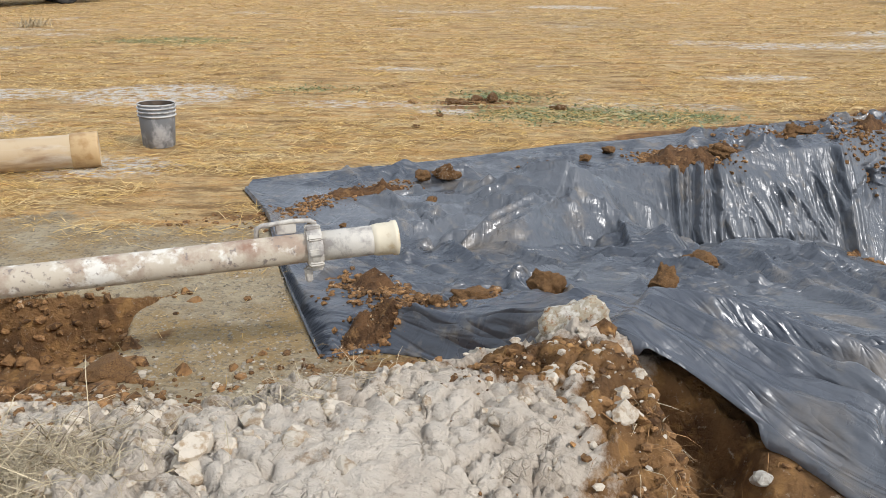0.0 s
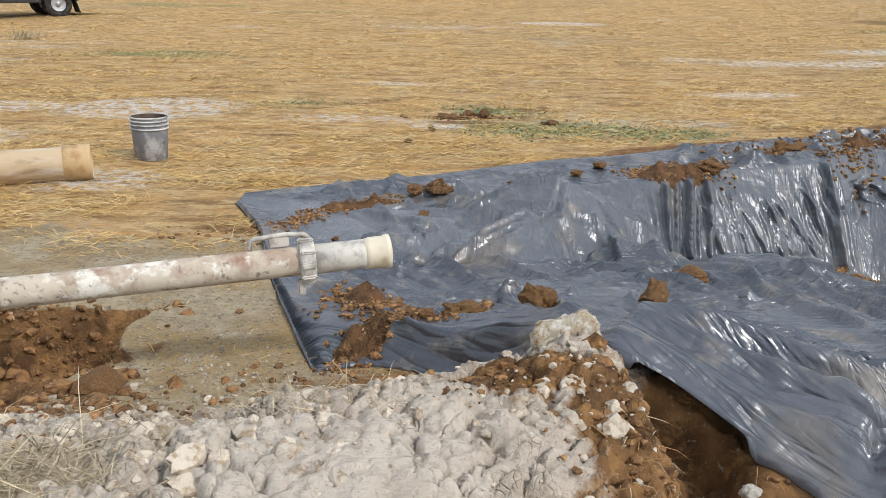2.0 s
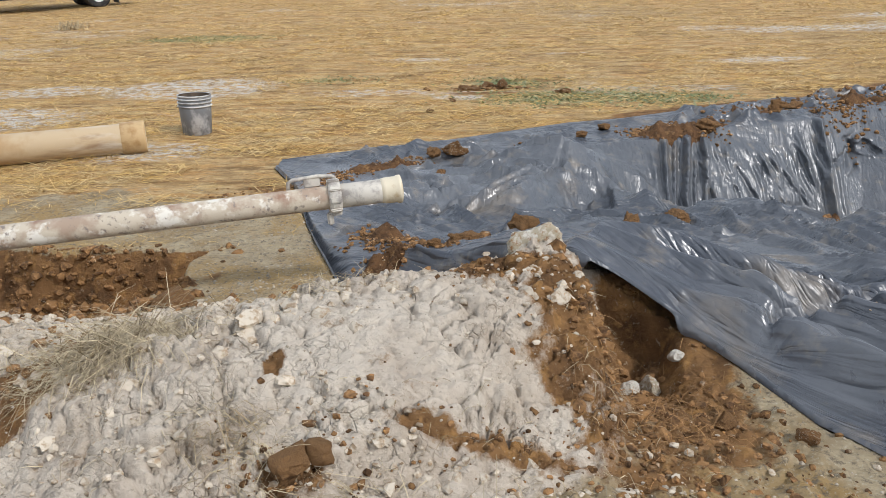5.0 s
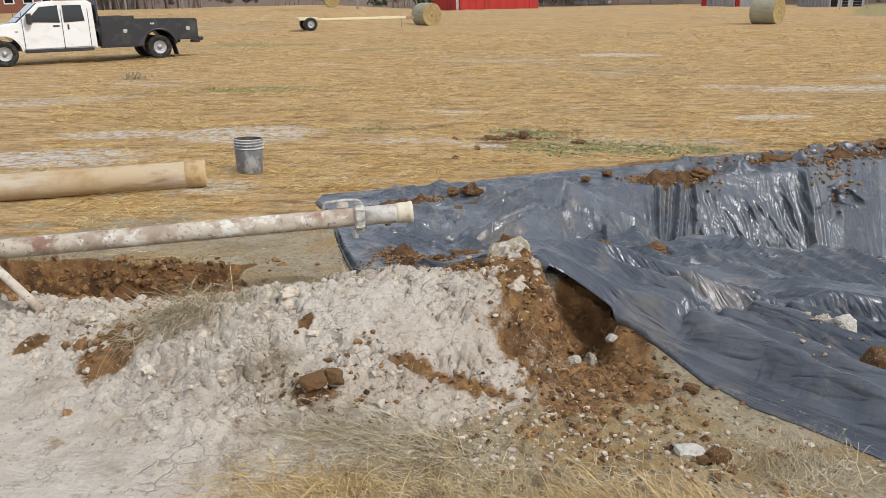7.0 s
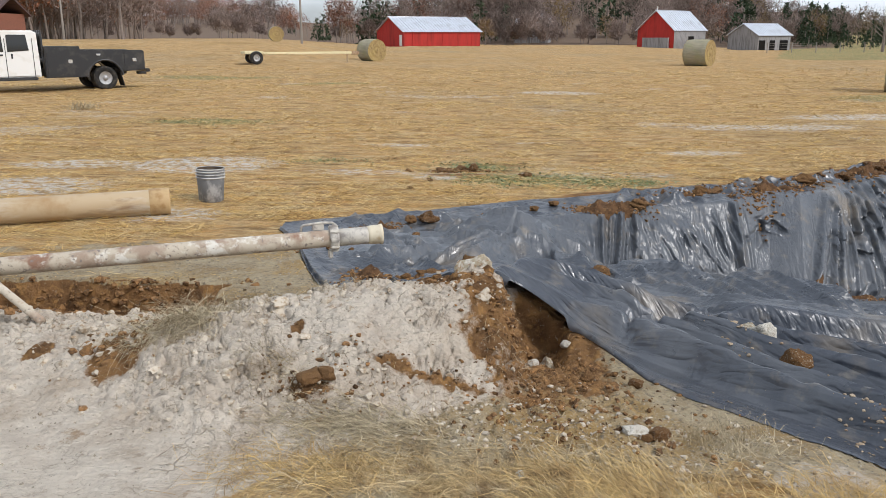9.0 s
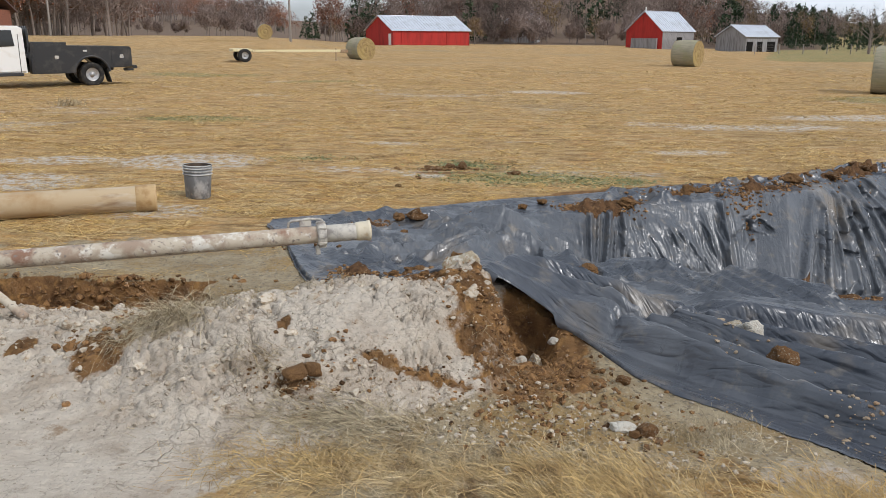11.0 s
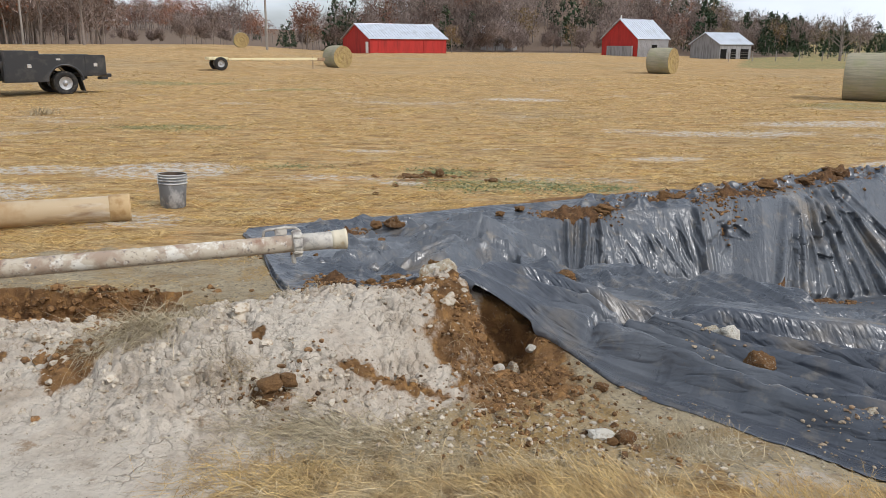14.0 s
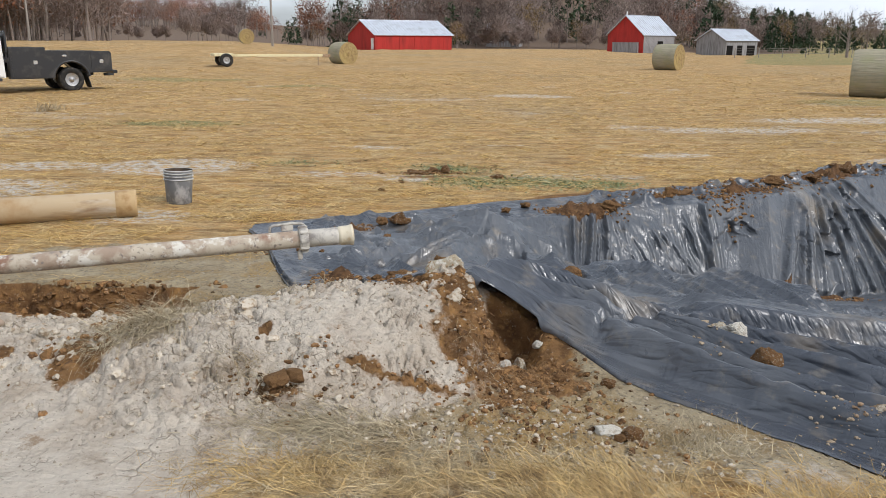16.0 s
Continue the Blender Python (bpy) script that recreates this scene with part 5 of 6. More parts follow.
for s in (1, -1):
    yy = s * 0.975
    part("side_window", prism([(4.10, 1.36), (3.66, 1.82), (3.12, 1.86), (3.10, 1.32)], 0.02, "y", m=Matrix.Translation((0, yy, 0))), m_glass, cab, "dark front door window")
    part("side_window", prism([(2.98, 1.32), (2.98, 1.86), (2.40, 1.86), (2.34, 1.36)], 0.02, "y", m=Matrix.Translation((0, yy, 0))), m_glass, cab, "dark rear door window")
    for xx in (4.22, 3.04, 2.22):
        part("door_seam", box(0.018, 0.012, 1.25, xx, yy, 1.12), m_trim, cab)
    part("door_handle", box(0.20, 0.03, 0.05, 3.22, yy + s * 0.01, 1.22, 0.01), m_trim, cab, "black door handle")
    part("door_handle", box(0.05, 0.03, 0.16, 2.86, yy + s * 0.01, 1.18, 0.01), m_trim, cab, "black door handle")
    part("mirror", box(0.16, 0.22, 0.34, 4.02, s * 1.12, 1.46, 0.03), m_trim, truck, "black side mirror")
    part("sill", box(2.1, 0.10, 0.10, 3.2, s * 0.96, 0.45, 0.02), m_trim, truck)
    part("wheel_lip", tube([(4.85 + 0.55 * math.cos(a_), s * 0.975, 0.42 + 0.55 * math.sin(a_)) for a_ in np.linspace(0.1, math.pi - 0.1, 14)], 0.025, 6), m_truck, cab)
    part("marker", box(0.10, 0.02, 0.06, 4.42, yy, 1.08), m_chrome, cab)
part("windscreen", prism([(4.40, 1.37), (3.72, 1.95), (3.70, 1.93), (4.36, 1.35)], 1.62, "y"), m_glass, cab, "dark sloping windscreen")
part("rear_window", box(0.02, 1.3, 0.42, 2.03, 0, 1.62), m_glass, cab)
part("grille", box(0.06, 1.1, 0.36, 5.88, 0, 0.95, 0.02), m_trim, truck)
part("bumper", box(0.16, 1.95, 0.24, 5.92, 0, 0.58, 0.04), m_chrome, truck)
for s in (1, -1):
    part("headlight", box(0.10, 0.34, 0.30, 5.84, s * 0.76, 0.98, 0.03), m_lamp, truck)
    prof = [(1.90, 0.46), (1.90, 1.48), (0.78, 1.48), (0.78, 1.36), (-1.30, 1.34), (-1.36, 1.28), (-1.36, 0.66), (-0.62, 0.62)] + [(0.56 * math.cos(a_), 0.44 + 0.56 * math.sin(a_)) for a_ in np.linspace(math.pi - 0.4, 0.1, 11)] + [(0.62, 0.46)]
    bd = part("service_body", prism(prof, 0.42, "y", m=Matrix.Translation((0, s * 0.86, 0)), bevel=0.02), m_black, truck, "black steel side box")
    for x0, x1, z0, z1 in ((0.84, 1.84, 0.52, 1.42), (-1.28, -0.66, 0.72, 1.26)):
        part("locker_door", box(x1 - x0, 0.02, z1 - z0, (x0 + x1) / 2, s * 1.075, (z0 + z1) / 2, 0.006), m_black, bd)
        part("latch", box(0.13, 0.03, 0.12, x0 + 0.28, s * 1.09, (z0 + z1) / 2 + 0.02, 0.01), m_chrome, bd, "small bright latch plate")
    part("latch", box(0.14, 0.03, 0.06, 0.2, s * 1.08, 1.20, 0.01), m_chrome, bd, "small bright latch plate")
    part("fender", tube([(0.58 * math.cos(a_), s * 1.04, 0.44 + 0.58 * math.sin(a_)) for a_ in np.linspace(0.05, math.pi - 0.1, 16)], 0.045, 6), m_black, bd)
    part("mud_flap", box(0.02, 0.55, 0.48, -0.56, s * 0.76, 0.36, turn=Matrix.Rotation(radians(14), 4, "Y")), m_trim, truck)
    part("tail_light", box(0.03, 0.14, 0.10, -1.38, s * 0.80, 0.85, 0.01), m_lamp_red, truck)
part("deck", box(3.2, 1.5, 0.08, 0.3, 0, 1.02), m_black, truck)
part("headboard", box(0.06, 1.95, 0.60, 1.93, 0, 1.62, 0.01), m_black, truck, "black headache rack")
for yy in np.linspace(-0.9, 0.9, 7):
    part("rack_bar", box(0.05, 0.05, 0.85, 1.93, yy, 1.58), m_black, truck)
part("tailboard", box(0.08, 1.7, 0.42, -1.34, 0, 0.98, 0.01), m_black, truck)
part("rear_bumper", box(0.14, 2.1, 0.12, -1.46, 0, 0.64, 0.02), m_black, truck)
part("hitch", box(0.34, 0.10, 0.10, -1.55, 0, 0.52, 0.01), m_trim, truck)

# ---- things near the hole ----
from mathutils.bvhtree import BVHTree


li_idx = np.arange(LX.size, dtype=np.int64).reshape(LX.shape)
liner_tree = BVHTree.FromPolygons(np.stack([LX, LY, LZ], -1).reshape(-1, 3).tolist(), np.stack([li_idx[:-1, :-1], li_idx[:-1, 1:], li_idx[1:, 1:], li_idx[1:, :-1]], -1).reshape(-1, 4).tolist())


def top_zs(x, y):
    """Heights of what lies uppermost, liner or ground."""
    g = land(np.asarray(x, float), np.asarray(y, float))
    for k, (a, c) in enumerate(zip(x, y)):
        hit = liner_tree.ray_cast(Vector((a, c, 3)), Vector((0, 0, -1)))[0]
        if hit and hit.z > g[k]:
            g[k] = hit.z
    return g


def top_z(x, y):
    return float(top_zs([x], [y])[0])


def lump(seed, rough=0.35, detail=3, blocky=0.5):
    """A unit clod: broken faces and crumbled skin."""
    bm = bmesh.new()
    bmesh.ops.create_icosphere(bm, subdivisions=detail, radius=1.0)
    r = random.Random(seed)
    cuts = []
    for _ in range(13):
        n = Vector((r.gauss(0, 1), r.gauss(0, 1), r.gauss(0, 1))).normalized()
        cuts.append((n, r.uniform(0.50, 0.85)))
    off = Vector((r.uniform(-50, 50), r.uniform(-50, 50), r.uniform(-50, 50)))
    for v in bm.verts:
        p = v.co.copy()
        for n, d_ in cuts:
            over = p.dot(n) - d_
            if over > 0:
                p -= n * over * blocky * 1.7 if blocky < 0.58 else n * over
        k = noise.fractal(p * 1.6 + off, 0.8, 2.0, 4) * rough * 0.5 + noise.fractal(p * 5 + off, 0.9, 2.0, 3) * rough * 0.22
        v.co = p * (1 + k)
    return bm


def clod(name, label, category, seed, x, y, size, mat, sink=0.25, group="", rough=0.35, detail=3, turn=0.0, blocky=0.55, z=None):
    """size: half extents in x, y, z."""
    base = top_z(x, y) if z is None else z
    bm = lump(seed, rough, detail, blocky)
    me = bpy.data.meshes.new(name)
    bm.to_mesh(me)
    bm.free()
    me.materials.append(mat)
    me.polygons.foreach_set("use_smooth", [detail > 3] * len(me.polygons))
    ob = new(name, me)
    ob.matrix_basis = Matrix.Translation((x, y, base + size[2] * (1 - 2 * sink) * 0.9)) @ Matrix.Rotation(turn, 4, "Z") @ Matrix.Diagonal((*size, 1))
    return tagged(ob, label, category, group)


m_clod_mix = material("brown and pale clod", (0.21, 0.11, 0.045), 0.95, spots=[((0.12, 0.06, 0.025), 12, 0.45, 0.65, 6), ((0.48, 0.42, 0.32), 7, 0.55, 0.68, 7)], bump=[(30, 0.6, 0.2)], spec=0.2)
m_white_stone = material("pale chalky stone", (0.64, 0.60, 0.52), 0.9, spots=[((0.40, 0.33, 0.24), 3, 0.52, 0.7, 7)], bump=[(12, 0.5, 0.2)], spec=0.2)

clod("boulder", "rough grey and white rock perched on the heap", "rock", 3, 0.495, 3.22, (0.110, 0.085, 0.100), m_rock, 0.12, detail=4, turn=0.5, z=0.505, rough=0.35)
clod("flat_stone", "flat grey stone lying behind the clay heap", "stone", 5, -0.14, 3.42, (0.085, 0.06, 0.042), m_rock, 0.15, detail=4, rough=0.2)
clod("clay_chunk", "pale crumbly clay chunk beside the rock", "clay clod", 8, 0.27, 3.22, (0.10, 0.07, 0.05), m_clay, 0.3, detail=4)
clod("clay_chunk", "small pale clay chunk at the rock's foot", "clay clod", 9, 0.41, 3.20, (0.035, 0.035, 0.03), m_clay, 0.25)
wet = "liner clods"
for k, (x, y, sx, sz, m_, lab) in enumerate([
        (0.47, 3.86, 0.075, 0.075, m_earth, "round brown earth clod lying on the liner"), (0.98, 4.35, 0.085, 0.085, m_earth, "round brown earth clod lying on the liner"),
        (0.19, 3.98, 0.085, 0.042, m_earth, "crumbled brown clod lying on the wet liner"), (0.04, 3.98, 0.045, 0.020, m_earth, "flat brown crumb lying on the liner"),
        (1.42, 5.45, 0.13, 0.055, m_earth, "crumbled brown clod at the foot of the wall"), (-0.06, 6.78, 0.095, 0.085, m_clod_mix, "square brown clod on the liner's rim"),
        (-0.20, 6.76, 0.08, 0.05, m_earth, "brown clod on the liner's rim"), (0.73, 7.02, 0.075, 0.075, m_clod_mix, "upright brown clod on the liner's rim"),
        (0.53, 6.88, 0.12, 0.045, m_earth, "crumbled brown clod on the liner's rim"), (0.80, 6.98, 0.06, 0.03, m_earth, "small brown clod on the liner's rim"),
        (0.98, 7.30, 0.05, 0.04, m_earth, "small brown clod on the liner's rim"), (1.21, 7.62, 0.075, 0.04, m_earth, "small brown clod on the liner's rim"),
        (-0.82, 5.78, 0.035, 0.02, m_earth, "small brown crumb on the liner"), (-0.12, 6.25, 0.06, 0.025, m_earth, "small brown crumb on the liner"), (-0.62, 5.72, 0.03, 0.02, m_earth, "small brown crumb on the liner"),
        (2.10, 7.60, 0.13, 0.06, m_earth, "brown clod on the liner's rim"), (2.55, 8.05, 0.09, 0.05, m_clod_mix, "brown clod on the liner's rim"), (2.86, 8.30, 0.10, 0.06, m_earth, "brown clod on the liner's rim"),
        (3.1, 8.55, 0.11, 0.05, m_earth, "brown clod on the liner's rim"), (4.30, 9.10, 0.15, 0.07, m_earth, "brown clod on the liner's rim"), (4.95, 9.55, 0.13, 0.06, m_clod_mix, "brown clod on the liner's rim"), (5.6, 10.2, 0.16, 0.09, m_clod_mix, "grey-brown clod on the liner's rim")]):
    clod("earth_clod", lab, "earth clod", 20 + k, x, y, (sx, sx * 0.8, sz), m_, 0.18, wet, detail=4, turn=k * 1.3, rough=0.75)
for k, (x, y, sx, sz, m_, lab) in enumerate([
        (2.02, 3.22, 0.085, 0.105, m_white_stone, "white chalky stone resting on the liner"), (1.93, 3.24, 0.060, 0.065, m_rock, "grey clay clod resting on the liner"), (1.99, 3.12, 0.045, 0.02, m_clay, "pale crumbled clay resting on the liner"),
        (2.06, 2.84, 0.090, 0.080, m_clod_mix, "brown earth clod resting on the liner"), (1.97, 2.82, 0.05, 0.032, m_earth, "brown earth clod resting on the liner"),
        (0.80, 2.83, 0.045, 0.042, m_white_stone, "pale stone in the raw brown cut"), (0.87, 2.87, 0.05, 0.05, m_rock, "pale lumpy stone in the raw brown cut"), (0.96, 2.93, 0.03, 0.03, m_white_stone, "small pale stone in the raw brown cut")]):
    clod("stone", lab, "stone", 60 + k, x, y, (sx, sx * 0.85, sz), m_, 0.15, "", detail=4 if sx > 0.05 else 3, turn=k * 0.9)
for k, (x, y, sx, sz, m_, lab) in enumerate([
        (1.13, 1.90, 0.06, 0.035, m_white_stone, "pale stone at the foot of the heap"), (1.22, 1.88, 0.05, 0.03, m_clod_mix, "brown and pale clod at the heap's foot"), (1.17, 1.86, 0.03, 0.02, m_earth, "brown clod at the heap's foot"),
        (0.70, 1.55, 0.024, 0.018, m_white_stone, "small white pebble lying in the straw"), (1.22, 2.42, 0.038, 0.03, m_clod_mix, "brown clod at the liner's edge"), (1.02, 2.5, 0.035, 0.028, m_earth, "brown clod on the crumbled slope"),
        (-1.06, 3.55, 0.11, 0.05, m_earth, "flat brown earth block beside the hole"), (-0.12, 2.02, 0.065, 0.032, m_earth, "dark brown clod at the foot of the clay"), (-0.06, 2.06, 0.05, 0.035, m_earth, "dark brown clod at the foot of the clay"), (-0.42, 3.40, 0.03, 0.03, m_rock, "small stone behind the heap")]):
    clod("stone", lab, "stone", 80 + k, x, y, (sx, sx * 0.85, sz), m_, 0.2, "", turn=k * 0.7)
for k, (x, y, sx, sz) in enumerate([(-0.16, 10.15, 0.10, 0.04), (0.10, 10.25, 0.10, 0.06), (0.28, 10.2, 0.10, 0.07), (-0.02, 10.1, 0.08, 0.04), (1.0, 9.80, 0.09, 0.05), (0.92, 9.85, 0.05, 0.03), (-0.25, 9.4, 0.05, 0.03), (-0.45, 8.8, 0.05, 0.03)]):
    clod("turf_clod", "dark brown turf clod lying on the straw field", "earth clod", 100 + k, x, y, (sx, sx * 0.7, sz), m_clod_mix, 0.2, "turf clods", turn=k)

# crumbs and rubble, joined
base_lumps = []
for k in range(4):
    bm_ = lump(200 + k, 0.75, 1, 0.55)
    bm_.verts.ensure_lookup_table()
    base_lumps.append((np.array([v.co[:] for v in bm_.verts]), np.array([[v.index for v in f.verts] for f in bm_.faces])))
    bm_.free()


def rubble(name, label, places, sizes, mat, category="rubble", shapes=None, sunk=0.12):
    vs, fs, k0 = [], [], 0
    for (x, y, z), s in zip(places, sizes):
        shapes_ = shapes or base_lumps
        v, f = shapes_[rng.integers(len(shapes_))]
        a = rng.uniform(0, 6.3)
        ca, sa = math.cos(a), math.sin(a)
        w = v * s * np.array([rng.uniform(0.8, 1.3), rng.uniform(0.7, 1.1), rng.uniform(0.55, 0.9)])
        w = w @ np.array([[ca, sa, 0], [-sa, ca, 0], [0, 0, 1]]) + np.array([x, y, z + s * sunk])
        vs.append(w)
        fs.append(f + k0)
        k0 += len(v)
    me = mesh_from(name, np.concatenate(vs).tolist(), np.concatenate(fs).tolist(), mat, soft_shade=False)
    return tagged(new(name, me), label, category, kind="stuff")


fine_lumps = []
for k in range(5):
    bm_ = lump(300 + k, 0.55, 2, 0.55)
    bm_.verts.ensure_lookup_table()
    fine_lumps.append((np.array([v.co[:] for v in bm_.verts]), np.array([[v.index for v in f.verts] for f in bm_.faces])))
    bm_.free()


def scatter(n, cx, cy, rx, ry, lo, hi, power=3.0, on_liner=False):
    x = cx + rng.normal(0, rx, n)
    y = cy + rng.normal(0, ry, n)
    s = lo + (hi - lo) * rng.random(n) ** power
    z = top_zs(x, y) if on_liner else land(x, y)
    return list(zip(x, y, z)), list(s)


def gather(*sets):
    p, s = [], []
    for a, b in sets:
        p += a
        s += b
    return p, s


m_crumb_pale = vary(material("pale clay crumbs", (0.50, 0.435, 0.345), 0.95, spots=[((0.30, 0.22, 0.14), 40, 0.48, 0.62, 6)], bump=[(60, 0.5, 0.01)], spec=0.2), 0.22)
m_crumb_brown = vary(material("brown earth crumbs", EARTH, 0.95, spots=[(EARTH_DARK, 38, 0.44, 0.60, 6), (EARTH_RED, 60, 0.58, 0.70, 5), ((0.42, 0.33, 0.23), 30, 0.60, 0.70, 6)], bump=[(90, 0.8, 0.012)], spec=0.2), 0.4)
rubble("clay_crumbs", "loose pale clay crumbs and lumps on the heap", *gather(
    scatter(200, -0.55, 2.72, 0.42, 0.16, 0.004, 0.024), scatter(200, 0.50, 2.78, 0.14, 0.18, 0.003, 0.016), scatter(320, 0.55, 2.0, 0.40, 0.16, 0.003, 0.018),
    scatter(360, -0.1, 2.0, 0.45, 0.08, 0.004, 0.022), scatter(240, -1.3, 2.75, 0.40, 0.28, 0.005, 0.028), scatter(130, 0.8, 2.35, 0.28, 0.25, 0.003, 0.018), scatter(160, -0.5, 2.15, 0.4, 0.12, 0.004, 0.022),
    scatter(160, -0.6, 3.3, 0.5, 0.15, 0.006, 0.03), scatter(150, -1.9, 3.3, 0.35, 0.2, 0.008, 0.035), scatter(260, 1.2, 1.75, 0.3, 0.15, 0.004, 0.018), scatter(160, 0.85, 1.95, 0.3, 0.14, 0.003, 0.016)), m_crumb_pale, "clay crumbs")
rubble("clay_lumps", "blocky pale clay lumps bedded in the heap", *gather(
    scatter(110, -0.45, 2.66, 0.30, 0.12, 0.014, 0.05, 2.0), scatter(80, -0.75, 2.35, 0.30, 0.14, 0.014, 0.045, 2.0), scatter(90, -1.35, 2.7, 0.38, 0.25, 0.016, 0.055, 1.8), scatter(60, 0.15, 2.78, 0.28, 0.07, 0.014, 0.04, 1.8),
    scatter(16, 0.48, 3.05, 0.16, 0.10, 0.012, 0.03, 1.8), scatter(60, 0.15, 2.08, 0.45, 0.07, 0.012, 0.03, 1.8), scatter(60, -0.5, 3.15, 0.45, 0.12, 0.014, 0.04, 1.8), scatter(40, -1.7, 3.15, 0.3, 0.1, 0.02, 0.055, 1.8)), m_crumb_pale, "clay clods", fine_lumps, -0.42)
rubble("earth_lumps", "blocky dark brown earth lumps in cut and hole", *gather(
    scatter(70, 0.64, 2.84, 0.12, 0.16, 0.012, 0.042, 2.2), scatter(34, 0.36, 2.96, 0.12, 0.06, 0.010, 0.03, 2.0), scatter(130, 0.85, 2.6, 0.14, 0.2, 0.012, 0.04, 2), scatter(170, -1.85, 3.6, 0.38, 0.22, 0.02, 0.085, 1.8), scatter(70, -2.0, 4.40, 0.40, 0.04, 0.015, 0.06, 1.6), scatter(40, -1.05, 2.66, 0.10, 0.2, 0.015, 0.045, 1.8)), m_earth, "earth clods", fine_lumps, -0.2)
rubble("earth_crumbs", "loose brown earth crumbs below the raw cut", *gather(
    scatter(700, 0.82, 2.45, 0.22, 0.25, 0.003, 0.022), scatter(520, -1.75, 3.5, 0.36, 0.2, 0.008, 0.06, 2.4), scatter(80, 0.32, 2.92, 0.12, 0.08, 0.004, 0.02), scatter(620, -2.0, 3.85, 0.33, 0.20, 0.008, 0.065, 2.6), scatter(150, 0.45, 2.2, 0.3, 0.06, 0.004, 0.02), scatter(260, 0.95, 1.95, 0.26, 0.13, 0.004, 0.024),
    scatter(120, -0.1, 3.65, 0.3, 0.12, 0.005, 0.03), scatter(160, -0.13, 2.02, 0.10, 0.06, 0.004, 0.02), scatter(180, -1.0, 3.35, 0.25, 0.10, 0.006, 0.035), scatter(120, -1.05, 2.65, 0.12, 0.22, 0.006, 0.03), scatter(170, -0.9, 5.85, 0.4, 0.12, 0.006, 0.03), scatter(220, -2.0, 4.44, 0.42, 0.03, 0.008, 0.04), scatter(260, 0.05, 10.18, 0.26, 0.07, 0.008, 0.045), scatter(60, 1.0, 9.8, 0.1, 0.05, 0.006, 0.03)), m_crumb_brown, "earth crumbs")


def along(points, n, width, lo, hi, power=2.5):
    t = rng.random(n)
    px_ = np.interp(t, np.linspace(0, 1, len(points)), [p[0] for p in points]) + rng.normal(0, width, n)
    py_ = np.interp(t, np.linspace(0, 1, len(points)), [p[1] for p in points]) + rng.normal(0, width, n)
    s = lo + (hi - lo) * rng.random(n) ** power
    return list(zip(px_, py_, top_zs(px_, py_))), list(s)


rubble("rim_soil", "brown soil strewn over the liner's rim", *gather(
    along([(-1.02, 6.0), (-0.78, 6.42), (-0.30, 6.66)], 760, 0.055, 0.004, 0.024), along([(1.50, 7.50), (1.75, 7.62), (2.15, 7.70)], 900, 0.11, 0.004, 0.030), along([(2.2, 8.2), (3.0, 8.55), (3.9, 9.0)], 420, 0.12, 0.005, 0.036),
    along([(3.35, 8.30), (3.65, 8.55), (4.4, 9.15)], 600, 0.12, 0.005, 0.036), along([(4.4, 9.2), (5.3, 9.9), (6.2, 10.5)], 420, 0.16, 0.006, 0.04), along([(0.5, 6.9), (0.85, 7.05)], 60, 0.08, 0.005, 0.03)), m_crumb_brown, "soil")
rubble("heap_soil", "brown soil heaped on the liner's corner", *gather(
    along([(-0.36, 4.62), (-0.26, 4.42), (-0.12, 4.22)], 1300, 0.075, 0.003, 0.026), along([(-0.32, 3.84), (-0.16, 3.98), (-0.02, 4.1)], 800, 0.055, 0.003, 0.024), along([(0.1, 3.95), (0.25, 4.0)], 120, 0.05, 0.004, 0.03), along([(3.0, 6.9), (3.7, 7.25), (4.9, 7.7)], 240, 0.10, 0.006, 0.04)), m_crumb_brown, "soil")
rubble("liner_crumbs", "scattered dry crumbs lying on the liner", *gather(
    scatter(70, 1.72, 2.74, 0.07, 0.05, 0.003, 0.016, on_liner=True), scatter(220, 2.16, 2.05, 0.12, 0.08, 0.003, 0.016, on_liner=True), scatter(70, 1.75, 2.3, 0.22, 0.2, 0.002, 0.008, on_liner=True), scatter(60, 1.98, 3.16, 0.09, 0.07, 0.004, 0.018, on_liner=True)), vary(material("dry brown crumbs", (0.34, 0.27, 0.19), 0.95, spots=[((0.22, 0.14, 0.08), 9, 0.48, 0.62, 4)]), 0.3), "crumbs")

rubble("gravel", "fine grey gravel strewn over the trodden flat", *gather(scatter(900, -0.85, 4.35, 0.28, 0.5, 0.002, 0.010), scatter(500, -0.7, 3.6, 0.35, 0.2, 0.003, 0.014), scatter(400, -1.6, 5.3, 0.6, 0.4, 0.003, 0.012), scatter(300, 1.5, 1.7, 0.3, 0.15, 0.002, 0.009), scatter(300, -0.9, 1.8, 0.5, 0.25, 0.002, 0.009)),
       vary(material("grey gravel", (0.36, 0.31, 0.235), 0.95, spots=[((0.22, 0.18, 0.13), 12, 0.48, 0.62, 4)]), 0.35), "gravel")

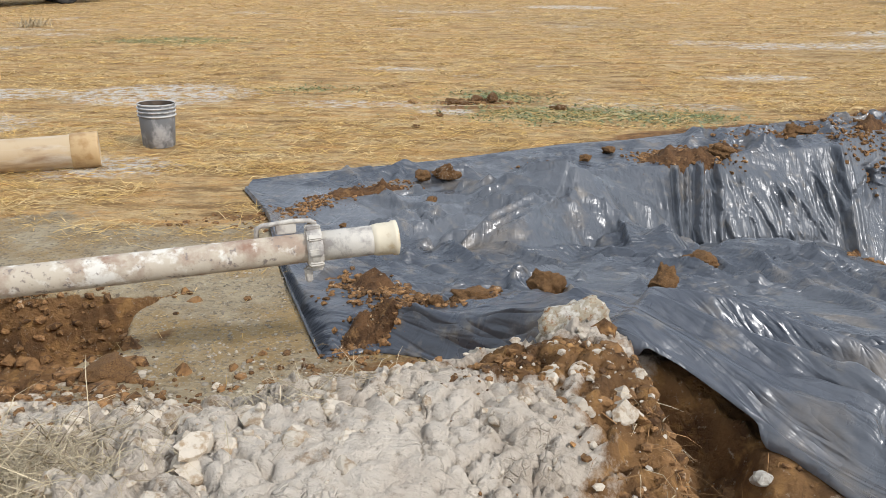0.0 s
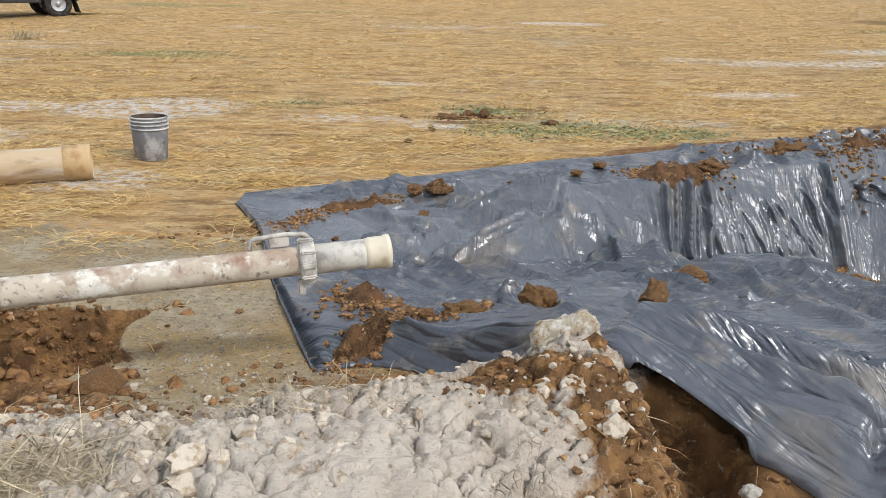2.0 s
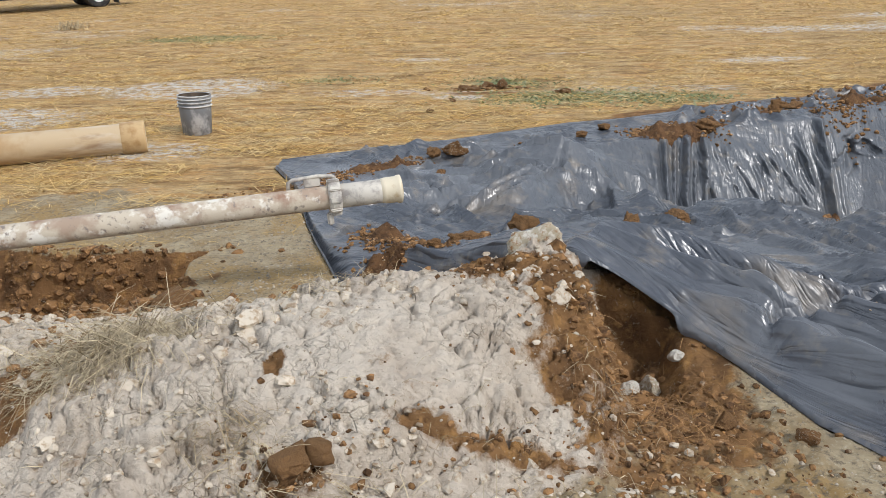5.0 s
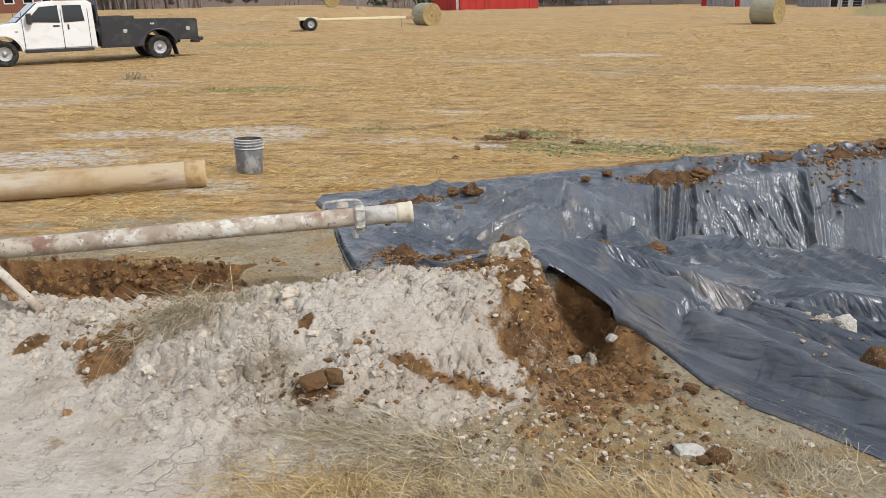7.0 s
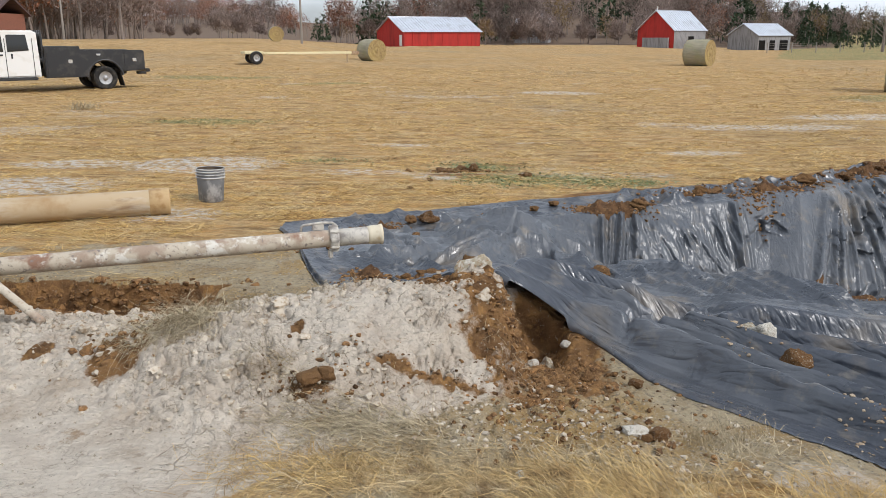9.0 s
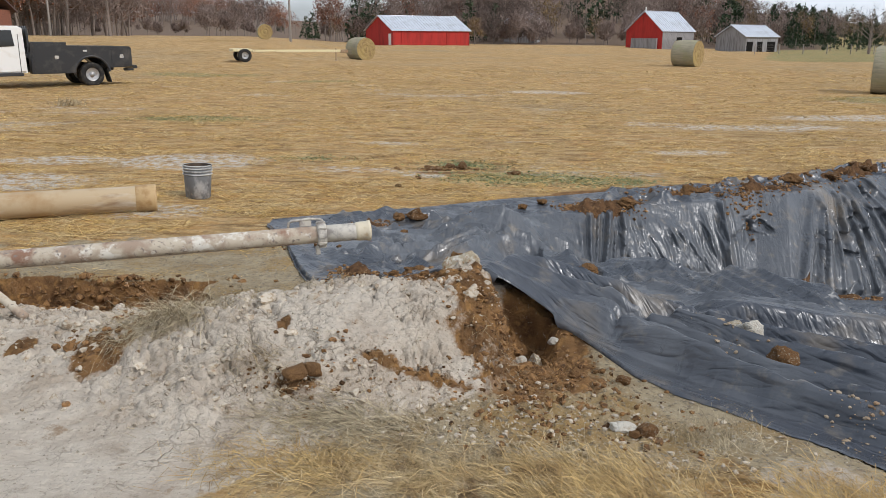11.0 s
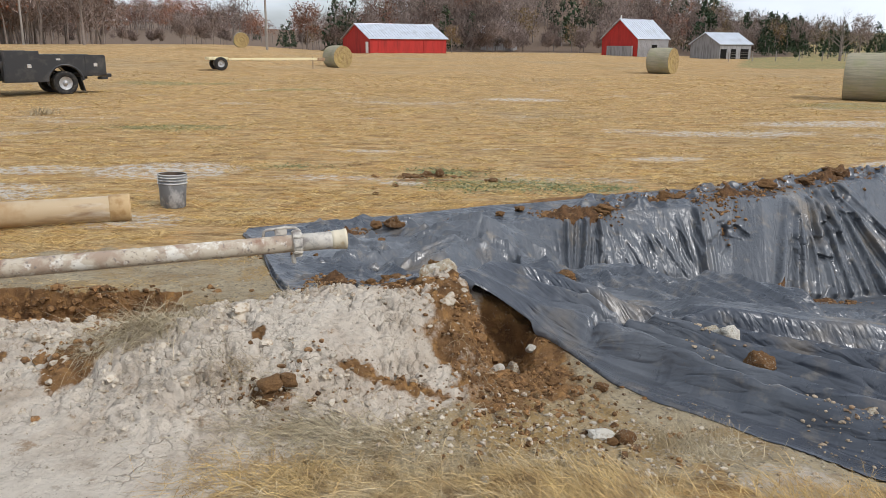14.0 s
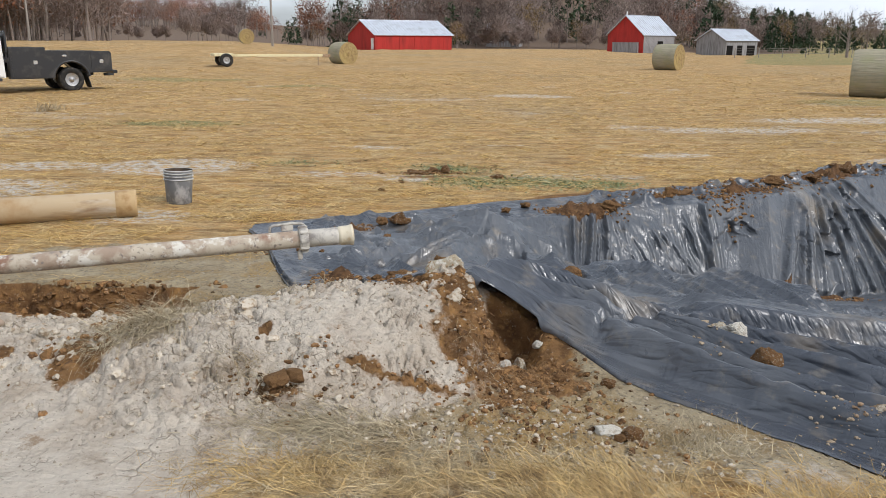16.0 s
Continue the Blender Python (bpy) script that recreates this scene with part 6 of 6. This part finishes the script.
def soil_patch(label, cx, cy, rx, ry, h, turn, mat, seed, category="soil"):
    """A low ragged spread of loose soil, draped over what lies under it."""
    n, m = max(24, int(rx / 0.010)), max(16, int(ry / 0.010))
    u, v = np.meshgrid(np.linspace(-1.25, 1.25, n), np.linspace(-1.25, 1.25, m), indexing="ij")
    x = cx + u * rx * math.cos(turn) - v * ry * math.sin(turn)
    y = cy + u * rx * math.sin(turn) + v * ry * math.cos(turn)
    body = smooth(1.0, 0.25, np.hypot(u, v) + 1.5 * (fbm(x * 7, y * 7, 4, seed) - 0.5))
    f1, f2, cell = worley(x * 26, y * 26, seed + 3)
    z = top_zs(x.reshape(-1), y.reshape(-1)).reshape(x.shape)
    z = z - 0.02 + body * (0.028 + h * (0.35 + 1.3 * (fbm(x * 11, y * 11, 4, seed + 5) - 0.25)) + 0.022 * (cell - 0.3) * smooth(0, 0.2, f2 - f1))
    ob = new("soil_patch", grid_mesh("soil_patch", x, y, z, mat))
    return tagged(ob, label, category, kind="stuff")


m_soil = material("dark crumbly soil", (0.135, 0.072, 0.034), 0.95, spots=[((0.075, 0.040, 0.020), 14, 0.44, 0.60, 8), ((0.24, 0.135, 0.058), 22, 0.55, 0.68, 6), ((0.42, 0.33, 0.22), 40, 0.64, 0.74, 5)], bump=[(45, 0.8, 0.03), (140, 0.6, 0.008)], spec=0.15)
m_grit_soil = material("pale gritty soil", (0.40, 0.345, 0.26), 0.95, spots=[((0.22, 0.15, 0.09), 20, 0.48, 0.60, 8), ((0.56, 0.50, 0.40), 34, 0.56, 0.66, 5)], bump=[(50, 0.8, 0.03)], spec=0.15)
for k, (cx_, cy_, rx_, ry_, h_, tn_) in enumerate([(1.80, 7.55, 0.46, 0.17, 0.05, 0.42), (2.55, 8.15, 0.34, 0.10, 0.03, 0.5), (3.75, 8.72, 0.42, 0.14, 0.05, 0.6), (5.3, 9.9, 0.8, 0.16, 0.05, 0.6), (-0.68, 6.44, 0.46, 0.10, 0.035, 0.42), (0.58, 6.93, 0.16, 0.06, 0.03, 0.4)]):
    soil_patch("dark brown soil spread over the liner's rim", cx_, cy_, rx_, ry_, h_, tn_, m_soil, 610 + 7 * k)
soil_patch("brown soil heaped on the liner's corner", -0.27, 4.45, 0.21, 0.17, 0.045, -1.0, m_soil, 671)
soil_patch("wet brown soil lying along the liner's corner", -0.17, 3.97, 0.20, 0.08, 0.035, 0.5, m_soil, 675)
soil_patch("brown soil washed along the foot of the liner wall", 4.2, 7.62, 0.9, 0.10, 0.03, 0.22, m_soil, 681)
soil_patch("dry gritty soil spilled on the liner", 2.24, 2.08, 0.17, 0.10, 0.02, -0.5, m_grit_soil, 687)
soil_patch("pale dry grit lying on the liner", 1.76, 2.86, 0.09, 0.06, 0.015, 0.2, m_grit_soil, 691)

# ---- pipes and bucket ----
m_pipe = material("scaly whitewashed pipe", (0.50, 0.43, 0.33), 0.7, spots=[((0.34, 0.25, 0.18), 7, 0.46, 0.60, 8), ((0.25, 0.135, 0.085), 5, 0.54, 0.64, 8), ((0.66, 0.62, 0.54), 12, 0.55, 0.63, 8), ((0.22, 0.18, 0.15), 38, 0.58, 0.66, 6)], bump=[(60, 0.3, 0.004)])
m_pipe_end = material("cream plastic coupling", (0.66, 0.58, 0.43), 0.5, spots=[((0.42, 0.29, 0.13), 10, 0.52, 0.68, 6)])
m_iron = material("whitewashed cast iron", (0.54, 0.50, 0.43), 0.6, spots=[((0.30, 0.27, 0.24), 18, 0.48, 0.62, 7)], bump=[(70, 0.4, 0.004)])
tip, left_way = Vector((-0.075, 3.79, 0.640)), Vector((-1.195, -0.40, -0.03)).normalized()
frame_x = (-left_way).normalized()
frame_y = Vector((0, 0, 1)).cross(frame_x).normalized()
frame_z = frame_x.cross(frame_y)
pm = Matrix(((frame_x.x, frame_y.x, frame_z.x, tip.x), (frame_x.y, frame_y.y, frame_z.y, tip.y), (frame_x.z, frame_y.z, frame_z.z, tip.z), (0, 0, 0, 1)))
pipe = thing("suction_pipe", "long whitewashed rusty steel pipe with a lever coupling", "pipe", pm)
part("tube", lathe([(0.040, -5.6), (0.050, -5.6), (0.050, -0.30), (0.047, -0.28), (0.040, -0.28)], 40, "x"), m_pipe, pipe, "scaly whitewashed rusty tube", soft_shade=True)
part("spigot", lathe([(0.040, -0.29), (0.0515, -0.285), (0.0515, -0.085), (0.049, -0.08), (0.040, -0.08)], 40, "x"), m_iron, pipe, soft_shade=True)
part("end_collar", lathe([(0.045, -0.09), (0.052, -0.088), (0.056, -0.07), (0.057, -0.02), (0.061, -0.015), (0.061, 0.0), (0.054, 0.002), (0.050, 0.0), (0.046, -0.06)], 40, "x"), m_pipe_end, pipe, "cream plastic end collar", soft_shade=True)
ring = part("coupling_ring", lathe([(0.050, -0.315), (0.066, -0.312), (0.072, -0.30), (0.072, -0.275), (0.066, -0.262), (0.050, -0.26)], 32, "x"), m_iron, pipe, "lumpy whitewashed coupling ring")
for k in range(9):
    t = k * 2 * math.pi / 9 + 0.3
    part("lug", box(0.05, 0.022, 0.018, -0.288, 0.072 * math.cos(t), 0.072 * math.sin(t), 0.005, Matrix.Rotation(t - math.pi / 2, 4, "X")), m_iron, ring)
part("hook", box(0.026, 0.03, 0.055, -0.315, -0.02, -0.088, 0.006), m_iron, ring)
part("lever", tube([(-0.275, 0.03, 0.072), (-0.29, 0.03, 0.085), (-0.35, 0.03, 0.090), (-0.455, 0.03, 0.084), (-0.472, 0.03, 0.075), (-0.475, 0.03, 0.042)], 0.0085, 8), m_iron, pipe, "bent lever handle", soft_shade=True)
part("lever_plate", box(0.07, 0.012, 0.04, -0.375, 0.03, 0.066, 0.004), m_iron, pipe)

m_big = material("stained cream plastic pipe", (0.51, 0.385, 0.235), 0.55, spots=[((0.30, 0.20, 0.12), (0.8, 4, 4), 0.52, 0.62, 8), ((0.40, 0.25, 0.11), 2.2, 0.48, 0.66, 6), ((0.60, 0.53, 0.42), (1.2, 5, 5), 0.5, 0.66, 6)], bump=[(40, 0.2, 0.004)])
b_end, b_far = Vector((-2.78, 7.24, 0.125)), Vector((-7.3, 5.25, 0.125))
b_end.z, b_far.z = ground_at(-2.8, 7.24) + 0.130, ground_at(-5.0, 6.27) + 0.130
q = (b_end - b_far).to_track_quat("X", "Z").to_matrix().to_4x4()
big_pipe = thing("drain_pipe", "thick stained cream plastic pipe lying on the straw", "pipe", Matrix.Translation(b_end) @ q)
part("tube", lathe([(0.108, -4.9), (0.120, -4.9), (0.120, -0.22), (0.126, -0.20), (0.1275, -0.01), (0.126, 0.0), (0.116, 0.002), (0.112, -0.18), (0.108, -0.3)], 44, "x", m=Matrix.Diagonal((1, 1.07, 1.07, 1))), m_big, big_pipe, soft_shade=True)
part("end_band", lathe([(0.1265, -0.20), (0.129, -0.198), (0.130, -0.02), (0.1285, 0.001), (0.122, 0.001)], 44, "x", m=Matrix.Diagonal((1, 1.07, 1.07, 1))), material("orange-brown stained band", (0.50, 0.345, 0.17), 0.6, spots=[((0.33, 0.18, 0.06), 8, 0.45, 0.65, 6)]), big_pipe, "rust-stained pipe mouth", soft_shade=True)

m_bucket = material("mud-smeared grey plastic", (0.17, 0.175, 0.18), 0.6, spots=[((0.42, 0.41, 0.40), (5, 5, 3), 0.50, 0.60, 8), ((0.06, 0.06, 0.062), 6, 0.55, 0.7, 6)])
m_bucket_rim = material("scuffed pale plastic", (0.50, 0.49, 0.46), 0.55, spots=[((0.16, 0.155, 0.15), 7, 0.5, 0.65, 7)])
# inside is darker and browner than the outer wall
m_bucket_in = material("dark brown bucket inside", (0.07, 0.05, 0.035), 0.8, spots=[((0.16, 0.11, 0.07), 9, 0.5, 0.7, 6)])
bucket = thing("bucket", "muddy grey plastic pail with ridged rim on straw", "bucket", Matrix.Translation((-2.60, 7.97, ground_at(-2.6, 7.97) - 0.005)) @ pose(0, 0, 0, -1.0, 1.5, 0))
part("body", lathe([(0.0, 0.0), (0.128, 0.0), (0.134, 0.006), (0.150, 0.27), (0.150, 0.30), (0.1525, 0.368)], 44), m_bucket, bucket, soft_shade=True)
part("inside", lathe([(0.149, 0.368), (0.145, 0.27), (0.128, 0.012), (0.0, 0.012)], 44), m_bucket_in, bucket, soft_shade=True)
for h_ in (0.272, 0.306, 0.338):
    part("ridge", lathe([(0.149, h_ - 0.008), (0.160, h_ - 0.006), (0.162, h_), (0.160, h_ + 0.005), (0.150, h_ + 0.007)], 44), m_bucket_rim, bucket, soft_shade=True)
part("lip", lathe([(0.149, 0.358), (0.156, 0.360), (0.158, 0.368), (0.153, 0.374), (0.147, 0.370)], 44), m_bucket_rim, bucket, soft_shade=True)

stick = thing("thin_pipe", "slim pale dusty pipe leaning on the clay", "pipe", Matrix())
part("tube", tube([(-1.60, 2.70, 0.44), (-2.10, 3.02, 0.60), (-2.9, 3.5, 0.84)], 0.021, 14), m_pipe, stick, soft_shade=True)

# ---- straw, grass and weeds ----
def blades(name, label, x, y, z, length, width, rise, droop, mat, category="straw", az=None):
    n = len(x)
    a = rng.uniform(0, 2 * math.pi, n) if az is None else az
    way = np.stack([np.cos(a) * np.cos(rise), np.sin(a) * np.cos(rise), np.sin(rise)], 1)
    me = strips(np.stack([x, y, z], 1), way, length, width, droop, mat, name)
    return tagged(new(name, me), label, category, kind="stuff")


def off_liner(x, y):
    ys, _ = liner_knots(np.clip(x, -1.45, 9))
    return (x < -1.5) | (y < ys[0] - 0.02) | (y > ys[5] + 0.03)


# the straw mat of the field, thinner with distance
n = 230000
y = np.exp(rng.uniform(math.log(4.4), math.log(46), n))
x = rng.uniform(-1, 1, n) * (0.60 * (y + 1.2)) + 0.4
cl = soil_masks(x, y)
dens = fbm(x * 1.1, y * 2.2, 4, 501)
keep = off_liner(x, y) & (cl[0] < 0.35) & (cl[1] < 0.4) & (cl[2] * 0.85 < rng.random(n) * 0.9) & (cl[3] * 0.9 < rng.random(n) + 0.1) & (dens > 0.30 + 0.22 * rng.random(n))
x, y = x[keep], y[keep]
d_ = np.hypot(x - 0.6, y + 1)
tuft = smooth(0.45, 0.65, fbm(x * 2.3, y * 3.5, 3, 503))
ln = rng.uniform(0.04, 0.13, len(x)) * (0.8 + 0.6 * tuft) * (1 + d_ * 0.008)
blades("field_straw", "matted dry golden straw covering the mown field", x, y, land(x, y) + 0.004, ln, 0.0018 + 0.00036 * d_, rng.uniform(0.02, 0.30, len(x)) + 0.25 * tuft * rng.random(len(x)), rng.uniform(0.0, 0.25, len(x)), m_straw, az=rng.normal(0.15, 0.8, len(x)) + math.pi * (rng.random(len(x)) < 0.5))

# long straw in front of the heap
def foreground(n, cx, cy, rx, ry, lo, hi, rise_lo, rise_hi, name, label, mat, az0, spread):
    x = cx + rng.normal(0, rx, n)
    y = cy + rng.normal(0, ry, n)
    blades(name, label, x, y, land(x, y) - 0.002, rng.uniform(lo, hi, n), rng.uniform(0.0010, 0.0028, n), rng.uniform(rise_lo, rise_hi, n), rng.uniform(0.05, 0.5, n), mat, "grass", az0 + rng.normal(0, spread, n))


foreground(4600, 0.92, 1.42, 0.24, 0.12, 0.07, 0.20, 0.02, 0.35, "long_straw", "long golden dead grass lying before the heap", m_straw_dull, 2.6, 1.0)
foreground(1800, 1.02, 1.44, 0.16, 0.10, 0.07, 0.22, 0.05, 0.6, "long_straw", "long golden dead grass lying before the heap", m_straw_pale, 2.5, 0.8)
foreground(4200, 0.38, 1.52, 0.24, 0.11, 0.05, 0.20, 0.0, 0.28, "long_straw", "flattened dead grass lying before the heap", m_straw_dull, 2.9, 1.2)
foreground(2200, 0.06, 1.56, 0.17, 0.08, 0.05, 0.20, 0.0, 0.28, "long_straw", "golden dead grass at the pale clay's edge", m_straw_pale, 2.9, 1.0)
foreground(1500, 0.50, 1.70, 0.38, 0.07, 0.05, 0.16, 0.0, 0.3, "grey_grass", "grey matted dead grass below the heap", m_straw_grey, 3.0, 1.0)
foreground(1400, 0.10, 1.86, 0.15, 0.06, 0.08, 0.26, 0.05, 0.5, "grey_grass", "grey matted dead grass below the heap", m_straw_grey, 2.9, 0.7)
foreground(700, 1.46, 1.86, 0.10, 0.08, 0.05, 0.13, 0.1, 0.8, "grey_grass", "pale dry tufts at the liner's edge", m_straw_grey, 1.6, 0.9)
foreground(900, 1.75, 1.38, 0.12, 0.10, 0.05, 0.15, 0.1, 0.6, "long_straw", "dry golden tufts at the liner's edge", m_straw_pale, 2.2, 1.0)
foreground(3000, 1.95, 1.25, 0.25, 0.15, 0.06, 0.22, 0.1, 0.6, "long_straw", "dry golden tufts at the liner's edge", m_straw_pale, 2.6, 1.0)
# uprooted sods on the heap
foreground(1500, -0.78, 2.55, 0.13, 0.10, 0.10, 0.30, -0.1, 0.9, "grass_sod", "uprooted grey grass sod hanging on the heap", m_straw_grey, 5.0, 1.0)
foreground(500, -0.92, 2.48, 0.09, 0.09, 0.08, 0.22, -0.3, 0.6, "grass_sod", "uprooted grey grass sod hanging on the heap", m_straw_grey, 4.4, 0.9)
foreground(260, -0.15, 2.80, 0.12, 0.05, 0.06, 0.16, 0.0, 0.5, "grass_sod", "thin dead grass on the heap's top", m_straw_grey, 3.4, 1.0)
foreground(240, -0.30, 2.12, 0.08, 0.06, 0.06, 0.16, 0.1, 0.8, "grass_sod", "thin dead grass tuft on the heap's face", m_straw_grey, 4.6, 1.2)
foreground(1500, 0.84, 2.58, 0.12, 0.14, 0.03, 0.10, -0.3, 0.7, "root_mat", "matted brown roots in the raw cut", vary(material("brown roots", (0.30, 0.165, 0.065), 0.9), 0.4), 4.5, 1.4)
foreground(160, 0.72, 2.55, 0.08, 0.16, 0.03, 0.08, -0.2, 0.6, "root_mat", "matted pale roots down the heap's side", m_straw_grey, 4.9, 0.8)
foreground(500, 0.10, 2.1, 0.5, 0.15, 0.03, 0.09, 0.0, 0.5, "loose_straw", "loose straws strewn over the clay", m_straw_grey, 3.0, 1.6)
foreground(420, -0.9, 4.3, 0.6, 0.6, 0.03, 0.10, 0.0, 0.3, "loose_straw", "loose straws strewn over the grit", m_straw, 3.0, 1.6)
# green weeds along the far side
wx_ = np.concatenate([rng.normal(1.0, 0.55, 1500), rng.normal(2.1, 0.4, 900), rng.normal(0.35, 0.35, 700), rng.normal(-5.6, 0.9, 700), rng.normal(-1.9, 0.35, 250)])
wy_ = np.concatenate([rng.normal(9.55, 0.28, 1500), rng.normal(9.35, 0.2, 900), rng.normal(10.6, 0.25, 700), rng.normal(16.5, 0.4, 700), rng.normal(11.0, 0.2, 250)])
ok = off_liner(wx_, wy_)
wx_, wy_ = wx_[ok], wy_[ok]
blades("green_weeds", "low green weeds growing among the straw", wx_, wy_, land(wx_, wy_), rng.uniform(0.02, 0.06, len(wx_)), rng.uniform(0.008, 0.022, len(wx_)), rng.uniform(0.0, 0.8, len(wx_)), rng.uniform(0, 0.4, len(wx_)), m_weed, "weeds")
tx, ty = rng.normal(-9.9, 0.18, 160), rng.normal(19.6, 0.18, 160)
blades("weed_tuft", "single dry brown weed tuft in the field", tx, ty, land(tx, ty), rng.uniform(0.12, 0.32, 160), rng.uniform(0.008, 0.02, 160), rng.uniform(0.5, 1.5, 160), rng.uniform(0, 0.3, 160), m_straw_grey, "weeds")
